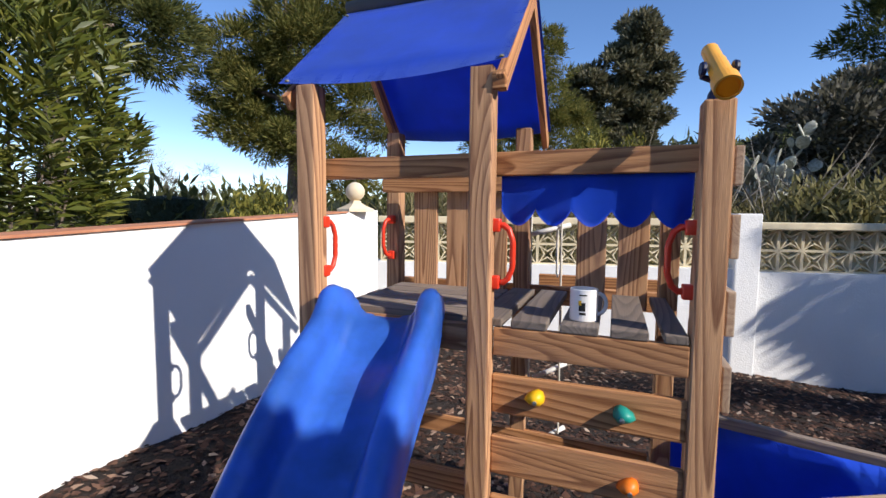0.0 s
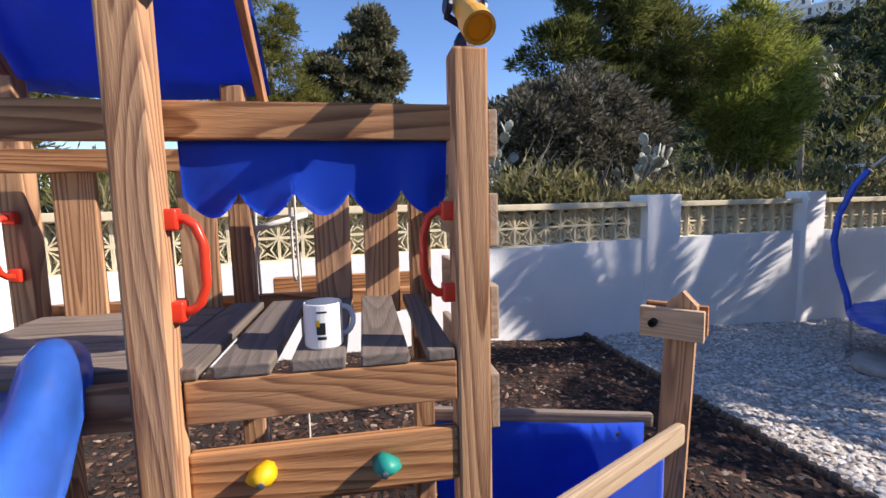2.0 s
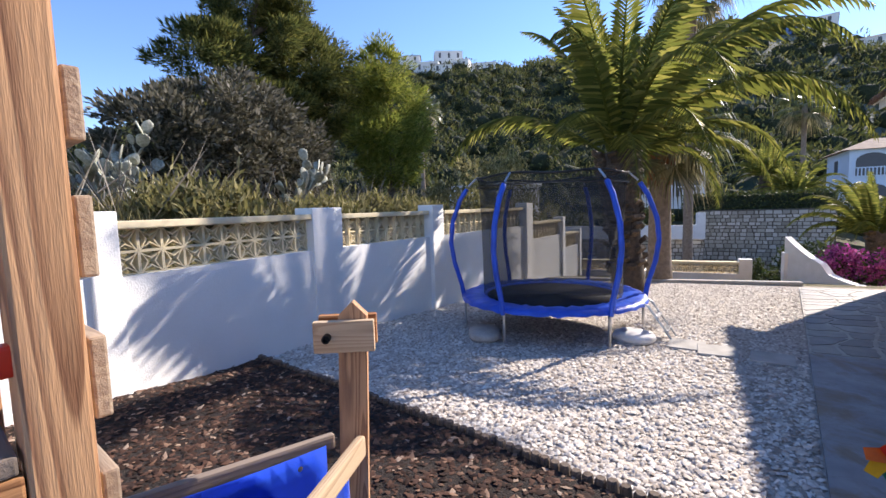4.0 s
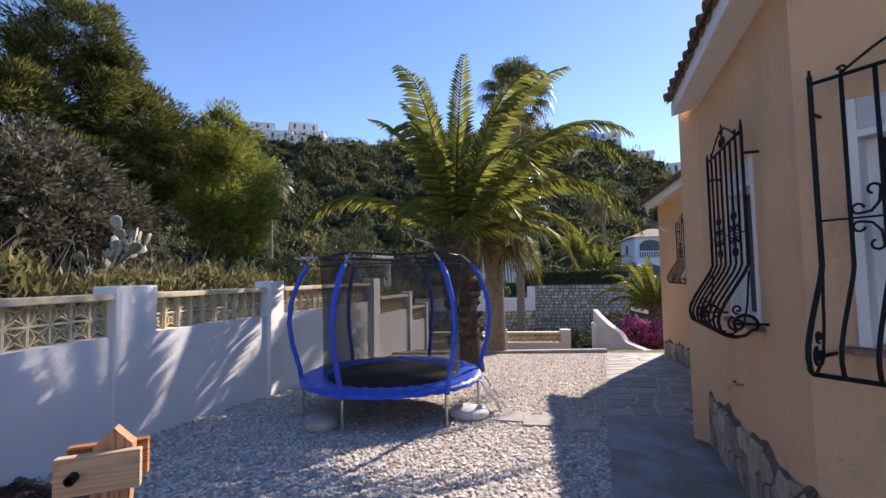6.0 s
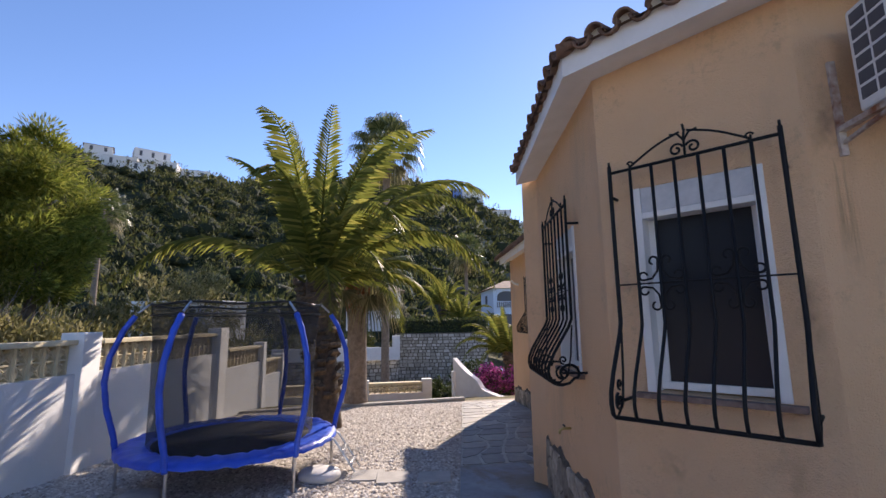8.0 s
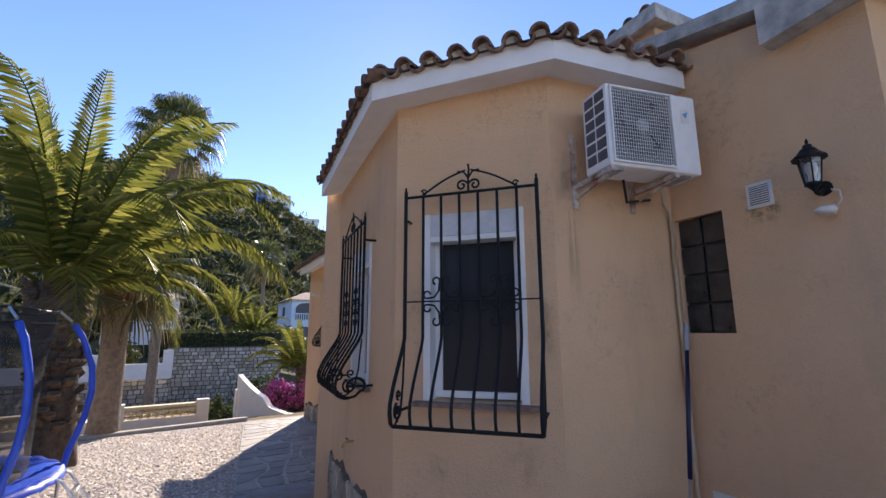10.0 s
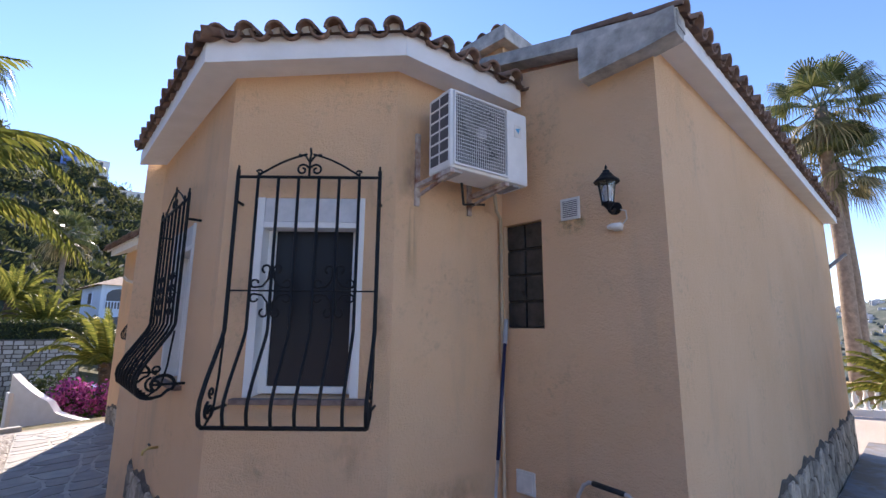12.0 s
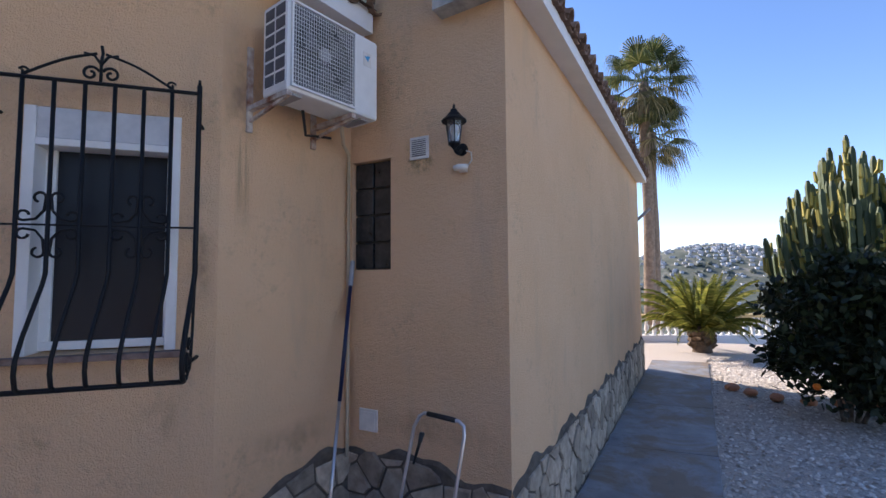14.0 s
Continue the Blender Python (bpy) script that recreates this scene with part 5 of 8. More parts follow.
def half_tile(up=1):
    """A tapered clay barrel tile, 42 cm long, lying along -y."""
    bm = bmesh.new()
    rows_ = []
    for y, r in ((0.0, 0.068), (0.42, 0.058)):
        ring = []
        for rr in (r, r - 0.017):
            for k in range(9):
                a = math.pi * k / 8
                ring.append(bm.verts.new((rr * math.cos(a), -y, up * rr * math.sin(a))))
        rows_.append(ring)
    a, b = rows_
    for k in range(8):
        bm.faces.new((a[k], a[k + 1], b[k + 1], b[k]))
        bm.faces.new((a[9 + k + 1], a[9 + k], b[9 + k], b[9 + k + 1]))
        bm.faces.new((a[k + 1], a[k], a[9 + k], a[9 + k + 1]))
    bmesh.ops.recalc_face_normals(bm, faces=bm.faces[:])
    me = bpy.data.meshes.new("roof_tile")
    bm.to_mesh(me)
    bm.free()
    for f in me.polygons:
        f.use_smooth = True
    me.materials.append(TILE)
    return me


COVER, PAN = half_tile(1), half_tile(-1)
bm = bmesh.new()
poly = [(0.062 * math.cos(math.pi * k / 8), 0.062 * math.sin(math.pi * k / 8)) for k in range(9)] + [(-0.066, -0.075), (0.066, -0.075)]
prism(bm, poly, Matrix(((1, 0, 0, 0), (0, 0, 1, -0.02), (0, 1, 0, 0), (0, 0, 0, 1))), 0.02)
BEDDING = bpy.data.meshes.new("tile_bedding")
bm.to_mesh(BEDDING)
bm.free()
BEDDING.materials.append(WHITE_PAINT)
roof = part("roof", bmesh.new(), TILE, house, "weathered brown clay barrel tiles")


def tile_row(p, q, z, n_rows=2, pitch=17, z2=None):
    """Cover and channel tiles along an eave from p to q; z2: height at q."""
    p, q = Vector((*p, z)), Vector((*q, z if z2 is None else z2))
    d = (q - p).normalized()
    n = Vector((d.y, -d.x, 0))
    if (Vector((0.3, 0.2, z)) - p).dot(n) < 0:
        n = -n
    count = max(1, round((q - p).length / 0.205))
    for row in range(n_rows):
        for i in range(count):
            if row == 0:                        # white mortar that closes the arch of each cover tile
                plug = new("tile_bedding", BEDDING)
                plug.parent = roof
                plug.matrix_basis = Matrix.Translation(p + d * ((i + 0.5) * (q - p).length / count) - n * 0.055 + Vector((0, 0, 0.05))) @ Matrix(((d.x, n.x, 0), (d.y, n.y, 0), (0, 0, 1))).to_4x4()
            for me, off, dz in ((COVER, 0.0, 0.050), (PAN, 0.5, 0.060)):
                base = p + d * ((i + 0.5 + off) * (q - p).length / count) - n * (row * 0.33)
                ob = new("roof_tile", me)
                ob.parent = roof
                rot = Matrix(((d.x, n.x, 0), (d.y, n.y, 0), (0, 0, 1))).to_4x4()
                if rot.determinant() < 0:
                    rot = Matrix(((-d.x, n.x, 0), (-d.y, n.y, 0), (0, 0, 1))).to_4x4()
                jit = pose(random.uniform(-0.006, 0.006), random.uniform(-0.015, 0.015), random.uniform(-0.006, 0.006), -pitch + random.uniform(-2, 2), random.uniform(-3, 3), random.uniform(-3, 3))
                ob.matrix_basis = Matrix.Translation(base + Vector((0, 0, dz + row * 0.33 * math.tan(radians(pitch))))) @ rot @ jit


def outward(n1, n2):
    a, b = Vector(n1).normalized(), Vector(n2).normalized()
    m = (a + b).normalized()
    return tuple(m / m.dot(a))


n1, n2, n3, n5, n6 = (F1.col[1].xy, F2.col[1].xy, F3.col[1].xy, F5.col[1].xy, F6.col[1].xy)
nb = Vector((0.91, 0.41))
OV = 0.23
LIFT = (0.0, -0.03, 0.035, -0.01)
eave("eave", [B0, B1, B2, I0], [outward(n2, nb), outward(n1, n2), outward(n1, n3), tuple(n3)], 3.612, 3.588, 0.135, OV, LIFT)
edge = [Vector(p) + Vector(o) * (OV + 0.05) for p, o in zip((B0, B1, B2, I0), (outward(n2, nb), outward(n1, n2), outward(n1, n3), tuple(n3)))]
for k in range(3):
    tile_row(edge[k], edge[k + 1], 3.712 + LIFT[k], z2=3.712 + LIFT[k + 1])
# bay roof slab
cen = Vector((3.6, -3.3, 4.42))
bm = bmesh.new()
ring = [bm.verts.new((e.x, e.y, 3.735 + up)) for e, up in zip(edge, LIFT)]
ring2 = [bm.verts.new((cen.x + (e.x - cen.x) * 0.1, cen.y + (e.y - cen.y) * 0.1, cen.z)) for e in edge]
for k in range(3):
    bm.faces.new((ring[k], ring[k + 1], ring2[k + 1], ring2[k]))
bm.faces.new(ring2)
bmesh.ops.solidify(bm, geom=bm.faces[:], thickness=0.03)
part("roof_slab", bm, TILE, roof)
# main roof: eave over the side wall, climbing away from it
eave("eave", [C0, FAR], [tuple(n5), tuple(n5)], 3.645, 3.625, 0.115, 0.17)
e0, e1 = Vector(C0) + n5 * 0.215 + Vector((0.02, 0.12)), Vector(FAR) + n5 * 0.215
tile_row(e0, e1, 3.73, 2, 14)
e0 = e0 - Vector((0.01, 0.08))
d5 = -n5
bm = bmesh.new()
vs = [bm.verts.new((*e0, 3.75)), bm.verts.new((*e1, 3.75)), bm.verts.new((*(e1 + d5 * 5), 4.95)), bm.verts.new((*(e0 + d5 * 5), 4.95))]
bm.faces.new(vs)
bmesh.ops.solidify(bm, geom=bm.faces[:], thickness=0.05)
part("roof_slab", bm, TILE, roof)
# concrete verge over the short wall and the boxed eave end
vb = bmesh.new()
prism(vb, [(-0.35, 4.075), (1.39, 3.66), (1.39, 3.765), (-0.35, 4.18)], F4 @ Matrix(((1, 0, 0, 0), (0, 0, 1, -0.05), (0, 1, 0, 0), (0, 0, 0, 1))), 0.14)
part("verge", vb, CONCRETE_OLD, house, "lichen-stained concrete verge")
vb = bmesh.new()
prism(vb, [(0.77, 3.545), (1.20, 3.575), (1.385, 3.60), (1.385, 3.765), (0.77, 3.80)], F4 @ Matrix(((1, 0, 0, 0), (0, 0, 1, -0.02), (0, 1, 0, 0), (0, 0, 0, 1))), 0.15)
part("eave_end", vb, CONCRETE_OLD, house, "boxed concrete eave end")
# wing eave
eave("eave", [W0, W1], [tuple(n6), tuple(n6)], 3.62, 3.50, 0.14, 0.34)
w0, w1 = Vector(W0) + n6 * 0.4, Vector(W1) + n6 * 0.4 + Vector((0.3, 0))
tile_row(w0, w1, 3.65, 2, 17)
bm = bmesh.new()
vs = [bm.verts.new((*w0, 3.65)), bm.verts.new((*w1, 3.65)), bm.verts.new((*(w1 - n6 * 3.4), 4.7)), bm.verts.new((*(w0 - n6 * 3.4), 4.7))]
bm.faces.new(vs)
bmesh.ops.solidify(bm, geom=bm.faces[:], thickness=0.05)
part("roof_slab", bm, TILE, roof)
# chimney
chim = part("chimney", box(bmesh.new(), (-0.86, -1.1, 3.9), (-0.46, -0.65, 4.76), 0.01), YELLOW_RENDER, house, "short ochre chimney with a concrete cap")
chim.matrix_basis = F4
part("chimney_cap", box(bmesh.new(), (-0.98, -1.2, 4.76), (-0.36, -0.55, 4.92), 0.01), CONCRETE_OLD, chim)
for k in range(3):
    ob = new("cap_tile", COVER)
    ob.parent = chim
    ob.matrix_basis = pose(-0.90 + 0.2 * k, -0.58, 4.92, -5)
# crazy-stone plinth along each face
def cut_polygon(poly, px, py, nx, ny):
    """The part of poly on the near side of a line through (px, py) with normal (nx, ny)."""
    out = []
    for (ax, ay), (bx, by) in zip(poly, poly[1:] + poly[:1]):
        da, db = (ax - px) * nx + (ay - py) * ny, (bx - px) * nx + (by - py) * ny
        if da <= 0:
            out.append((ax, ay))
        if da * db < 0:
            f = da / (da - db)
            out.append((ax + (bx - ax) * f, ay + (by - ay) * f))
    return out


def plinth(m, ln, top0, top1, seed, z0=-0.1):
    r = random.Random(seed)

    def top_at(s):
        return top0 + (top1 - top0) * s / ln + 0.04 * math.sin(s * 7 + seed) + 0.02 * math.sin(s * 19)

    base = part("plinth", bmesh.new(), MORTAR_GREY, house, "plinth of crazy-cut stone in dark mortar")
    bm = bmesh.new()
    n = max(2, int(ln / 0.06))
    ss = [ln * i / n for i in range(n + 1)]
    lo = [bm.verts.new(m @ Vector((s, 0.022, -0.8))) for s in ss]
    hi = [bm.verts.new(m @ Vector((s, 0.022, top_at(s) - 0.03))) for s in ss]
    back = [bm.verts.new(m @ Vector((s, -0.002, top_at(s) - 0.005))) for s in ss]
    for i in range(n):
        bm.faces.new((lo[i], lo[i + 1], hi[i + 1], hi[i]))
        bm.faces.new((hi[i], hi[i + 1], back[i + 1], back[i]))
    bm.to_mesh(base.data)
    bm.free()
    # seeds in upright cells, so that the stones stand taller than wide
    cw, ch = 0.155, 0.25
    seeds = []
    for i in range(-1, int(ln / cw) + 2):
        for k in range(-1, int((max(top0, top1) - z0) / ch) + 2):
            seeds.append(((i + 0.5 + r.uniform(-0.36, 0.36)) * cw, z0 + (k + 0.5 * (i % 2) + 0.3 + r.uniform(-0.34, 0.34)) * ch))
    for sx, sz in seeds:
        if not (-0.05 < sx < ln + 0.05) or sz > top_at(sx) + 0.04:
            continue
        x0, x1 = max(sx - 0.2, 0.012), min(sx + 0.2, ln - 0.012)
        t0, t1 = top_at(x0) - 0.035, top_at(x1) - 0.035
        poly = [(x0, sz - 0.3), (x1, sz - 0.3), (x1, t1), (x0, t0)]
        if min(t0, t1) < sz - 0.28:
            continue
        gap = r.uniform(0.005, 0.011)
        for ox, oz in seeds:
            if (ox, oz) == (sx, sz) or abs(ox - sx) > 0.5 or abs(oz - sz) > 0.7:
                continue
            dx, dz = ox - sx, oz - sz
            d = math.hypot(dx, dz)
            poly = cut_polygon(poly, sx + dx / 2 - gap * dx / d, sz + dz / 2 - gap * dz / d, dx / d, dz / d)
            if len(poly) < 3:
                break
        if len(poly) < 3:
            continue
        cx, cz = sum(p[0] for p in poly) / len(poly), sum(p[1] for p in poly) / len(poly)
        area = abs(sum(a[0] * b[1] - b[0] * a[1] for a, b in zip(poly, poly[1:] + poly[:1]))) / 2
        if area < 0.003:
            continue
        k8 = len(poly)
        yf = 0.036 + r.uniform(-0.004, 0.006)
        tx, tz = r.uniform(-0.04, 0.04), r.uniform(-0.04, 0.04)
        v = [m @ Vector((cx + (x - cx) * 0.93, yf + (x - cx) * tx + (z - cz) * tz, cz + (z - cz) * 0.93)) for x, z in poly]
        v += [m @ Vector((x, yf - 0.008, z)) for x, z in poly] + [m @ Vector((x, 0.01, z)) for x, z in poly]
        fs = [tuple(range(k8))]
        for q in (0, k8):
            fs += [(q + k, q + k8 + k, q + k8 + (k + 1) % k8, q + (k + 1) % k8) for k in range(k8)]
        raw("stone", v, fs, STONE, base)


plinth(F1, L_1, 0.60, 0.55, 1)
plinth(F2, L_2, 0.62, 0.60, 2)
plinth(F3, L_3, 0.56, 0.67, 3)
plinth(F4, L_4, 0.68, 0.62, 4)
plinth(F5, L_5, 0.62, 0.66, 5, -0.05)
plinth(F6, L_6, 0.45, 0.1, 6, -0.45)

# rust runs and dark damp marks on the render
def stain_mat(name, colour, scale, lo, hi):
    m, t, b = node_mat(name, 0.95, 0, 0.1)
    b.inputs["Base Color"].default_value = (*colour, 1)
    v = coords(t, scale)
    tc = t.nodes.new("ShaderNodeTexCoord")
    sep = t.nodes.new("ShaderNodeSeparateXYZ")
    t.links.new(tc.outputs["Generated"], sep.inputs[0])
    edge_mask = None
    for k in (0, 2):
        tri = t.nodes.new("ShaderNodeMath")
        tri.operation = "PINGPONG"
        tri.inputs[1].default_value = 0.5
        t.links.new(sep.outputs[k], tri.inputs[0])
        w = ramp(t, tri.outputs[0], [(0.0, (0, 0, 0)), (0.42, (1, 1, 1))])
        edge_mask = w if edge_mask is None else mix(t, 1.0, edge_mask, w, "MULTIPLY")
    fac = mix(t, 1.0, edge_mask, ramp(t, noise_tex(t, v, 1.0, 5, 0.7), [(lo, (0, 0, 0)), (hi, (1, 1, 1))]), "MULTIPLY")
    tr, mx = t.nodes.new("ShaderNodeBsdfTransparent"), t.nodes.new("ShaderNodeMixShader")
    t.links.new(fac, mx.inputs[0])
    t.links.new(tr.outputs[0], mx.inputs[1])
    t.links.new(b.outputs[0], mx.inputs[2])
    t.links.new(mx.outputs[0], t.nodes["Material Output"].inputs[0])
    return m


RUST_RUN = stain_mat("rust_run", (0.50, 0.29, 0.13), (24, 24, 1.2), 0.46, 0.95)
DAMP = stain_mat("damp_mark", (0.46, 0.32, 0.21), (4, 4, 3), 0.45, 1.0)
LICHEN = stain_mat("yellow_lichen", (0.34, 0.27, 0.06), (16, 16, 16), 0.44, 0.7)


def stain(m, s0, s1, z0, z1, mat, label):
    ob = part("stain", raw_quad(s0, s1, z0, z1), mat, house, label)
    ob.matrix_basis = m


def raw_quad(s0, s1, z0, z1):
    bm = bmesh.new()
    bm.faces.new([bm.verts.new(c) for c in ((s0, 0.003, z0), (s1, 0.003, z0), (s1, 0.003, z1), (s0, 0.003, z1))])
    return bm


for s0, s1, z0, z1 in ((0.08, 0.20, 2.05, 2.74), (0.09, 0.15, 2.2, 2.74)):
    stain(F3, s0, s1, z0, z1, RUST_RUN, "brown rust run below the bracket")
for m, s0, s1, z0, z1 in ((F1, 0.72, 1.0, 0.95, 1.28), (F1, 0.2, 0.55, 0.95, 1.15), (F1, 0.95, 1.12, 1.5, 2.4), (F3, 0.0, 0.25, 2.4, 3.45), (F3, 0.1, 0.9, 0.6, 0.95), (F4, 0.2, 1.19, 0.68, 1.0)):
    stain(m, s0, s1, z0, z1, DAMP, "faint dark damp mark on the render")
stain(F4, 0.46, 0.74, 2.50, 2.78, LICHEN, "yellow lichen round the vent")

# ---- things on the house wall ----
ac = thing("air_conditioner", "off-white outdoor air-conditioning unit on rusty wall brackets", "air conditioner", F3)
X0, X1, Y0, Y1, Z0, Z1 = 0.16, 0.843, 0.15, 0.395, 2.869, 3.401
part("casing", box(bmesh.new(), (X0, Y0, Z0), (X1, Y1, Z1), 0.018), WHITE_METAL, ac)
part("fan_recess", lathe(bmesh.new(), [(0.21, 0.0), (0.21, 0.003), (0.0, 0.0035)], 32), BLACK_PLASTIC, ac, "dark fan opening").matrix_basis = pose(X0 + 0.25, Y1 - 0.003, Z0 + 0.275, -90)
fan = part("fan", bmesh.new(), GREY_DARK, ac, "dark grey fan blades")
bm = bmesh.new()
for k in range(3):
    a = 2.1 * k
    vs = [bm.verts.new((r * math.cos(a + da), -0.02 + 0.02 * da, r * math.sin(a + da))) for r, da in ((0.03, 0.0), (0.18, 0.1), (0.18, 1.2), (0.03, 0.9))]
    bm.faces.new(vs)
bmesh.ops.solidify(bm, geom=bm.faces[:], thickness=0.003)
bm.to_mesh(fan.data)
bm.free()
fan.matrix_basis = pose(X0 + 0.25, Y1 + 0.018, Z0 + 0.275)
part("fan_hub", lathe(bmesh.new(), [(0.045, 0.0), (0.045, 0.006), (0.03, 0.010), (0.0, 0.011)], 16), GREY_PLASTIC, ac, "grey fan hub").matrix_basis = pose(X0 + 0.25, Y1 + 0.004, Z0 + 0.275, -90)
# added dark sheet, no part of the unit: imitates darkness behind the wires
bm = bmesh.new()
n = 40
ring_in = [bm.verts.new((X0 + 0.25 + 0.2 * math.cos(2 * math.pi * k / n), Y1 + 0.001, Z0 + 0.275 + 0.2 * math.sin(2 * math.pi * k / n))) for k in range(n)]
ring_out = []
for k in range(n):
    c, q = math.cos(2 * math.pi * k / n), math.sin(2 * math.pi * k / n)
    f = 1 / max(abs(c) / 0.22, abs(q) / 0.236)
    ring_out.append(bm.verts.new((X0 + 0.25 + c * f, Y1 + 0.001, Z0 + 0.272 + q * f)))
for k in range(n):
    bm.faces.new((ring_in[k], ring_in[(k + 1) % n], ring_out[(k + 1) % n], ring_out[k]))
part("guard_shade_sheet", bm, GREY_DARK, ac, "added dark sheet standing in for the darkness behind the guard")
grd = part("fan_guard", boxes(((X0 + 0.02, Y1 + 0.002, Z0 + 0.02), (X0 + 0.03, Y1 + 0.02, Z1 - 0.02)), ((X0 + 0.47, Y1 + 0.002, Z0 + 0.02), (X0 + 0.48, Y1 + 0.02, Z1 - 0.02)), ((X0 + 0.03, Y1 + 0.002, Z0 + 0.02), (X0 + 0.47, Y1 + 0.02, Z0 + 0.03)), ((X0 + 0.03, Y1 + 0.002, Z1 - 0.03), (X0 + 0.47, Y1 + 0.02, Z1 - 0.02))), WHITE_METAL, ac, "white wire fan guard")
up_w, across_w = None, None
for i in range(27):
    x = X0 + 0.03 + 0.44 * i / 26
    if up_w is None:
        up_w = part("wire", tube(bmesh.new(), [(0, 0, Z0 + 0.03), (0, 0, Z1 - 0.03)], 0.0018, 4), WHITE_METAL, grd)
        ob = up_w
    else:
        ob = new("wire", up_w.data)
        ob.parent = grd
    ob.matrix_basis = pose(x, Y1 + 0.014, 0)
for i in range(21):
    z = Z0 + 0.03 + (Z1 - Z0 - 0.06) * i / 20
    if across_w is None:
        across_w = part("wire", tube(bmesh.new(), [(X0 + 0.03, 0, 0), (X0 + 0.47, 0, 0)], 0.0018, 4), WHITE_METAL, grd)
        ob = across_w
    else:
        ob = new("wire", across_w.data)
        ob.parent = grd
    ob.matrix_basis = pose(0, Y1 + 0.018, z)
for i in range(2):
    for k in range(6):
        z = Z0 + 0.05 + k * 0.078
        part("side_louvre", box(bmesh.new(), (X0 - 0.003, Y0 + 0.03 + i * 0.105, z), (X0 + 0.004, Y0 + 0.12 + i * 0.105, z + 0.062), 0.002), GREY_DARK, ac, "dark side vent slot")
lg = part("badge", box(bmesh.new(), (X1 - 0.125, Y1, Z0 + 0.34), (X1 - 0.06, Y1 + 0.003, Z0 + 0.43)), WHITE_PLASTIC, ac, "small pale badge")
bm = bmesh.new()
prism(bm, [(X1 - 0.118, Z0 + 0.40), (X1 - 0.07, Z0 + 0.415), (X1 - 0.09, Z0 + 0.37)], Matrix(((1, 0, 0, 0), (0, 0, 1, Y1 + 0.0035), (0, 1, 0, 0), (0, 0, 0, 1))), 0.001)
part("mark", bm, SKY_BLUE, lg, "sky-blue triangle mark")
for x in (0.145, 0.60):
    br = part("bracket", box(bmesh.new(), (x, 0.0, 2.70), (x + 0.035, 0.02, 3.22), 0.002), RUSTY, ac, "rusty steel wall bracket")
    part("bracket_arm", box(bmesh.new(), (x, 0.0, 2.825), (x + 0.035, 0.42, 2.855), 0.002), RUSTY, br)
    part("bracket_strut", tube(bmesh.new(), [(x + 0.018, 0.01, 2.765), (x + 0.018, 0.40, 2.825)], 0.012, 4), RUSTY, br)
part("pipe", tube(bmesh.new(), [(0.70, 0.2, 2.85), (0.82, 0.08, 2.76), (0.915, 0.025, 2.72), (0.915, 0.025, 0.66), (0.89, 0.05, 0.60)], 0.013, 8), PIPE, ac, "ochre-painted drain pipe", smooth=True)
part("cable", tube(bmesh.new(), [(0.40, 0.2, 2.86), (0.48, 0.12, 2.74), (0.60, 0.08, 2.77), (0.74, 0.04, 2.80)], 0.009, 6), BLACK_PLASTIC, ac, "black cable loop", smooth=True)

for x in (X0 + 0.06, X1 - 0.12):
    part("foot", box(bmesh.new(), (x, Y0 + 0.02, 2.855), (x + 0.06, Y1 - 0.03, 2.871), 0.003), GREY_PLASTIC, ac, "grey mounting foot")

lamp = thing("wall_lamp", "black cast wall lantern with ribbed glass", "wall lamp", F4 @ pose(0.93, 0, 0))
part("back_plate", lathe(bmesh.new(), [(0.042, 0), (0.038, 0.012), (0.015, 0.02)], 14), BLACK_IRON, lamp).matrix_basis = pose(-0.02, 0.0, 2.645, -90) @ pose(0, 0, 0, 0, 0, 0)
part("arm", tube(bmesh.new(), [(-0.02, 0.0, 2.645), (-0.01, 0.07, 2.60), (0, 0.13, 2.60), (0, 0.15, 2.64)], 0.011, 8), BLACK_IRON, lamp, smooth=True)
part("gallery", lathe(bmesh.new(), [(0.006, 2.605), (0.014, 2.615), (0.03, 2.632), (0.042, 2.638), (0.04, 2.65)], 6, (0, 0.15, 0)), BLACK_IRON, lamp)
part("glass", lathe(bmesh.new(), [(0.036, 2.65), (0.054, 2.775)], 6, (0, 0.15, 0)), LAMP_GLASS, lamp, "clear ribbed glass panes")
part("roof", lathe(bmesh.new(), [(0.076, 2.775), (0.078, 2.785), (0.05, 2.81), (0.032, 2.835), (0.022, 2.84), (0.02, 2.855), (0.006, 2.862), (0.009, 2.874), (0.002, 2.892)], 12, (0, 0.15, 0)), BLACK_IRON, lamp)
for k in range(6):
    a = math.pi / 3 * k
    part("rib", tube(bmesh.new(), [(0.037 * math.cos(a), 0.15 + 0.037 * math.sin(a), 2.648), (0.056 * math.cos(a), 0.15 + 0.056 * math.sin(a), 2.778)], 0.004, 5), BLACK_IRON, lamp)
part("bulb", lathe(bmesh.new(), [(0.012, 2.65), (0.012, 2.69), (0.022, 2.72), (0.018, 2.75), (0.002, 2.76)], 12, (0, 0.15, 0)), CERAMIC, lamp, "white bulb")
sens = thing("motion_light", "small white outdoor sensor with a loose cable", "sensor", F4 @ pose(0.925, 0, 2.515))
part("body", lathe(bmesh.new(), [(0.02, -0.02), (0.045, -0.012), (0.05, 0.005), (0.03, 0.018), (0.002, 0.022)], 16, (0, 0.055, 0)), WHITE_PLASTIC, sens, smooth=True)
part("mount", box(bmesh.new(), (-0.025, 0.0, -0.02), (0.025, 0.03, 0.03), 0.004), WHITE_PLASTIC, sens)
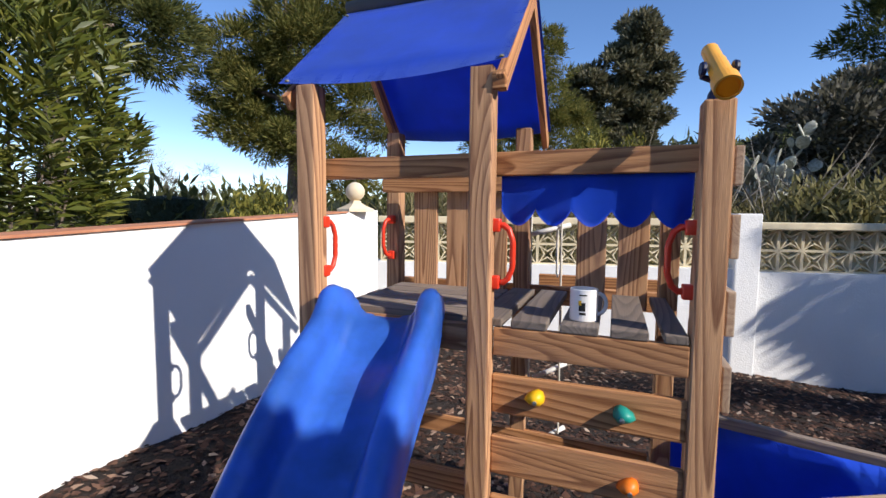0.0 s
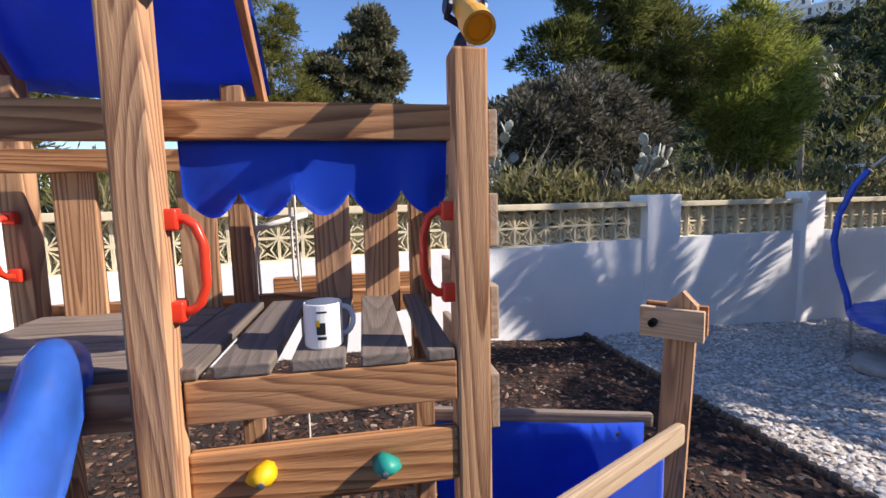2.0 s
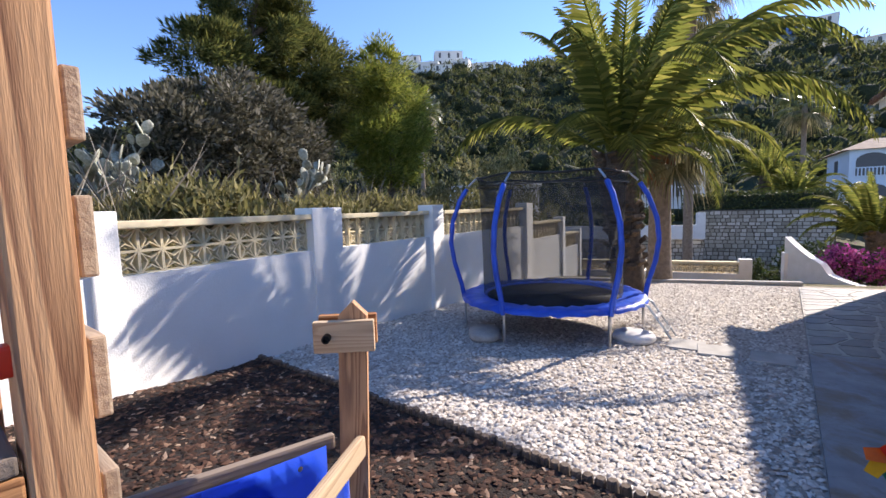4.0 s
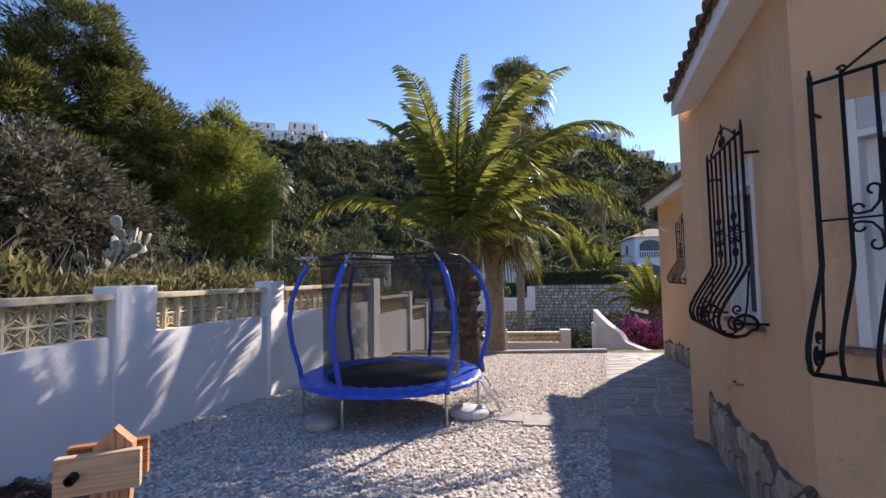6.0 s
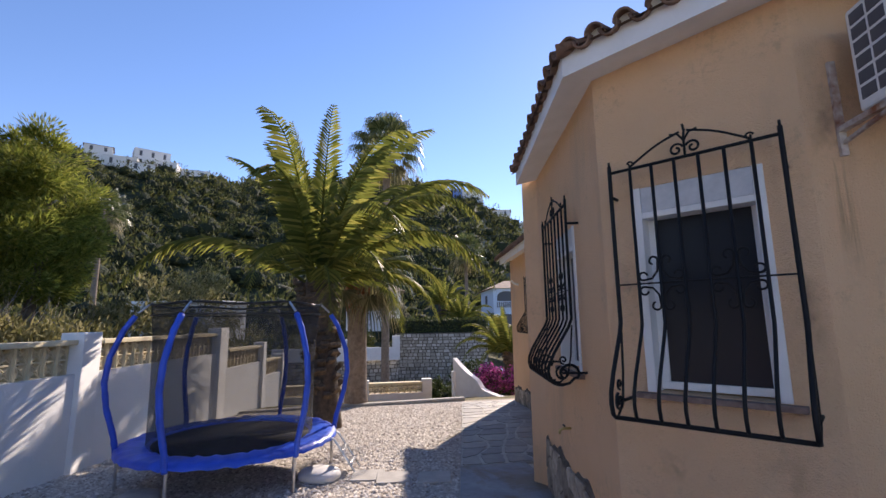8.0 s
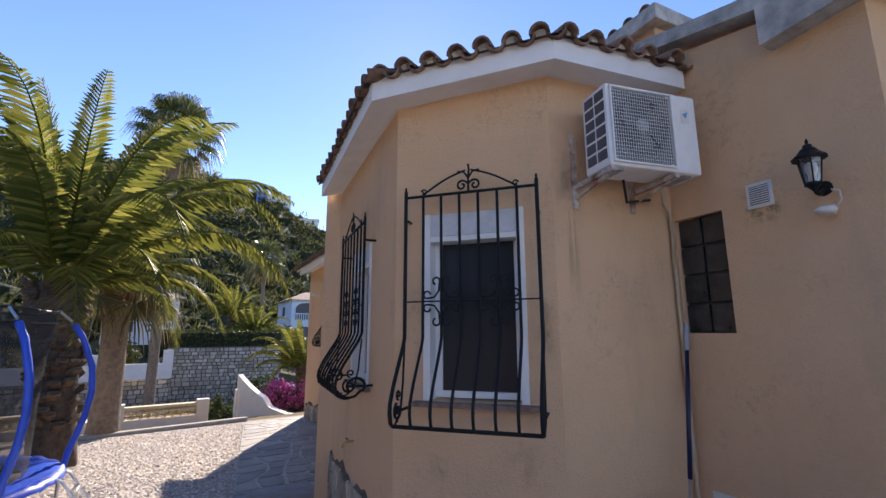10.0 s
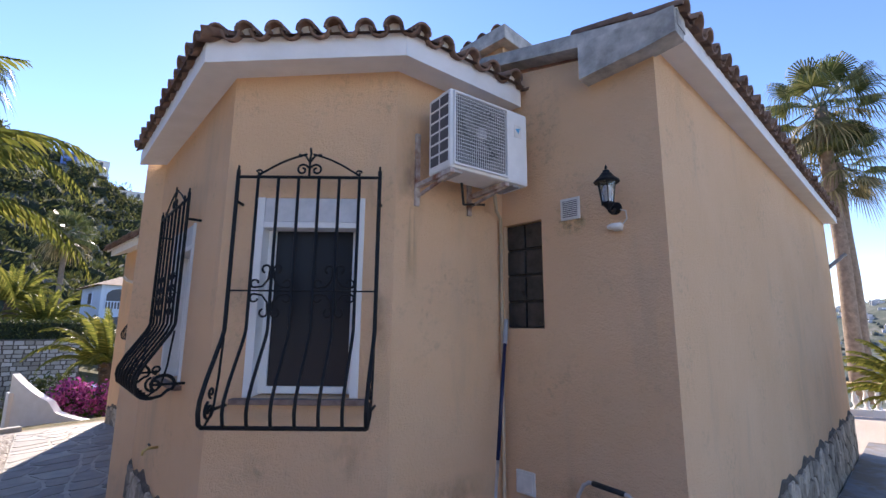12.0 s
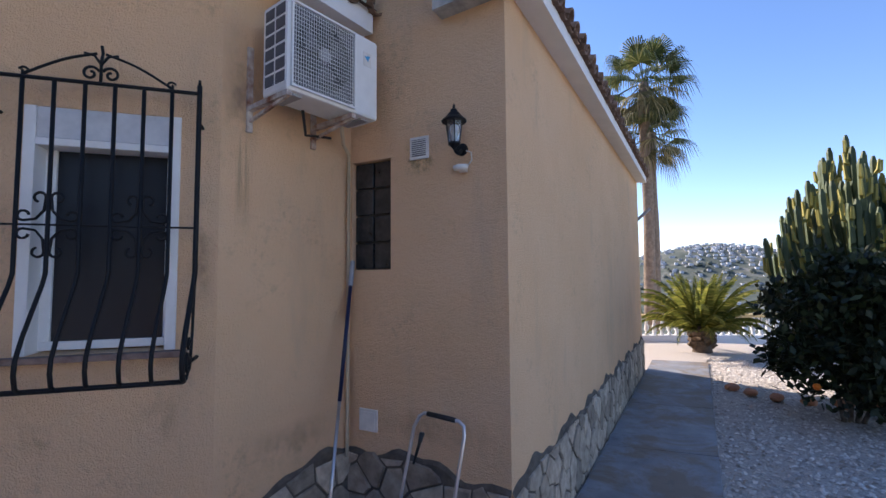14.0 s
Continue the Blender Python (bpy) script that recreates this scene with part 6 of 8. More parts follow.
part("cable", tube(bmesh.new(), [(0.03, 0.01, 0.02), (0.06, 0.015, 0.05), (0.055, 0.015, 0.10), (0.02, 0.01, 0.115)], 0.004, 6), WHITE_PLASTIC, sens)
vent = thing("wall_vent", "white louvred wall vent beside the lantern", "vent", F4 @ pose(0.523, 0, 2.623))
part("frame", box(bmesh.new(), (0, 0.0, 0), (0.144, 0.014, 0.153), 0.004), WHITE_PLASTIC, vent)
part("backing", box(bmesh.new(), (0.018, 0.014, 0.02), (0.126, 0.0155, 0.133)), GREY_DARK, vent)
for k in range(8):
    part("slat", box(bmesh.new(), (0.018, 0.015, 0.0), (0.126, 0.022, 0.006), 0.001), WHITE_PLASTIC, vent).location = (0, 0, 0.026 + 0.0135 * k)
cover = thing("access_cover", "small white square plastic cover on the wall", "cover plate", F4 @ pose(0.097, 0, 0.774))
part("plate", box(bmesh.new(), (0, 0, 0), (0.154, 0.012, 0.15), 0.004), WHITE_PLASTIC, cover)
part("inner_plate", box(bmesh.new(), (0.018, 0.012, 0.018), (0.136, 0.016, 0.132), 0.003), WHITE_PLASTIC, cover)
tap = thing("garden_tap", "brass garden tap with a dark handle", "tap", F2 @ pose(1.25, 0, 0.93))
part("spout", tube(bmesh.new(), [(0, 0, 0), (0, 0.07, 0), (0, 0.10, -0.015), (0, 0.105, -0.045)], 0.011, 8), BRASS, tap, smooth=True)
part("tap_handle", box(bmesh.new(), (-0.03, 0.055, 0.02), (0.03, 0.07, 0.032), 0.004), BLACK_PLASTIC, tap)
pole = thing("cleaning_pole", "telescopic aluminium pole leaning in the wall corner", "pole")
P0, P1 = F3 @ Vector((0.945, 0.04, 1.95)), F3 @ Vector((0.46, 0.34, 0.0))
part("grip", tube(bmesh.new(), [P0, P0.lerp(P1, 0.09)], 0.017, 10), GREY_PLASTIC, pole, "grey plastic end grip")
part("sleeve", tube(bmesh.new(), [P0.lerp(P1, 0.09), P0.lerp(P1, 0.47)], 0.0135, 10), NAVY_PLASTIC, pole, "dark blue sleeve", smooth=True)
part("tube", tube(bmesh.new(), [P0.lerp(P1, 0.47), P1], 0.011, 10), GALV, pole, "bare aluminium tube", smooth=True)
cart = thing("hose_cart", "steel hose cart with a dark hose reel", "hose cart", F4)
fr = [(0.735, 0.50, 0.05), (0.747, 0.46, 0.66), (0.775, 0.37, 1.0), (0.80, 0.355, 1.055), (0.83, 0.35, 1.075), (1.045, 0.35, 1.06), (1.075, 0.355, 1.04), (1.085, 0.37, 0.99), (1.065, 0.46, 0.68), (1.06, 0.50, 0.05)]
part("frame", tube(bmesh.new(), fr, 0.010, 8), GALV, cart, "bent chromed tube frame", smooth=True)
part("grip", tube(bmesh.new(), [(0.85, 0.35, 1.075), (1.025, 0.35, 1.062)], 0.014, 10), BLACK_PLASTIC, cart, "black foam grip", smooth=True)
part("lever", tube(bmesh.new(), [(0.775, 0.38, 0.80), (0.80, 0.36, 0.90), (0.815, 0.35, 0.965)], 0.012, 8, taper=[0.6, 0.8, 1.3]), BLACK_PLASTIC, cart, "black crank lever", smooth=True)
part("reel", lathe(bmesh.new(), [(0.19, 0), (0.19, 0.012), (0.10, 0.014), (0.10, 0.24), (0.19, 0.242), (0.19, 0.255)], 24), BLACK_PLASTIC, cart, "dark reel").matrix_basis = pose(0.77, 0.50, 0.42, 0, 90)
for k in range(5):
    part("hose", tube(bmesh.new(), [(0.80 + 0.04 * k, 0.50 + 0.125 * math.cos(a), 0.42 + 0.125 * math.sin(a)) for a in [2 * math.pi * q / 20 for q in range(20)]], 0.018, 8, closed=True), GREY_PLASTIC, cart, "grey hose turn", smooth=True)
fl = thing("wing_wall_light", "small white wall light on the far wing", "wall lamp", F6 @ pose(6.2, 0, 2.85))
part("body", tube(bmesh.new(), [(0, 0, 0), (0.0, 0.12, 0.04), (0, 0.2, 0.12)], 0.03, 8), WHITE_PLASTIC, fl)
sp = thing("rain_spout", "grey spout on the house corner under the eave", "spout", F5 @ pose(L_5 - 0.05, 0, 2.9))
part("arm", tube(bmesh.new(), [(0, -0.02, 0), (0.05, 0.22, 0.22)], 0.03, 8), GREY_PLASTIC, sp)

# ---- trampoline ----
TX, TY, TR = 7.02, 1.93, 1.27
TZ = ground_z(TX)
tramp = thing("trampoline", "round blue trampoline with black safety net and bowed poles", "trampoline", pose(TX, TY, TZ))
part("ring", tube(bmesh.new(), [((TR - 0.02) * math.cos(a), (TR - 0.02) * math.sin(a), 0.46) for a in [2 * math.pi * k / 48 for k in range(48)]], 0.022, 8, closed=True), GALV, tramp, "galvanised steel ring", smooth=True)
bm = bmesh.new()
rows_ = []
for i in range(97):
    a = 2 * math.pi * i / 96
    row = []
    for r, z in ((0.93, 0.475), (0.98, 0.50), (1.1, 0.512), (1.22, 0.505), (1.29, 0.485), (1.305, 0.44)):
        w = 0.010 * math.sin(a * 31 + r * 9) + 0.006 * math.sin(a * 53)
        row.append(bm.verts.new((r * math.cos(a), r * math.sin(a), z + w * (r > 0.95))))
    rows_.append(row)
for a, b in zip(rows_, rows_[1:]):
    for k in range(5):
        bm.faces.new((a[k], a[k + 1], b[k + 1], b[k]))
bmesh.ops.remove_doubles(bm, verts=bm.verts[:], dist=1e-5)
bmesh.ops.recalc_face_normals(bm, faces=bm.faces[:])
part("edge_pad", bm, BLUE_PAD, tramp, "creased blue vinyl edge pad", smooth=True)
part("mat", lathe(bmesh.new(), [(0.0, 0.468), (0.55, 0.466), (0.96, 0.476)], 48), BLACK_MAT, tramp, "black woven jumping mat", smooth=True)
part("mat_mark", box(bmesh.new(), (-0.25, -0.09, 0.470), (0.25, 0.09, 0.472)), GREY_DARK, tramp, "worn grey mark on the mat")
A0 = math.atan2(0.94 - TY, 6.0 - TX)
ANG = [A0 - k * math.pi / 3 for k in range(6)]
for k, a in enumerate(ANG):
    c, s = math.cos(a), math.sin(a)
    prof = [(TR + 0.02, 0.42), (TR + 0.055, 0.62), (TR + 0.155, 0.95), (TR + 0.20, 1.25), (TR + 0.17, 1.55), (TR + 0.05, 1.88), (TR - 0.08, 2.08)]
    dens = []
    for (r0, z0), (r1, z1) in zip(prof, prof[1:]):
        for q in range(6):
            t = q / 6
            dens.append((r0 + (r1 - r0) * t, z0 + (z1 - z0) * t))
    sl = part("pole_sleeve", tube(bmesh.new(), [(r * c, r * s, z) for r, z in dens], 0.034, 10, taper=[1 + 0.06 * math.sin(i * 1.7 + k) for i in range(len(dens))]), BLUE_PAD, tramp, "blue foam pole sleeve", smooth=True)
    part("pole_tip", tube(bmesh.new(), [((TR - 0.08) * c, (TR - 0.08) * s, 2.08), ((TR - 0.20) * c, (TR - 0.20) * s, 2.19)], 0.014, 8), GALV, tramp, "bare steel pole tip")
    part("leg", tube(bmesh.new(), [(TR * c, TR * s, 0.46), (TR * c, TR * s, -0.02 - 0.05 * (TR * c))], 0.02, 8), GALV, tramp, "galvanised leg")
part("net_hoop", tube(bmesh.new(), [((TR - 0.22) * math.cos(a), (TR - 0.22) * math.sin(a), 2.18 + 0.015 * math.cos(6 * (a - A0))) for a in [2 * math.pi * k / 60 for k in range(60)]], 0.016, 6, closed=True), BLACK_PLASTIC, tramp, "black net hoop", smooth=True)
bm = bmesh.new()
rows_ = []
for j in range(15):
    t = j / 14
    row = []
    for i in range(96):
        a = 2 * math.pi * i / 96
        pinch = 0.07 * math.sin(math.pi * t) * (1 - 0.5 * math.cos(6 * (a - A0)))
        r = 1.04 - pinch * 0.9 + 0.006 * math.sin(a * 17 + t * 5) - 0.06 * (1 - t) ** 2
        row.append(bm.verts.new((r * math.cos(a), r * math.sin(a), 0.48 + t * 1.70)))
    rows_.append(row)
for a, b in zip(rows_, rows_[1:]):
    for i in range(96):
        bm.faces.new((a[i], a[(i + 1) % 96], b[(i + 1) % 96], b[i]))
part("safety_net", bm, NET, tramp, "fine black safety net", smooth=True)
part("net_band", tube(bmesh.new(), [((TR - 0.225) * math.cos(a), (TR - 0.225) * math.sin(a), 2.05) for a in [2 * math.pi * k / 60 for k in range(60)]], 0.012, 4, closed=True), BLACK_PLASTIC, tramp, "black net hem")
# step ladder and sandbags
lad = thing("trampoline_ladder", "small steel ladder hooked on the trampoline", "ladder", pose(TX, TY, TZ, 0, 0, math.degrees(math.atan2(-0.95, -0.12))))
for y in (-0.17, 0.17):
    part("rail", tube(bmesh.new(), [(TR, y, 0.47), (TR + 0.06, y, 0.44), (TR + 0.36, y, 0.0)], 0.014, 8), GALV, lad)
for t in (0.33, 0.7):
    part("rung", box(bmesh.new(), (TR + 0.06 + 0.30 * t - 0.04, -0.17, 0.44 * (1 - t) - 0.01), (TR + 0.06 + 0.30 * t + 0.03, 0.17, 0.44 * (1 - t) + 0.012), 0.004), GALV, lad)


def sack(x, y, rz, sx, sy, mat, label):
    bm = bmesh.new()
    bmesh.ops.create_icosphere(bm, subdivisions=3, radius=1)
    for v in bm.verts:
        n = noise.noise(v.co * 2.2 + Vector((x, y, 0))) * 0.16
        sq = 1.0 / max(abs(v.co.x) ** 3 + abs(v.co.y) ** 3, 0.35) ** 0.2
        v.co = Vector((v.co.x * sx * sq, v.co.y * sy * sq, max(-0.5, v.co.z) * (0.085 + 0.05 * n)))
        v.co.z += 0.03 * n
    ob = part("sandbag", bm, mat, None, smooth=True)
    ob.matrix_basis = pose(x, y, ground_z(x) + 0.045, 0, 0, rz)
    return tagged(ob, label, "sandbag", "trampoline ballast bags")


sack(5.98, 2.6, 20, 0.32, 0.22, SACK, "grey filled sack lying under the trampoline")
sack(6.55, 0.79, 60, 0.26, 0.22, SACK_WHITE, "white plastic sack weighting the trampoline leg")


# ---- plants ----
def leaf_mesh(name, pos, dirs, length, width, mat, parent=None, seed=0, droop=0.0):
    """Many pointed leaves in one mesh: each a bent diamond of two triangles pairs."""
    rng = np.random.RandomState(seed)
    pos, dirs = np.asarray(pos, float), np.asarray(dirs, float)
    n = len(pos)
    dirs = dirs / (np.linalg.norm(dirs, axis=1, keepdims=True) + 1e-9)
    rnd = rng.randn(n, 3)
    side = np.cross(dirs, rnd)
    side /= np.linalg.norm(side, axis=1, keepdims=True) + 1e-9
    L = length * (0.6 + 0.8 * rng.rand(n, 1))
    W = width * (0.7 + 0.6 * rng.rand(n, 1))
    mid = pos + dirs * L * 0.45
    tip = pos + dirs * L - np.array([0, 0, 1]) * droop * L
    v = np.stack((pos, mid + side * W, tip, mid - side * W), 1).reshape(-1, 3)
    f = (np.array([(0, 1, 2), (0, 2, 3)])[None] + (np.arange(n) * 4)[:, None, None]).reshape(-1, 3).astype(np.int32)
    me = bpy.data.meshes.new(name)
    me.vertices.add(len(v))
    me.vertices.foreach_set("co", v.ravel())
    me.loops.add(f.size)
    me.loops.foreach_set("vertex_index", f.ravel())
    me.polygons.add(len(f))
    me.polygons.foreach_set("loop_start", np.arange(0, f.size, 3))
    me.update(calc_edges=True)
    me.materials.append(mat)
    ob = new(name, me)
    if parent:
        ob.parent = parent
    return ob


def clumps(rng, centre, radii, n, inner=0.55):
    """Centres of leaf clumps spread through the shell of an ellipsoid."""
    d = rng.randn(n, 3)
    d /= np.linalg.norm(d, axis=1, keepdims=True)
    r = inner + (1 - inner) * rng.rand(n, 1) ** 0.6
    return np.array(centre) + d * r * np.array(radii), d


def tree(label, x, y, lobes, mat, trunk_r=0.16, leaf=(0.17, 0.0150), per=270, clump=0.40, n_clumps=30, seed=0, trunk_mat=None, category="pine tree", twig=0.5, group=""):
    """Trunk, limbs to each lobe, and a crown of needle or leaf tufts with gaps. lobes: (dx, dy, z, rx, ry, rz)."""
    rng = np.random.RandomState(seed)
    z0 = land_z(x, y) - 0.1
    t = thing("tree", label, category, pose(x, y, z0), group=group)
    top = max(l[2] for l in lobes) - z0
    bend = rng.randn(2) * 0.15
    pts = [(bend[0] * math.sin(3 * k / 10), bend[1] * k / 10, top * 0.9 * k / 10) for k in range(11)]
    part("trunk", tube(bmesh.new(), pts, trunk_r, 9, taper=[1.2 - 0.95 * k / 10 for k in range(11)]), trunk_mat or TRUNK, t, smooth=True)
    P, D = [], []
    for dx, dy, z, rx, ry, rz in lobes:
        c = np.array((dx, dy, z - z0))
        k = int(max(2, min(9, (z - z0 - rz * 0.5) / (top * 0.9) * 10)))
        s = np.array(pts[k])
        mid = (s + c) / 2 + np.array((0, 0, 0.15))
        part("limb", tube(bmesh.new(), [tuple(s), tuple(mid), tuple(c)], trunk_r * 0.45, 6, taper=[1, 0.7, 0.35]), trunk_mat or TRUNK, t, smooth=True)
        cc, dd = clumps(rng, c, (rx, ry, rz), max(6, int(n_clumps * (rx * ry * rz) ** 0.6)))
        for q, dn in zip(cc, dd):
            g = rng.randn(per, 3)
            g /= np.linalg.norm(g, axis=1, keepdims=True)
            g[:, 2] *= 0.7
            rad = clump * (0.5 + 0.8 * rng.rand()) * rng.rand(per, 1) ** 0.5
            P.append(q + g * rad)
            D.append(g + dn * 0.6 + np.array((0, 0, 0.35)) + rng.randn(per, 3) * 0.35)
    crown = leaf_mesh("crown", np.concatenate(P), np.concatenate(D), leaf[0], leaf[1], mat, t, seed)
    return t


# pines and other trees round the garden
tree("tall Aleppo pine with open grey-green crown", -5.5, 12.0, [(-1.1, 0, 5.9, 1.2, 1.2, 0.9), (-0.3, 0, 4.9, 1.5, 1.3, 0.9), (0.6, -0.2, 6.2, 1.4, 1.4, 1.1), (0.8, 0.2, 3.9, 1.4, 1.3, 0.8), (2.0, 0.0, 6.6, 1.3, 1.3, 1.2), (0.4, 0, 7.4, 1.1, 1.1, 0.8), (1.5, 0, 2.9, 1.0, 0.9, 0.7), (-0.9, 0, 4.0, 1.1, 1.0, 0.7), (-1.8, 0, 5.2, 0.9, 0.9, 0.7), (2.4, 0.3, 4.6, 1.1, 1.1, 1.0), (2.0, 0.5, 8.4, 1.2, 1.2, 1.0)], PINE, 0.2, seed=11)
tree("dark Aleppo pine overhanging the white wall", -8.3, 8.0, [(0, 0, 6.2, 1.8, 1.6, 1.1), (1.2, 0.2, 5.3, 1.4, 1.4, 0.9), (-1.2, 0, 7.0, 1.6, 1.5, 1.2), (1.0, -0.5, 7.3, 1.3, 1.3, 0.9)], PINE_DARK, 0.22, seed=12)
tree("rounded light green pine behind the tower", 1.7, 17.0, [(0, 0, 5.8, 1.5, 1.4, 1.6), (-1.2, 0, 4.6, 1.3, 1.2, 1.2), (0.9, 0, 4.5, 1.3, 1.2, 1.3), (-0.2, 0, 7.6, 1.0, 1.0, 1.2)], PINE, 0.2, seed=13)
tree("tall grey-green eucalyptus with drooping clumps", 5.9, 20.0, [(0.1, 0, 9.2, 0.8, 0.8, 0.9), (-0.7, 0, 7.8, 0.9, 0.9, 0.9), (0.7, 0, 7.5, 0.8, 0.8, 0.9), (-1.9, 0, 7.0, 0.8, 0.8, 0.8), (-0.9, 0, 6.2, 1.0, 1.0, 0.8), (0.4, 0, 5.8, 0.9, 0.9, 0.9), (-0.3, 0, 4.6, 1.2, 1.2, 0.8)], EUCALYPT, 0.2, leaf=(0.24, 0.045), seed=14, category="eucalyptus tree")
tree("broad dark pine above the scrub bank", 9.9, 10.6, [(0.2, -0.2, 7.7, 1.2, 1.1, 1.0), (0, 0, 6.6, 1.5, 1.4, 1.1), (-1.2, 0.3, 5.6, 1.3, 1.2, 1.0), (1.3, -0.2, 7.4, 1.1, 1.1, 0.8), (1.4, -0.4, 6.0, 1.3, 1.2, 1.0), (2.5, -0.2, 6.6, 1.1, 1.1, 0.9), (2.7, -0.5, 5.2, 1.2, 1.2, 0.9), (0, -0.3, 4.3, 1.7, 1.4, 0.9), (-1.7, 0.3, 4.3, 1.0, 0.9, 0.7), (1.7, 0.0, 4.2, 1.0, 0.9, 0.8)], PINE_DARK, 0.22, seed=15)
tree("bushy green pine beside the broad pine", 13.0, 8.3, [(-0.3, 0, 6.0, 0.8, 0.8, 0.8), (0.4, 0, 5.0, 1.15, 1.0, 1.0), (1.2, 0, 4.4, 0.8, 0.8, 0.7), (-0.6, 0, 4.2, 0.8, 0.8, 0.7), (0.7, 0, 3.7, 1.0, 0.9, 0.7), (-0.2, 0, 3.1, 1.0, 0.9, 0.6)], PINE_LIGHT, 0.13, seed=16)
tree("grey bare-stemmed shrub thicket on the bank", 7.3, 8.6, [(0, 0, 3.6, 1.6, 1.2, 1.0), (-1.3, 0, 3.0, 1.2, 1.0, 0.9), (1.5, 0.2, 3.2, 1.3, 1.1, 1.0), (0.4, -0.3, 2.7, 1.8, 1.0, 0.6)], THICKET, 0.06, leaf=(0.13, 0.028), per=150, n_clumps=40, seed=17, category="shrub")
tree("thin leafless grey tree beyond the wall", -13.9, 17.5, [(0, 0, 3.2, 0.6, 0.6, 1.1), (0.3, 0, 2.4, 0.8, 0.8, 0.8)], GREY_TWIG, 0.05, leaf=(0.22, 0.006), per=90, n_clumps=22, seed=18, category="tree")
tree("thin leafless dark tree beyond the wall", -11.7, 17.5, [(0, 0, 2.9, 0.5, 0.5, 0.9), (-0.3, 0, 2.2, 0.6, 0.6, 0.6)], THICKET, 0.05, leaf=(0.25, 0.006), per=70, n_clumps=18, seed=19, category="tree")
for i, (x, y, r, h, mt, lab) in enumerate(((-4.9, 9.5, 0.9, 1.15, SHRUB_YELLOW, "yellow-green flowering shrub behind the wall"), (-1.2, 9.5, 1.0, 0.5, SHRUB_YELLOW, "yellow-green flowering shrub behind the wall"), (3.2, 13.0, 1.6, 1.0, SHRUB_YELLOW, "yellow-green broom bush on the bank"), (5.2, 13.0, 1.4, 0.8, LEAF_DARK, "dark green bush on the bank"), (0.6, 12.0, 1.5, 0.8, LEAF_DARK, "dark green bush on the bank"), (-6.5, 12.5, 1.6, 0.9, LEAF_DARK, "dark hedge beyond the side wall"), (13.0, 5.8, 1.5, 1.7, SHRUB_DRY, "tall dry yellowish shrub beside the palm"), (14.7, 5.4, 1.6, 2.2, SHRUB_DRY, "tall dry yellowish shrub beside the palm"), (16.2, 5.6, 1.5, 2.7, SHRUB_DRY, "tall dry yellowish shrub beside the palm"), (17.8, 5.0, 1.5, 3.0, SHRUB_DRY, "tall dry yellowish shrub beside the palm"), (7.0, 6.0, 0.9, 0.3, SHRUB_DRY, "low dry shrub above the wall"), (9.5, 6.2, 1.0, 0.3, SHRUB_DRY, "low dry shrub above the wall"), (4.8, 6.4, 0.8, 0.25, SHRUB_DRY, "low dry shrub above the wall"), (11.2, 6.3, 1.0, 0.35, SHRUB_DRY, "low dry shrub above the wall"))):
    rng = np.random.RandomState(40 + i)
    z = land_z(x, y)
    b = thing("bush", lab, "bush", pose(x, y, z))
    cc, dd = clumps(rng, (0, 0, h * 0.6), (r, r * 0.8, h), 34, 0.3)
    cc[:, 2] = np.abs(cc[:, 2])
    P = np.concatenate([q + rng.randn(110, 3) * 0.16 for q in cc])
    P[:, 2] = np.abs(P[:, 2])
    D = rng.randn(len(P), 3) * 0.6 + np.array((0, 0, 0.9))
    leaf_mesh("foliage", P, D, 0.16, 0.022, mt, b, 40 + i)
    part("stem", tube(bmesh.new(), [(0, 0, -0.2), (0.05, 0, h * 0.7)], 0.03, 6, taper=[1, 0.4]), TRUNK, b)

# oleander over the side wall
rng = np.random.RandomState(77)
ol = thing("oleander", "large oleander bush with long leathery green leaves", "bush", pose(-2.75, 2.45, 0.4))
for k in range(14):
    a, l = rng.rand() * 6.28, 0.4 + 0.5 * rng.rand()
    part("stem", tube(bmesh.new(), [(0.05 * math.cos(a), 0.05 * math.sin(a), -0.1), (l * 0.3 * math.cos(a), l * 0.3 * math.sin(a), 1.0), (l * 0.5 * math.cos(a), l * 0.5 * math.sin(a), 1.6 + 0.4 * rng.rand())], 0.014, 6, taper=[1, 0.8, 0.4]), TRUNK, ol)
P, D = [], []
for k in range(760):
    d = rng.randn(3)
    d /= np.linalg.norm(d)
    c = np.array((0, 0.0, 1.85)) + d * np.array((0.68, 0.80, 0.98)) * (0.55 + 0.45 * rng.rand())
    if c[2] < 0.75:
        continue
    for q in range(13):
        a = rng.rand() * 6.28
        out = d * 0.5 + np.array((math.cos(a), math.sin(a), 0.45 + 0.6 * rng.rand()))
        P.append(c + np.array((0, 0, 0.04)) * q * 0.3)
        D.append(out)
leaf_mesh("foliage", P, D, 0.135, 0.0115, OLEANDER, ol, 3, droop=0.12)

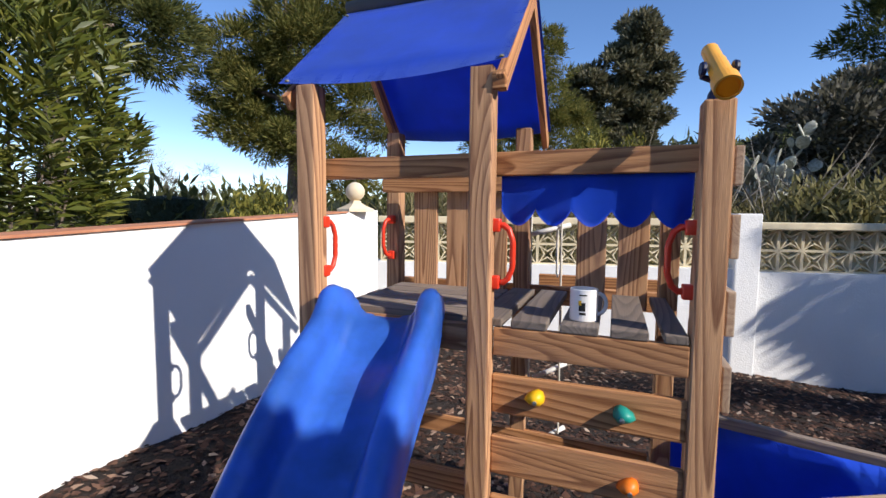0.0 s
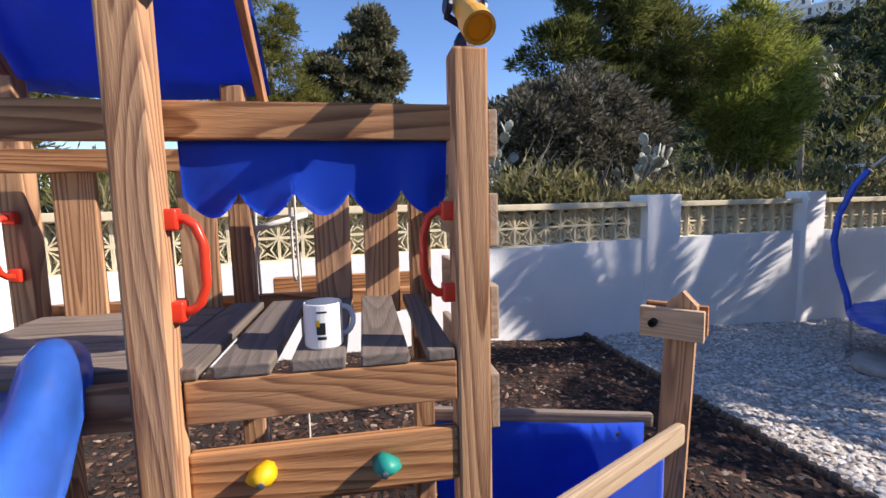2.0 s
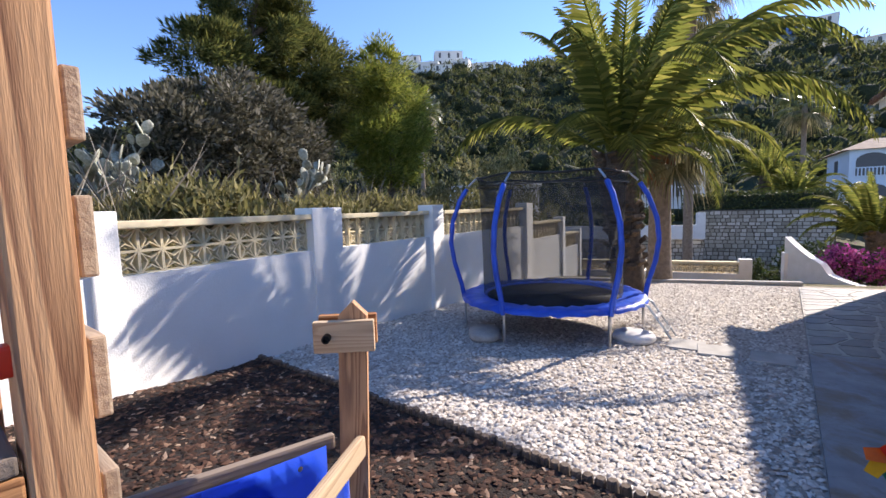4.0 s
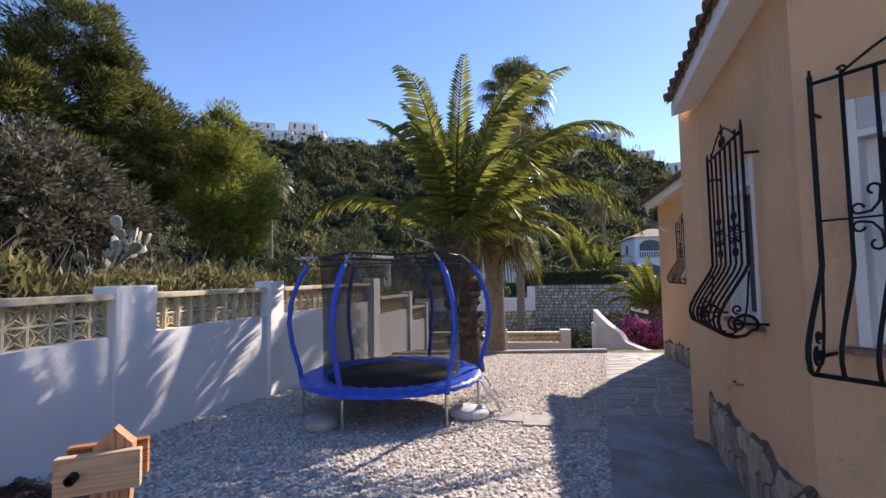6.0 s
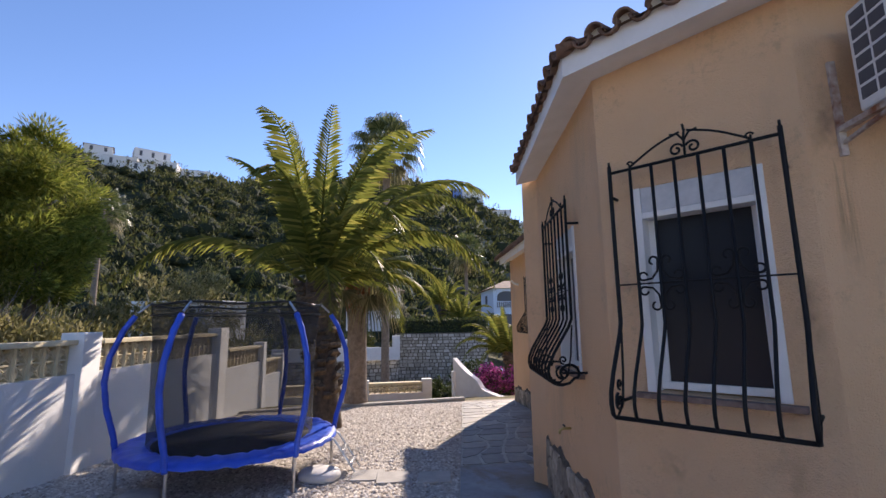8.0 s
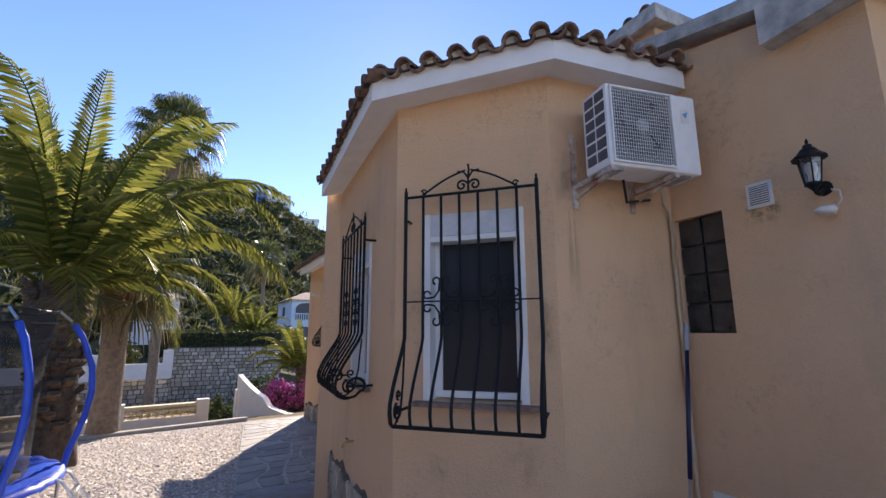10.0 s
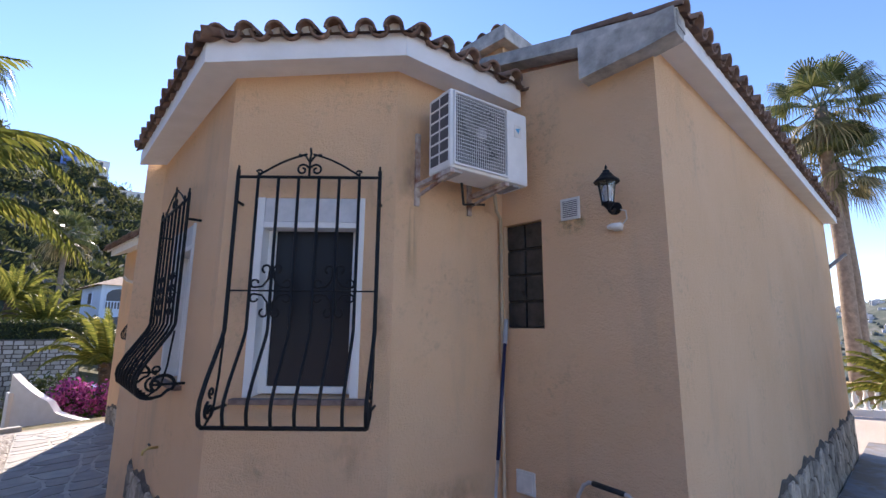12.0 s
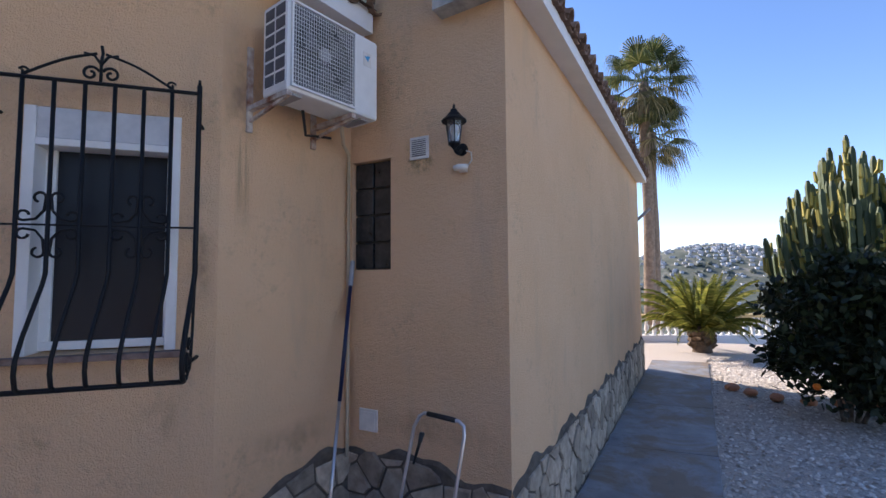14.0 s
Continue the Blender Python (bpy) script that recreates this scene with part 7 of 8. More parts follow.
# prickly pear clumps
def prickly_pear(x, y, n, h, seed, label):
    r = random.Random(seed)
    z = land_z(x, y)
    t = thing("prickly_pear", label, "cactus", pose(x, y, z))
    pads = [(Vector((r.uniform(-0.5, 0.5), r.uniform(-0.2, 0.2), 0)), Vector((0, 0, 1)))]
    me = None
    for k in range(n):
        base, d = r.choice(pads)
        nd = (d + Vector((r.uniform(-1, 1), r.uniform(-0.5, 0.5), r.uniform(-0.2, 0.8)))).normalized()
        ln = r.uniform(0.17, 0.29)
        if me is None:
            bm = bmesh.new()
            bmesh.ops.create_icosphere(bm, subdivisions=2, radius=0.5)
            for v in bm.verts:
                v.co = Vector((v.co.x * (0.7 + 0.25 * v.co.z), v.co.y * 0.12, v.co.z + 0.5))
            ob = part("pad", bm, CACTUS, t, smooth=True)
            me = ob.data
        else:
            ob = new("pad", me)
            ob.parent = t
        ob.matrix_basis = Matrix.Translation(base) @ nd.to_track_quat("Z", "Y").to_matrix().to_4x4() @ Matrix.Rotation(r.uniform(-1.2, 1.2), 4, "Z") @ Matrix.Diagonal((ln, ln, ln, 1))
        tip = base + nd * ln * 0.92
        if tip.z < h:
            pads.append((tip, nd))


prickly_pear(4.6, 8.0, 150, 2.3, 5, "dusty grey prickly pear cactus on the bank")
prickly_pear(6.9, 6.9, 70, 1.3, 6, "pale sunlit prickly pear leaning over scrub")
prickly_pear(12.0, 6.3, 8, 0.8, 7, "small green prickly pear by the wall")

# dry grass and twigs on the bank behind the wall
rng = np.random.RandomState(9)
n = 26000
x = -1.4 + 19.4 * rng.rand(n)
y = 4.95 + 5.5 * rng.rand(n) ** 1.4
P = np.stack((x, y, [land_z(a, b) - 0.03 for a, b in zip(x, y)]), 1)
D = np.stack((rng.randn(n) * 0.45, rng.randn(n) * 0.45, np.ones(n)), 1)
tagged(leaf_mesh("dry_grass", P, D, 0.40, 0.009, DRY_GRASS, None, 21, 0.12), "tall dry yellowish grass on the bank", "grass", kind="stuff")
n = 1000
x = 2 + 13 * rng.rand(n)
y = 6.2 + 4.0 * rng.rand(n)
P = np.stack((x, y, [land_z(a, b) for a, b in zip(x, y)]), 1)
D = np.stack((rng.randn(n) * 0.5, rng.randn(n) * 0.4, np.ones(n)), 1)
tagged(leaf_mesh("bare_twigs", P, D, 1.1, 0.007, GREY_TWIG, None, 22, 0.05), "bare grey brushwood twigs on the bank", "twigs", kind="stuff")


def date_palm(x, y, trunk_h, n_fronds, length, seed, label, lean=(0, 0), frond_mat=None, trunk_r=0.33, flop=1.0, z_off=0.0, thin=False, boots=60):
    r = random.Random(seed)
    z0 = land_z(x, y) + z_off
    t = thing("date_palm", label, "palm tree", pose(x, y, z0))
    pts = [(lean[0] * k / 8, lean[1] * k / 8, -0.1 + (trunk_h + 0.1) * k / 8) for k in range(9)]
    part("trunk", tube(bmesh.new(), pts, trunk_r, 14, taper=[1.05, 1, 0.95, 0.92, 0.95, 1.05, 1.2, 1.35, 1.1]), PALM_TRUNK, t, smooth=True)
    top = Vector(pts[-1])
    boot = None
    for k in range(int(trunk_h * boots)):
        h = trunk_h * (0.1 + 0.9 * r.random() ** 0.6)
        a = k * 2.399
        rr = trunk_r * (1.0 if h < trunk_h * 0.7 else 1.0 + 0.25 * (h / trunk_h - 0.7) / 0.3)
        if boot is None:
            boot = part("leaf_base", box(bmesh.new(), (-0.03, -0.09, -0.03), (0.13, 0.09, 0.055), 0.02), PALM_BOOT, t)
            ob = boot
        else:
            ob = new("leaf_base", boot.data)
            ob.parent = t
        f = h / trunk_h
        ob.matrix_basis = pose(lean[0] * f + (rr - 0.02) * math.cos(a), lean[1] * f + (rr - 0.02) * math.sin(a), h, 0, -38, math.degrees(a))
    for k in range(n_fronds):
        a = k * 2.399 + r.uniform(-0.2, 0.2)
        u = (k + 0.5) / n_fronds
        el = radians(86 - 66 * u ** 0.9)
        if thin and u > 0.28 and (math.cos(a - 0.6) > 0.6 or (math.sin(a) > 0.2 and k % 3)):
            continue                            # fronds left out so that sun reaches the wall
        L = length * (0.82 + 0.3 * math.sin(math.pi * min(1, u * 1.1))) * r.uniform(0.88, 1.05) * (1.1 if thin and math.sin(a) < -0.2 else 1.0)
        d0 = Vector((math.cos(a) * math.cos(el), math.sin(a) * math.cos(el), math.sin(el)))
        p, d = top + Vector((0.12 * math.cos(a), 0.12 * math.sin(a), -0.1)), d0
        spine = [p.copy()]
        for q in range(14):
            d = (d + Vector((0, 0, -1)) * (0.02 + 0.30 * (q / 14) ** 1.4) * flop * (0.55 + 0.7 * math.cos(el))).normalized()
            p = p + d * L / 14
            spine.append(p.copy())
        bm = bmesh.new()
        tube(bm, spine, 0.022, 5, taper=[1.6 - 1.45 * i / 14 for i in range(15)])
        side0 = Vector((-math.sin(a), math.cos(a), 0))
        for i in range(52):
            s = 0.14 + 0.86 * i / 52
            j = min(13, int(s * 14))
            f = s * 14 - j
            c = spine[j].lerp(spine[j + 1], f)
            dd = (spine[j + 1] - spine[j]).normalized()
            up = side0.cross(dd).normalized()
            ll = L * 0.118 * (math.sin(math.pi * min(1, 0.12 + s * 0.88)) ** 0.6 + 0.12)
            for sg in (1, -1):
                out = (side0 * sg * 0.78 + dd * (0.55 + 0.35 * s) + up * (0.22 + 0.3 * r.random())).normalized()
                tip = c + out * ll * r.uniform(0.85, 1.1) + Vector((0, 0, -0.20 * ll))
                w = dd * (0.0155 * L / 3.4)
                v = [bm.verts.new(q) for q in (c - w, c + w, c + out * ll * 0.55 + w * 0.9, tip)]
                bm.faces.new(v)
        part("frond", bm, frond_mat or PALM_LEAF, t)
    return t


def fan_palm(x, y, trunk_h, n_leaves, size, seed, label, trunk_r=0.22, trunk_mat=None, z_off=0.0, spread=1.0):
    r = random.Random(seed)
    z0 = land_z(x, y) + z_off
    t = thing("fan_palm", label, "palm tree", pose(x, y, z0))
    part("trunk", tube(bmesh.new(), [(0.02 * math.sin(k), 0, -0.2 + (trunk_h + 0.2) * k / 10) for k in range(11)], trunk_r, 12, taper=[1.25, 1.1, 1, 0.97, 0.94, 0.92, 0.9, 0.9, 0.92, 1.0, 0.85]), trunk_mat or PALM_TRUNK2, t, smooth=True)
    top = Vector((0, 0, trunk_h))
    for k in range(n_leaves):
        a = k * 2.399 + r.uniform(-0.3, 0.3)
        u = (k + 0.5) / n_leaves
        el = radians(82 - 136 * u)
        d = Vector((math.cos(a) * math.cos(el), math.sin(a) * math.cos(el), math.sin(el)))
        hub = top + d * size * 0.72 * spread - Vector((0, 0, 0.12 * size * u))
        bm = bmesh.new()
        tube(bm, [top, top.lerp(hub, 0.5) + Vector((0, 0, 0.04 * size)), hub], 0.014 * size, 4)
        side = Vector((-math.sin(a), math.cos(a), 0))
        up = side.cross(d).normalized()
        nb = 30
        for i in range(nb):
            b = radians(-115 + 230 * i / (nb - 1))
            o = (d * math.cos(b) + side * math.sin(b)).normalized()
            ll = size * (0.58 + 0.24 * math.cos(b)) * r.uniform(0.88, 1.1)
            o2 = (o + up * 0.16).normalized()
            w = o.cross(up).normalized() * size * 0.019
            m0 = hub + o2 * ll * 0.32
            m1 = hub + o2 * ll * 0.62 + Vector((0, 0, -0.05 * ll))
            tip = m1 + (o * 0.22 + Vector((0, 0, -0.36 - 0.2 * r.random()))) * ll
            q = [bm.verts.new(c) for c in (hub, m0 - w, m1 - w * 0.8, tip, m1 + w * 0.8, m0 + w)]
            bm.faces.new((q[0], q[1], q[5]))
            bm.faces.new((q[1], q[2], q[4], q[5]))
            bm.faces.new((q[2], q[3], q[4]))
        part("fan_leaf", bm, PALM_FAN_OLD if u > 0.72 else PALM_FAN, t)
    return t


date_palm(10.35, 1.0, 2.95, 40, 4.0, 3, "large green date palm with arching feather fronds", (0.0, 0.25), thin=True, flop=1.12)
fan_palm(13.7, 0.42, 3.9, 34, 1.35, 4, "fan palm with silvery drooping leaves and thick trunk", 0.30)
skirt = thing("leaf_skirt", "reddish-brown old leaf bases round the palm trunk", "palm bark", pose(13.7, 0.42, land_z(13.7, 0.42)))
rb = random.Random(12)
first_boot = None
for k in range(70):
    h, a = 2.5 + 1.2 * rb.random(), k * 2.399
    if first_boot is None:
        first_boot = part("leaf_base", prism(bmesh.new(), [(-0.06, 0), (0.06, 0), (0.035, 0.34), (-0.035, 0.34)], Matrix(((1, 0, 0, 0), (0, 0, 1, -0.01), (0, 1, 0, 0), (0, 0, 0, 1))), 0.02), RED_BARK, skirt)
        ob = first_boot
    else:
        ob = new("leaf_base", first_boot.data)
        ob.parent = skirt
    ob.matrix_basis = pose(0.29 * math.cos(a), 0.29 * math.sin(a), h, 0, 0, math.degrees(a) - 90) @ pose(0, 0, 0, -12 + rb.uniform(-6, 6), rb.uniform(-14, 14))
fan_palm(27.5, -1.1, 15.7, 34, 1.9, 5, "tall slim fan palm behind the date palm", 0.24)
fan_palm(44.3, 23.2, 12.3 - land_z(44.3, 23.2), 26, 1.9, 6, "distant slim fan palm on the slope", 0.25)
fan_palm(-1.40, -17.6, 8.55, 30, 1.4, 8, "tall fan palm beyond the house corner", 0.2, z_off=1.0)
fan_palm(-1.62, -18.2, 7.1, 26, 1.25, 9, "tall fan palm beyond the house corner", 0.2, z_off=1.0)

# ---- wooded hills ----
def blob_mesh():
    bm = bmesh.new()
    bmesh.ops.create_icosphere(bm, subdivisions=1, radius=0.72)
    v = np.array([q.co[:] for q in bm.verts])
    f = np.array([[w.index for w in q.verts] for q in bm.faces])
    bm.free()
    return v, f


def woods(name, pts, sizes, mat, seed, label, category="woods", leaf_mat=None, k=60):
    """Many far tree crowns in one mesh, each a lumpy uneven clump."""
    leaf_mat = leaf_mat or WOODS_LEAF
    rng = np.random.RandomState(seed)
    bv, bf = blob_mesh()
    n = len(pts)
    dirs = bv[None] + 0.0
    ph = rng.rand(n, 1, 3) * 6.28
    lump = 1 + 0.22 * np.sin(dirs[..., :1] * 5.1 + ph[..., :1]) * np.sin(dirs[..., 1:2] * 4.3 + ph[..., 1:2]) + 0.2 * np.sin(dirs[..., 2:3] * 6 + ph[..., 2:3]) + 0.22 * (rng.rand(n, len(bv), 1) - 0.5)
    sc = np.array(sizes)[:, None, None] * np.stack((1 + 0 * rng.rand(n, 1), 0.8 + 0.5 * rng.rand(n, 1), 0.75 + 0.5 * rng.rand(n, 1)), -1)
    v = (dirs * lump * sc + np.array(pts)[:, None, :]).reshape(-1, 3)
    f = (bf[None] + (np.arange(n) * len(bv))[:, None, None]).reshape(-1, 3).astype(np.int32)
    me = bpy.data.meshes.new(name)
    me.vertices.add(len(v))
    me.vertices.foreach_set("co", v.ravel())
    me.loops.add(f.size)
    me.loops.foreach_set("vertex_index", f.ravel())
    me.polygons.add(len(f))
    me.polygons.foreach_set("loop_start", np.arange(0, f.size, 3))
    me.update(calc_edges=True)
    me.materials.append(mat)
    ob = tagged(new(name, me), label, category, kind="stuff")
    # twigs that break up each crown's outline
    g = rng.randn(n, k, 3)
    g /= np.linalg.norm(g, axis=2, keepdims=True)
    s = np.array(sizes)[:, None, None]
    q = (np.array(pts)[:, None, :] + g * s * np.array((1.0, 1.0, 0.95)) * (0.55 + 0.5 * rng.rand(n, k, 1)) * (0.95 + 0.2 * rng.rand(n, 1, 1))).reshape(-1, 3)
    big = np.repeat(np.array(sizes), k)[:, None]
    tw = leaf_mesh("foliage", q, (g + np.array((0, 0, 0.5)) + 0.5 * rng.randn(n, k, 3)).reshape(-1, 3), 0.34 * big, 0.062 * big, leaf_mat, ob, seed + 1)
    tw["kind"] = "stuff"
    return ob


# ridge villas: distance, bearing, turn, width, depth, height, storeys, roof
VILLAS = ((240, 28.4, 25, 10, 8, 6, 2, "hip"), (226, 26.4, 15, 12, 7, 4, 1, "flat"), (244, 23.8, 30, 14, 10, 8, 2, "flat"), (232, 22.2, 8, 9, 8, 5, 1, "flat"), (240, 19.4, 15, 12, 8, 4, 1, "flat"), (222, 24.6, 28, 9, 7, 4, 1, "hip"), (238, -12.2, -10, 5, 6, 5, 2, "flat"), (240, -14.2, -15, 11, 8, 6, 2, "flat"), (242, -17.8, -20, 10, 8, 4, 1, "hip"), (232, -9.6, -10, 7, 6, 3, 1, "flat"), (236, -20.6, -20, 10, 8, 5, 1, "flat"))
rng = np.random.RandomState(31)
pts, sz = [], []
while len(pts) < 3900:
    a, r = radians(-34 + 104 * rng.rand()), 62 + 230 * rng.rand() ** 0.75
    if any(abs(math.degrees(a) - v[1]) < 1.9 and v[0] - 24 < r < v[0] + 12 for v in VILLAS) and rng.rand() < 0.6:
        continue
    x, y = r * math.cos(a), r * math.sin(a)
    s = (1.3 + 2.4 * rng.rand() ** 2) * (0.75 + r / 400)
    pts.append((x, y, land_z(x, y) + s * 0.45))
    sz.append(s)
woods("hill_woods", pts, sz, WOODS_SHADE, 32, "dark green pine woods covering the hillside", k=95)
pts, sz = [], []
while len(pts) < 260:
    a, r = radians(-20 + 120 * rng.rand()), 24 + 36 * rng.rand()
    x, y = r * math.cos(a), r * math.sin(a)
    if y < 7 and x < 60:
        continue
    s = 0.6 + 1.1 * rng.rand()
    pts.append((x, y, land_z(x, y) + s * 0.3))
    sz.append(s)
for k in range(90):
    a, r = radians(98 + 70 * rng.rand()), 20 + 22 * rng.rand()
    s = 0.9 + 1.2 * rng.rand()
    x, y = r * math.cos(a), r * math.sin(a)
    pts.append((x, y, land_z(x, y) + s * 0.5))
    sz.append(s)
woods("slope_bushes", pts, sz, WOODS_SHADE, 33, "dark bushes scattered over the slope", "bushes", k=150)


def villa(x, y, rz, w, d, h, label, storeys=1, mat=None, roof="flat", z=None, arch=False):
    """A small house: walls, roof, windows with recessed panes."""
    z0 = (land_z(x, y) if z is None else z) - 0.5
    t = thing("villa", label, "house", pose(x, y, z0, 0, 0, rz))
    m = mat or FAR_WHITE
    part("wall", box(bmesh.new(), (-w / 2, -d / 2, 0), (w / 2, d / 2, h + 0.5)), m, t)
    if roof == "flat":
        part("roof", box(bmesh.new(), (-w / 2 - 0.2, -d / 2 - 0.2, h + 0.5), (w / 2 + 0.2, d / 2 + 0.2, h + 0.75)), m, t)
    else:
        bm = bmesh.new()
        v = [bm.verts.new(c) for c in ((-w / 2 - 0.5, -d / 2 - 0.5, h + 0.5), (w / 2 + 0.5, -d / 2 - 0.5, h + 0.5), (w / 2 + 0.5, d / 2 + 0.5, h + 0.5), (-w / 2 - 0.5, d / 2 + 0.5, h + 0.5), (-w / 4, 0, h + 1.7), (w / 4, 0, h + 1.7))]
        for q in ((0, 1, 5, 4), (2, 3, 4, 5), (1, 2, 5), (3, 0, 4), (3, 2, 1, 0)):
            bm.faces.new([v[k] for k in q])
        part("roof", bm, FAR_TILE, t, "brown tiled roof")
    for s in range(storeys):
        zz = 0.5 + s * h / storeys
        n = max(2, int(w / (3 if arch else 4.6)))
        for i in range(n):
            cx = -w / 2 + (i + 0.5) * w / n
            ww, hh = min(0.55, w / n * 0.3), h / storeys * 0.30
            if arch:
                ww, hh = w / n * 0.36, h / storeys * 0.36
            zc = zz + h / storeys * 0.52
            for sy in (-1, 1):
                win = part("window", box(bmesh.new(), (cx - ww - 0.1, sy * d / 2 - 0.06, zc - hh - 0.1), (cx + ww + 0.1, sy * d / 2 + 0.06, zc + hh + 0.1)), m, t)
                if arch:
                    poly = [(cx - ww, zc - hh), (cx + ww, zc - hh)] + [(cx + ww * math.cos(q), zc + hh * 0.3 + hh * 0.7 * math.sin(q)) for q in [math.pi * k / 8 for k in range(9)]]
                    part("pane", prism(bmesh.new(), poly, Matrix(((1, 0, 0, 0), (0, 0, 1, sy * d / 2 + (0.065 if sy > 0 else -0.095)), (0, 1, 0, 0), (0, 0, 0, 1))), 0.03), FAR_DARK, win)
                    if s == storeys - 1:
                        for k in range(9):
                            part("baluster", box(bmesh.new(), (cx - ww + 0.05 + k * ww * 2 / 9, sy * (d / 2 + 0.13) - 0.04, zc - hh), (cx - ww + 0.13 + k * ww * 2 / 9, sy * (d / 2 + 0.13) + 0.04, zc - hh * 0.35)), m, win)
                        part("handrail", box(bmesh.new(), (cx - ww, sy * (d / 2 + 0.13) - 0.06, zc - hh * 0.35), (cx + ww, sy * (d / 2 + 0.13) + 0.06, zc - hh * 0.25)), m, win)
                else:
                    part("pane", box(bmesh.new(), (cx - ww, sy * d / 2 - 0.08, zc - hh), (cx + ww, sy * d / 2 + 0.08, zc + hh)), FAR_DARK, win)
        for sx in (-1, 1):
            win = part("window", box(bmesh.new(), (sx * w / 2 - 0.06, -0.8, zz + h / storeys * 0.3), (sx * w / 2 + 0.06, 0.8, zz + h / storeys * 0.8)), m, t)
            part("pane", box(bmesh.new(), (sx * w / 2 - 0.08, -0.65, zz + h / storeys * 0.35), (sx * w / 2 + 0.08, 0.65, zz + h / storeys * 0.75)), FAR_DARK, win)
    return t


# white villas along the ridge
for r, a, rz, w, d, h, st, ro in VILLAS:
    villa(r * math.cos(radians(a)), r * math.sin(radians(a)), rz + 90, w, d, h, "white villa on the wooded ridge", st, roof=ro, mat=FAR_BLUE if a == -12.2 else None)

# ---- below the terrace: kerb, gate wall, road, neighbours ----
part_k = part("terrace_kerb", box(bmesh.new(), (-0.09, -2.6, -0.3), (0.09, 5.0, 0.07), 0.02), CONCRETE)
part_k.matrix_basis = pose(13.5, -0.1, ground_z(13.5), 0, 0, 6)
tagged(part_k, "low worn beige kerb at the terrace edge", "kerb", kind="structure")
gw = thing("gate_wall", "low white wall with a cream pierced panel by the gate", "wall", kind="structure")
for lo, hi in (((17.15, -2.25, -3.2), (17.4, 4.5, -0.62)), ((17.12, -2.25, -0.62), (17.42, -1.9, -0.15)), ((17.12, 0.0, -0.62), (17.42, 0.45, -0.15)), ((17.12, 4.2, -0.62), (17.42, 4.6, -0.15))):
    part("wall_base" if hi[2] == -0.62 else "pillar", box(bmesh.new(), lo, hi, 0.01), WHITE_PAINT, gw)
for y0, y1 in ((-1.9, 0.0), (0.45, 4.2)):
    n = round((y1 - y0) / 0.2)
    for i in range(n):
        for k in range(2):
            ob = new("pierced_block", block_mesh)
            ob.parent = gw
            ob.matrix_basis = pose(17.27, y0 + (i + 0.5) * (y1 - y0) / n, -0.53 + 0.19 * k, 0, 0, 90) @ Matrix.Diagonal(((y1 - y0) / n / 0.202, 1, 0.95, 1))
    part("coping", box(bmesh.new(), (17.12, y0, -0.33), (17.42, y1, -0.24), 0.01), CREAM, gw)
gate = thing("garden_gate", "black iron gate with upright bars", "gate", pose(17.2, -2.28, -1.75))
part("frame", boxes(((-0.02, -0.72, 0.05), (0.02, 0.0, 0.10)), ((-0.02, -0.72, 0.85), (0.02, 0.0, 0.90)), ((-0.02, -0.72, 0.05), (0.02, -0.69, 0.9)), ((-0.02, -0.03, 0.05), (0.02, 0.0, 0.9))), BLACK_IRON, gate)
for k in range(7):
    part("bar", tube(bmesh.new(), [(0, -0.09 * (k + 1), 0.08), (0, -0.09 * (k + 1), 0.88)], 0.012, 5), BLACK_IRON, gate)
cw_ = thing("curved_wall", "white rendered wall with a sweeping curved top", "wall", kind="structure")
a_, b_ = Vector((16.9, -3.0, 0)), Vector((14.4, -4.75, 0))
dl = (b_ - a_).length
dd_ = (b_ - a_).normalized()
nn_ = Vector((-dd_.y, dd_.x, 0))
MM = Matrix(((dd_.x, 0, nn_.x, a_.x), (dd_.y, 0, nn_.y, a_.y), (0, 1, 0, 0), (0, 0, 0, 1)))
poly = [(0, -3.2), (dl, -3.2), (dl, -0.62)] + [(dl * (1 - t) if t < 1 else 0, -0.62 + 1.02 * t ** 2.6 + (0.18 if t > 0.62 else 0.0)) for t in [k / 14 for k in range(1, 15)]]
part("wall", prism(bmesh.new(), poly, MM, 0.22), WHITE_PAINT, cw_)
part("pillar", box(bmesh.new(), (16.8, -3.12, -3.2), (17.15, -2.98, 0.1), 0.01), WHITE_PAINT, cw_)
rngb = np.random.RandomState(51)
bg = thing("bougainvillea", "rounded bougainvillea bush covered in magenta flowers", "bush", pose(17.2, -4.6, -0.9))
cc, dd2 = clumps(rngb, (0, 0, 0.55), (0.9, 0.95, 0.55), 60, 0.6)
P = np.concatenate([q + rngb.randn(70, 3) * 0.09 for q in cc])
blo = leaf_mesh("blossom", P, rngb.randn(len(P), 3) + np.array((0, 0, 0.6)), 0.09, 0.035, MAGENTA, bg, 5)
blo["kind"] = "stuff"
leaf_mesh("foliage", np.concatenate([q * np.array((0.93, 0.93, 0.9)) + rngb.randn(40, 3) * 0.1 for q in cc]), rngb.randn(40 * 60, 3), 0.10, 0.03, LEAF_DARK, bg, 6)
rd = tagged(raw("road", [(19, -12, -2.9), (32, -12, -2.9), (32, 16, -2.75), (19, 16, -2.75)], [(0, 1, 2, 3)], ASPHALT), "grey asphalt road below the garden", "road", kind="structure")


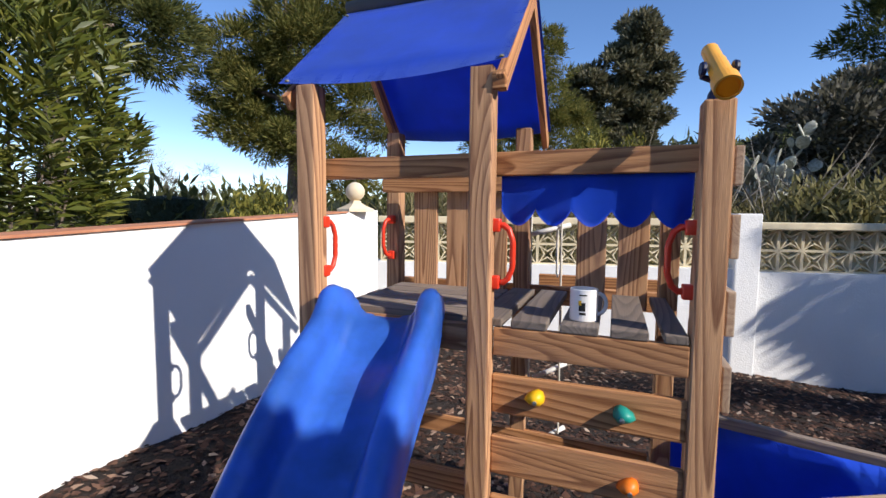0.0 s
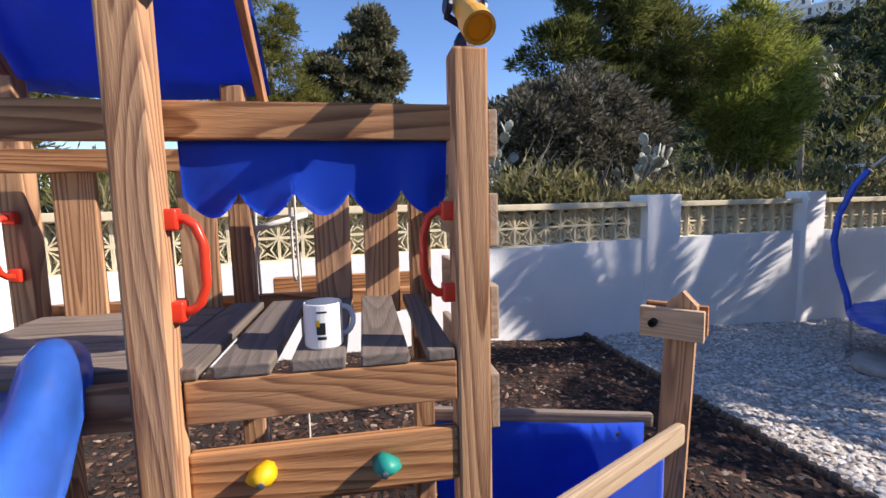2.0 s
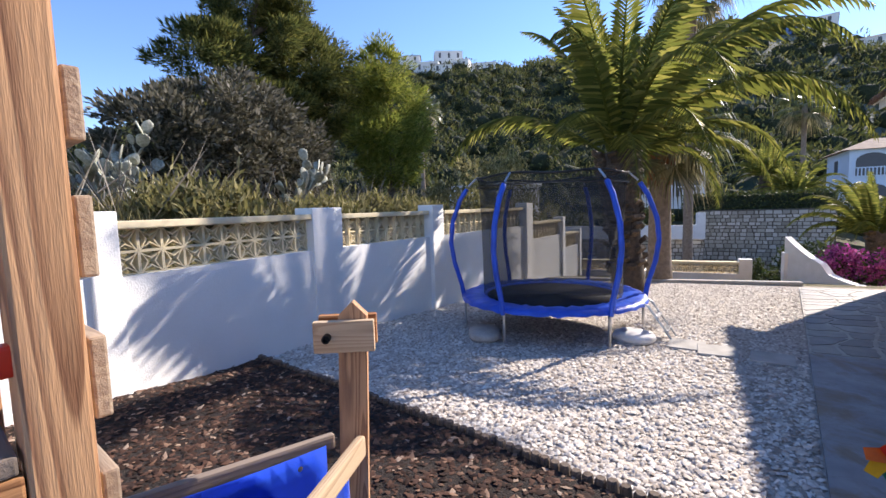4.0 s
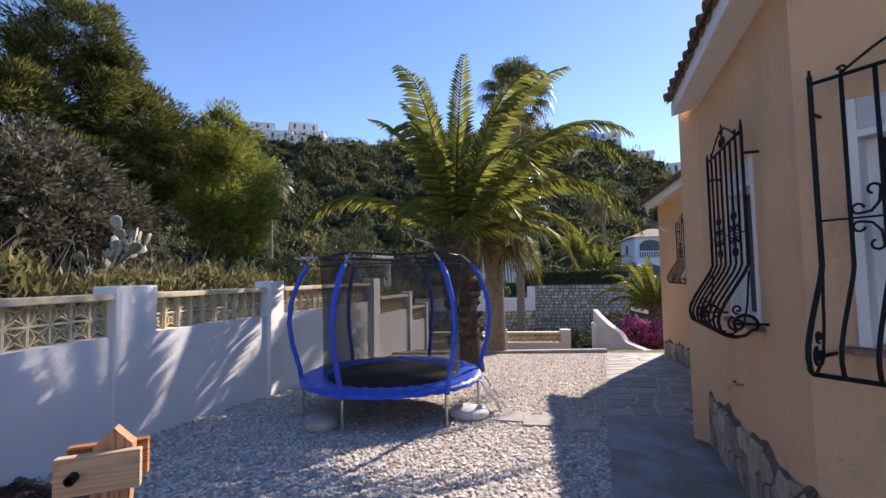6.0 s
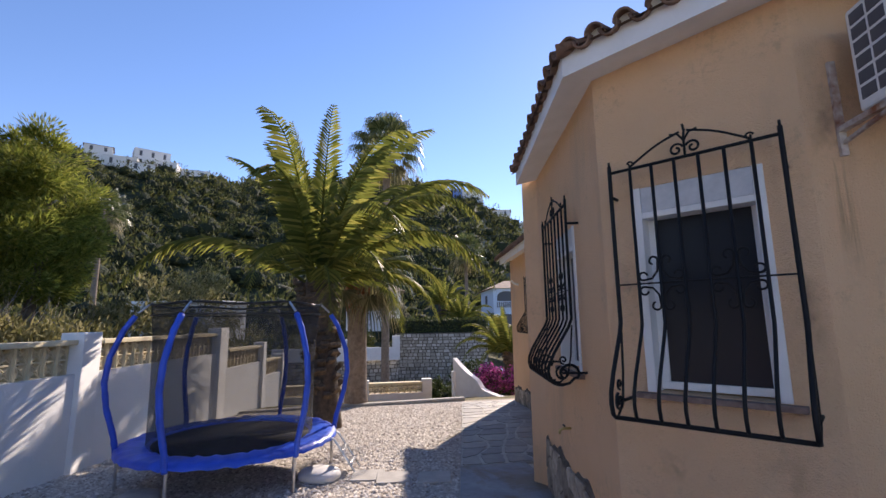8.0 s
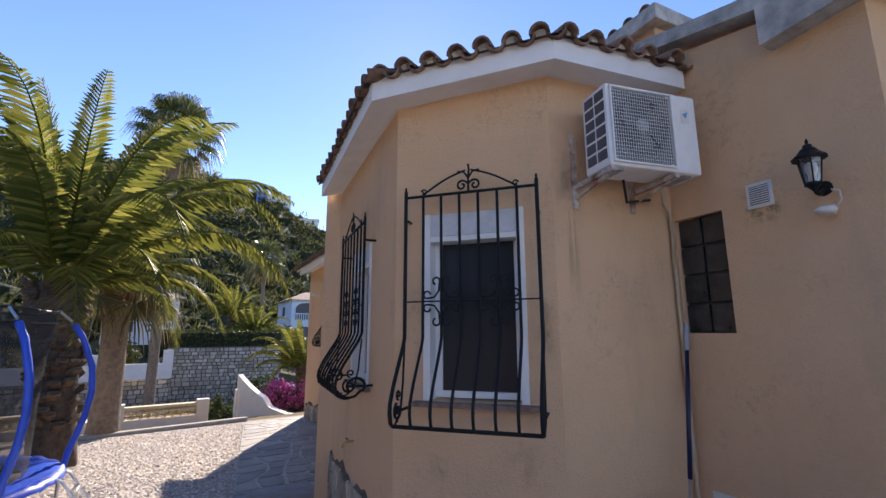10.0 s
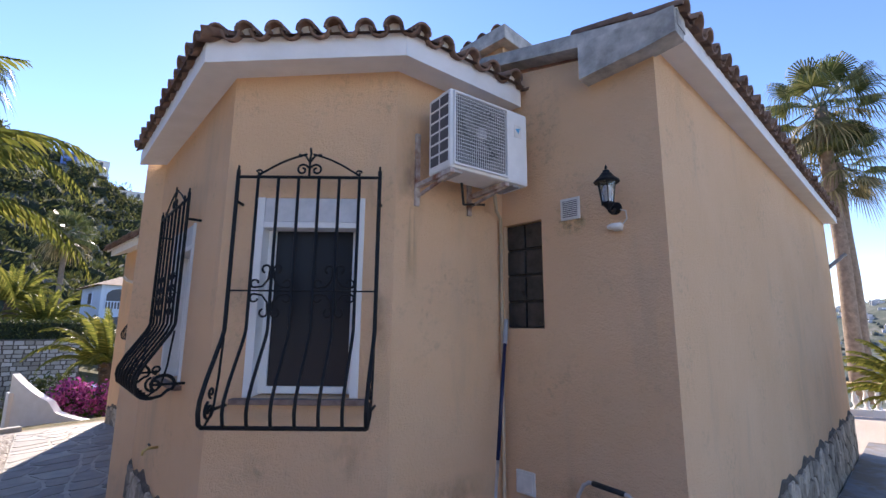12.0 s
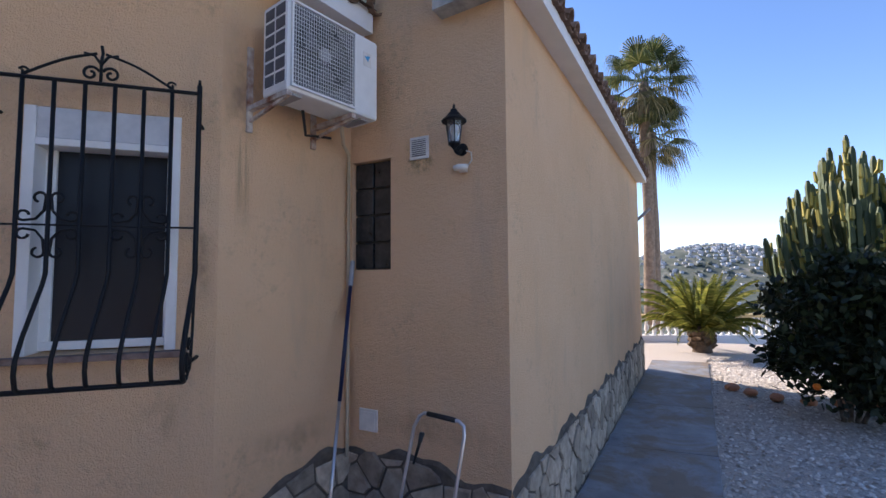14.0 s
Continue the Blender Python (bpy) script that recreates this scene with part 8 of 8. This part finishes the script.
def stone_wall(name, p, q, z0, z1, label, seed):
    r = random.Random(seed)
    m, ln = face_m(p, q)
    t = thing(name, label, "wall", kind="structure")
    part("backing", prism(bmesh.new(), [(0, z0), (ln, z0), (ln, z1), (0, z1)], m @ Matrix(((1, 0, 0, 0), (0, 0, 1, -0.5), (0, 1, 0, 0), (0, 0, 0, 1))), 0.48), MORTAR_GREY, t)
    bm = bmesh.new()
    z = z0
    while z < z1 - 0.05:
        h = r.uniform(0.2, 0.3)
        s = 0.0
        while s < ln - 0.1:
            w = r.uniform(0.22, 0.5)
            e = min(s + w, ln)
            q8 = [(s + r.uniform(0.01, 0.05), z + r.uniform(0.01, 0.04)), (e - r.uniform(0.01, 0.05), z + r.uniform(0.01, 0.04)), (e - r.uniform(0.01, 0.05), min(z + h, z1) - r.uniform(0.01, 0.04)), (s + r.uniform(0.01, 0.05), min(z + h, z1) - r.uniform(0.01, 0.04))]
            y = r.uniform(0.0, 0.05)
            v0 = [bm.verts.new(m @ Vector((x, y, zz))) for x, zz in q8]
            v1 = [bm.verts.new(m @ Vector((x, -0.1, zz))) for x, zz in q8]
            bm.faces.new(v0)
            for k in range(4):
                bm.faces.new((v0[k], v1[k], v1[(k + 1) % 4], v0[(k + 1) % 4]))
            s = e
        z += h
    bmesh.ops.recalc_face_normals(bm, faces=bm.faces[:])
    ob = part("stones", bm, STONE_FAR, t)
    ob["kind"] = "stuff"
    return t


stone_wall("retaining_wall", (35.2, -2.2), (34.1, -9.2), -3.2, 1.05, "dry-stone retaining wall of pale rubble", 8)
stone_wall("retaining_wall", (31.5, 6.0), (32.5, -2.3), -3.2, -0.6, "lower rubble wall below a white parapet", 9)
pw = part("white_parapet", boxes(((31.7, -2.2, -0.6), (31.95, 6.0, 0.25)), ((31.65, -2.3, -0.6), (32.0, -1.8, 1.0)), ((31.65, 1.2, -0.6), (32.0, 1.6, 0.8))), WHITE_PAINT)
tagged(pw, "white parapet wall on the rubble wall", "wall", kind="structure")
hg = thing("hedge", "long clipped dark green hedge on the wall", "hedge", pose(36.2, -5.5, 1.0))
Ph = np.stack((rng.rand(5000) * 0.9 - 0.45, rng.rand(5000) * 8.4 - 4.2, rng.rand(5000) * 1.15), 1)
leaf_mesh("foliage", Ph, rng.randn(5000, 3) + np.array((0, 0, 0.4)), 0.2, 0.05, LEAF_DARK, hg, 8)
part("core", box(bmesh.new(), (-0.35, -4.1, -0.1), (0.35, 4.1, 1.0), 0.1), WOODS_SHADE, hg)
villa(54, -19.4, 85, 9, 8, 5.2, "white two-storey villa with arched balcony", 2, roof="hip", z=0.4, arch=True, mat=FAR_PALE)
villa(46, -0.9, 88, 5, 5, 3.2, "white villa with dark arched openings", 1, roof="hip", z=1.6, arch=True)
villa(42, 14.5, 70, 7, 5, 2.6, "low white house among scrub", 1, z=1.0)
date_palm(44.7, -7.6, 6.6, 34, 3.2, 21, "green date palm by the neighbour's hedge", trunk_r=0.3, boots=16)
date_palm(42.4, -9.0, 4.9, 34, 3.2, 22, "green date palm by the neighbour's hedge", trunk_r=0.3, boots=16)
fan_palm(58.8, -13.4, 11.2 - land_z(58.8, -13.4), 30, 2.3, 24, "slim fan palm behind the neighbour's house", 0.25)
date_palm(20.4, -6.3, 2.9, 30, 2.6, 23, "young date palm beside the drive", trunk_r=0.22, boots=24)
for i, (x, y, z, r) in enumerate(((27, -6.3, -2.3, 1.5), (26, -4.2, -2.8, 1.1), (38, -10.4, 0.2, 1.6), (33.2, 0.4, 0.3, 1.0))):
    b = thing("bush", "dense dark green roadside bush", "bush", pose(x, y, z))
    cc, dd2 = clumps(np.random.RandomState(60 + i), (0, 0, r * 0.5), (r, r, r * 0.75), 40, 0.4)
    P = np.concatenate([q + np.random.RandomState(70 + i).randn(60, 3) * 0.18 for q in cc])
    leaf_mesh("foliage", P, np.random.RandomState(80 + i).randn(len(P), 3) + np.array((0, 0, 0.5)), 0.2, 0.05, LEAF_DARK, b, 60 + i)


def small_car(x, y, rz, mat, label):
    t = thing("car", label, "car", pose(x, y, -2.83, 0, 0, rz))
    prof = [(-2.0, 0.3), (2.0, 0.3), (2.05, 0.75), (1.2, 0.9), (0.55, 1.42), (-1.1, 1.46), (-1.85, 0.95), (-2.05, 0.8)]
    b = part("body", prism(bmesh.new(), prof, Matrix(((1, 0, 0, 0), (0, 0, 1, -0.82), (0, 1, 0, 0), (0, 0, 0, 1))), 1.64), mat, t)
    gl = [(-1.55, 0.98), (1.0, 0.95), (0.5, 1.35), (-1.0, 1.38)]
    part("side_windows", prism(bmesh.new(), gl, Matrix(((1, 0, 0, 0), (0, 0, 1, -0.83), (0, 1, 0, 0), (0, 0, 0, 1))), 1.66), FAR_DARK, t, "dark side windows")
    for sx in (-1.25, 1.3):
        for sy in (-0.74, 0.74):
            w = part("wheel", lathe(bmesh.new(), [(0.0, -0.1), (0.31, -0.1), (0.33, 0.0), (0.31, 0.1), (0.0, 0.1)], 16), BLACK_PLASTIC, t)
            w.matrix_basis = pose(sx, sy, 0.32, 90)


small_car(25.5, 2.4, 80, WHITE_METAL, "small white car parked on the road")
small_car(30.5, -8.3, 95, BLUE_CAR, "blue car parked under the wall")

# ---- far side of the house: balustrade, cycad, cactus, valley ----
bal = thing("balustrade", "white turned balustrade at the garden end", "balustrade", pose(0.4, -14.1, 0.0, 0, 0, 16.5))
part("plinth", box(bmesh.new(), (-13, -0.12, -0.5), (0.5, 0.12, 0.10), 0.01), WHITE_PAINT, bal)
part("handrail", box(bmesh.new(), (-13, -0.11, 0.60), (0.5, 0.11, 0.70), 0.02), OCHRE_TRIM, bal, "ochre-topped handrail")
bme = None
for k in range(60):
    if bme is None:
        ob = part("baluster", lathe(bmesh.new(), [(0.06, 0.10), (0.06, 0.14), (0.035, 0.17), (0.07, 0.27), (0.065, 0.33), (0.03, 0.47), (0.05, 0.52), (0.035, 0.55), (0.06, 0.57), (0.06, 0.60)], 10), WHITE_PAINT, bal, smooth=True)
        bme = ob.data
    else:
        ob = new("baluster", bme)
        ob.parent = bal
    ob.location = (0.3 - 0.215 * k, 0, 0)
for k in range(5):
    part("pier", box(bmesh.new(), (0.2 - 3.2 * k, -0.14, -0.3), (0.5 - 3.2 * k, 0.14, 0.74), 0.01), WHITE_PAINT, bal)
date_palm(-1.98, -12.3, 0.55, 60, 1.6, 31, "low cycad with stiff arching fronds on gravel", trunk_r=0.22, flop=0.75)
cac = thing("candelabra_cactus", "tall branching candelabra cactus with yellowed tips", "cactus", pose(-3.35, -8.2, ground_z(-3, -8)))
rr = random.Random(4)
for k in range(104):
    a, rad = rr.uniform(0, 6.28), 1.12 * rr.random() ** 0.6
    bx, by = 0.3 * rad * math.cos(a), 0.3 * rad * math.sin(a)
    ex, ey = rad * math.cos(a), rad * math.sin(a)
    top = 3.75 - 1.15 * rad ** 1.6 + rr.uniform(-0.5, 0.2)
    pts = [(bx, by, 0.6), (bx + (ex - bx) * 0.7, by + (ey - by) * 0.7, top - 1.1), (ex, ey, top - 0.6), (ex * 1.04, ey * 1.04, top - 0.08), (ex * 1.05, ey * 1.05, top)]
    arm = part("arm", tube(bmesh.new(), pts, 0.047, 5, taper=[0.9, 0.8, 1.0, 0.95, 0.45]), CACTUS_GREEN, cac)
    for q in range(3):
        an, dz = rr.uniform(0, 6.28), rr.uniform(0, 0.35)
        part("bud", tube(bmesh.new(), [(ex, ey, top - 0.26 - dz), (ex + 0.08 * math.cos(an), ey + 0.08 * math.sin(an), top - 0.2 - dz), (ex + 0.10 * math.cos(an), ey + 0.10 * math.sin(an), top - 0.05 - dz * 0.8)], 0.03, 5, taper=[0.8, 1, 0.6]), CACTUS_TIP, arm, "yellowed growing tip")
sh = thing("dark_shrub", "dense dark-leaved shrub beside the side path", "bush", pose(-2.72, -7.05, ground_z(-2.7, -7)))
rs = np.random.RandomState(91)
cc, dd2 = clumps(rs, (0, 0, 1.08), (0.98, 0.98, 0.95), 120, 0.35)
P = np.concatenate([q + rs.randn(75, 3) * 0.11 for q in cc])
leaf_mesh("foliage", P, rs.randn(len(P), 3) + np.array((0, 0, 0.2)), 0.115, 0.034, SHRUB_DARK, sh, 92)
for k in range(4):
    part("stem", tube(bmesh.new(), [(0.05 * k, 0, -0.1), (0.2 * (k - 1.5), 0.1, 0.7), (0.35 * (k - 1.5), 0.15, 1.4)], 0.03, 6, taper=[1, 0.7, 0.4]), TRUNK, sh)
part("fruit", lathe(bmesh.new(), [(0.0, -0.04), (0.03, -0.03), (0.042, 0.0), (0.03, 0.03), (0.0, 0.04)], 12, (0.62, 0.55, 0.50)), ORANGE_PLASTIC, sh, "single orange fruit", smooth=True)
for k in range(9):
    ob = part("edging_stone", bmesh.new(), TERRACOTTA)
    bm = bmesh.new()
    bmesh.ops.create_icosphere(bm, subdivisions=2, radius=0.09)
    for v in bm.verts:
        v.co = Vector((v.co.x * 1.2, v.co.y, v.co.z * 0.7)) * (1 + 0.25 * noise.noise(v.co * 12 + Vector((k, 0, 0))))
    bm.to_mesh(ob.data)
    bm.free()
    a = 0.3 + 0.33 * k
    ob.matrix_basis = pose(-2.75 + 1.15 * math.cos(a), -8.0 + 0.95 * math.sin(a) - 0.6, ground_z(-2, -8) + 0.05, 0, 0, 40 * k)
    tagged(ob, "reddish rounded rock edging the shrub bed", "rock", "rocks round the shrub bed")

# far town hill, valley and mountains; distance haze is mixed into their colours
rt = np.random.RandomState(6)
pts = []
verts, faces = [], []
for k in range(620):
    a = rt.randn() * 95 - 170
    y = -800 + rt.randn() * 70
    if k > 500:
        a, y = -60 - 420 * rt.rand(), -330 - 380 * rt.rand()
    x = a
    w, d, h = 1.3 + 1.6 * rt.rand(), 1.3 + 1.6 * rt.rand(), 1.2 + 1.6 * rt.rand()
    z = land_z(x, y) - 1
    i = len(verts)
    verts += [(x + sx * w, y + sy * d, z + sz * (h + 1)) for sz in (0, 1) for sx, sy in ((-1, -1), (1, -1), (1, 1), (-1, 1))]
    faces += [(i, i + 1, i + 5, i + 4), (i + 1, i + 2, i + 6, i + 5), (i + 2, i + 3, i + 7, i + 6), (i + 3, i, i + 4, i + 7), (i + 4, i + 5, i + 6, i + 7)]
tagged(raw("hill_town", verts, faces, TOWN_HAZED), "small white houses of a distant hill town, dulled by painted haze", "town", kind="stuff")
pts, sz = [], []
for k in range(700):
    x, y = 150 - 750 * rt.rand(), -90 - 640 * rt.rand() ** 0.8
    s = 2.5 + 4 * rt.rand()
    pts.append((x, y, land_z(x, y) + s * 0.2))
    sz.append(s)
woods("valley_trees", pts, sz, WOODS_HAZED, 35, "scattered green trees across the valley floor, crowns greyed for haze", "trees", k=24)
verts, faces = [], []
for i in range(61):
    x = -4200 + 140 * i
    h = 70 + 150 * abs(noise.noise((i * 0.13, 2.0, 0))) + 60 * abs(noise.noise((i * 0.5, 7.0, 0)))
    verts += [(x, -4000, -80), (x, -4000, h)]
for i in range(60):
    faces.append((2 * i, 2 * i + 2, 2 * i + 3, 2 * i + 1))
tagged(raw("backdrop", verts, faces, FAR_HAZE_HILL), "mountains on the horizon with blue haze in their colour", "mountains", kind="structure")

# white boundary wall with pierced panels far beyond the side wall
fw = thing("far_boundary_wall", "low white wall with pierced panels beyond the garden", "wall", pose(-17.2, 24.0, -0.72, 0, 0, 0), kind="structure")
part("wall_base", box(bmesh.new(), (-3.0, -0.1, -1.5), (3.2, 0.1, 2.05), 0.01), WHITE_PAINT, fw)
part("coping", box(bmesh.new(), (-3.0, -0.13, 2.42), (2.9, 0.13, 2.5), 0.01), WHITE_PAINT, fw)
for k in range(4):
    part("pillar", box(bmesh.new(), (-3.0 + 1.95 * k, -0.16, 2.05), (-2.7 + 1.95 * k, 0.16, 2.6), 0.01), WHITE_PAINT, fw)
for k in range(29):
    ob = new("pierced_block", block_mesh)
    ob.parent = fw
    ob.matrix_basis = pose(-2.9 + 0.202 * k, 0, 2.235, 0, 0, 0) @ Matrix.Diagonal((1, 1, 1.85, 1))
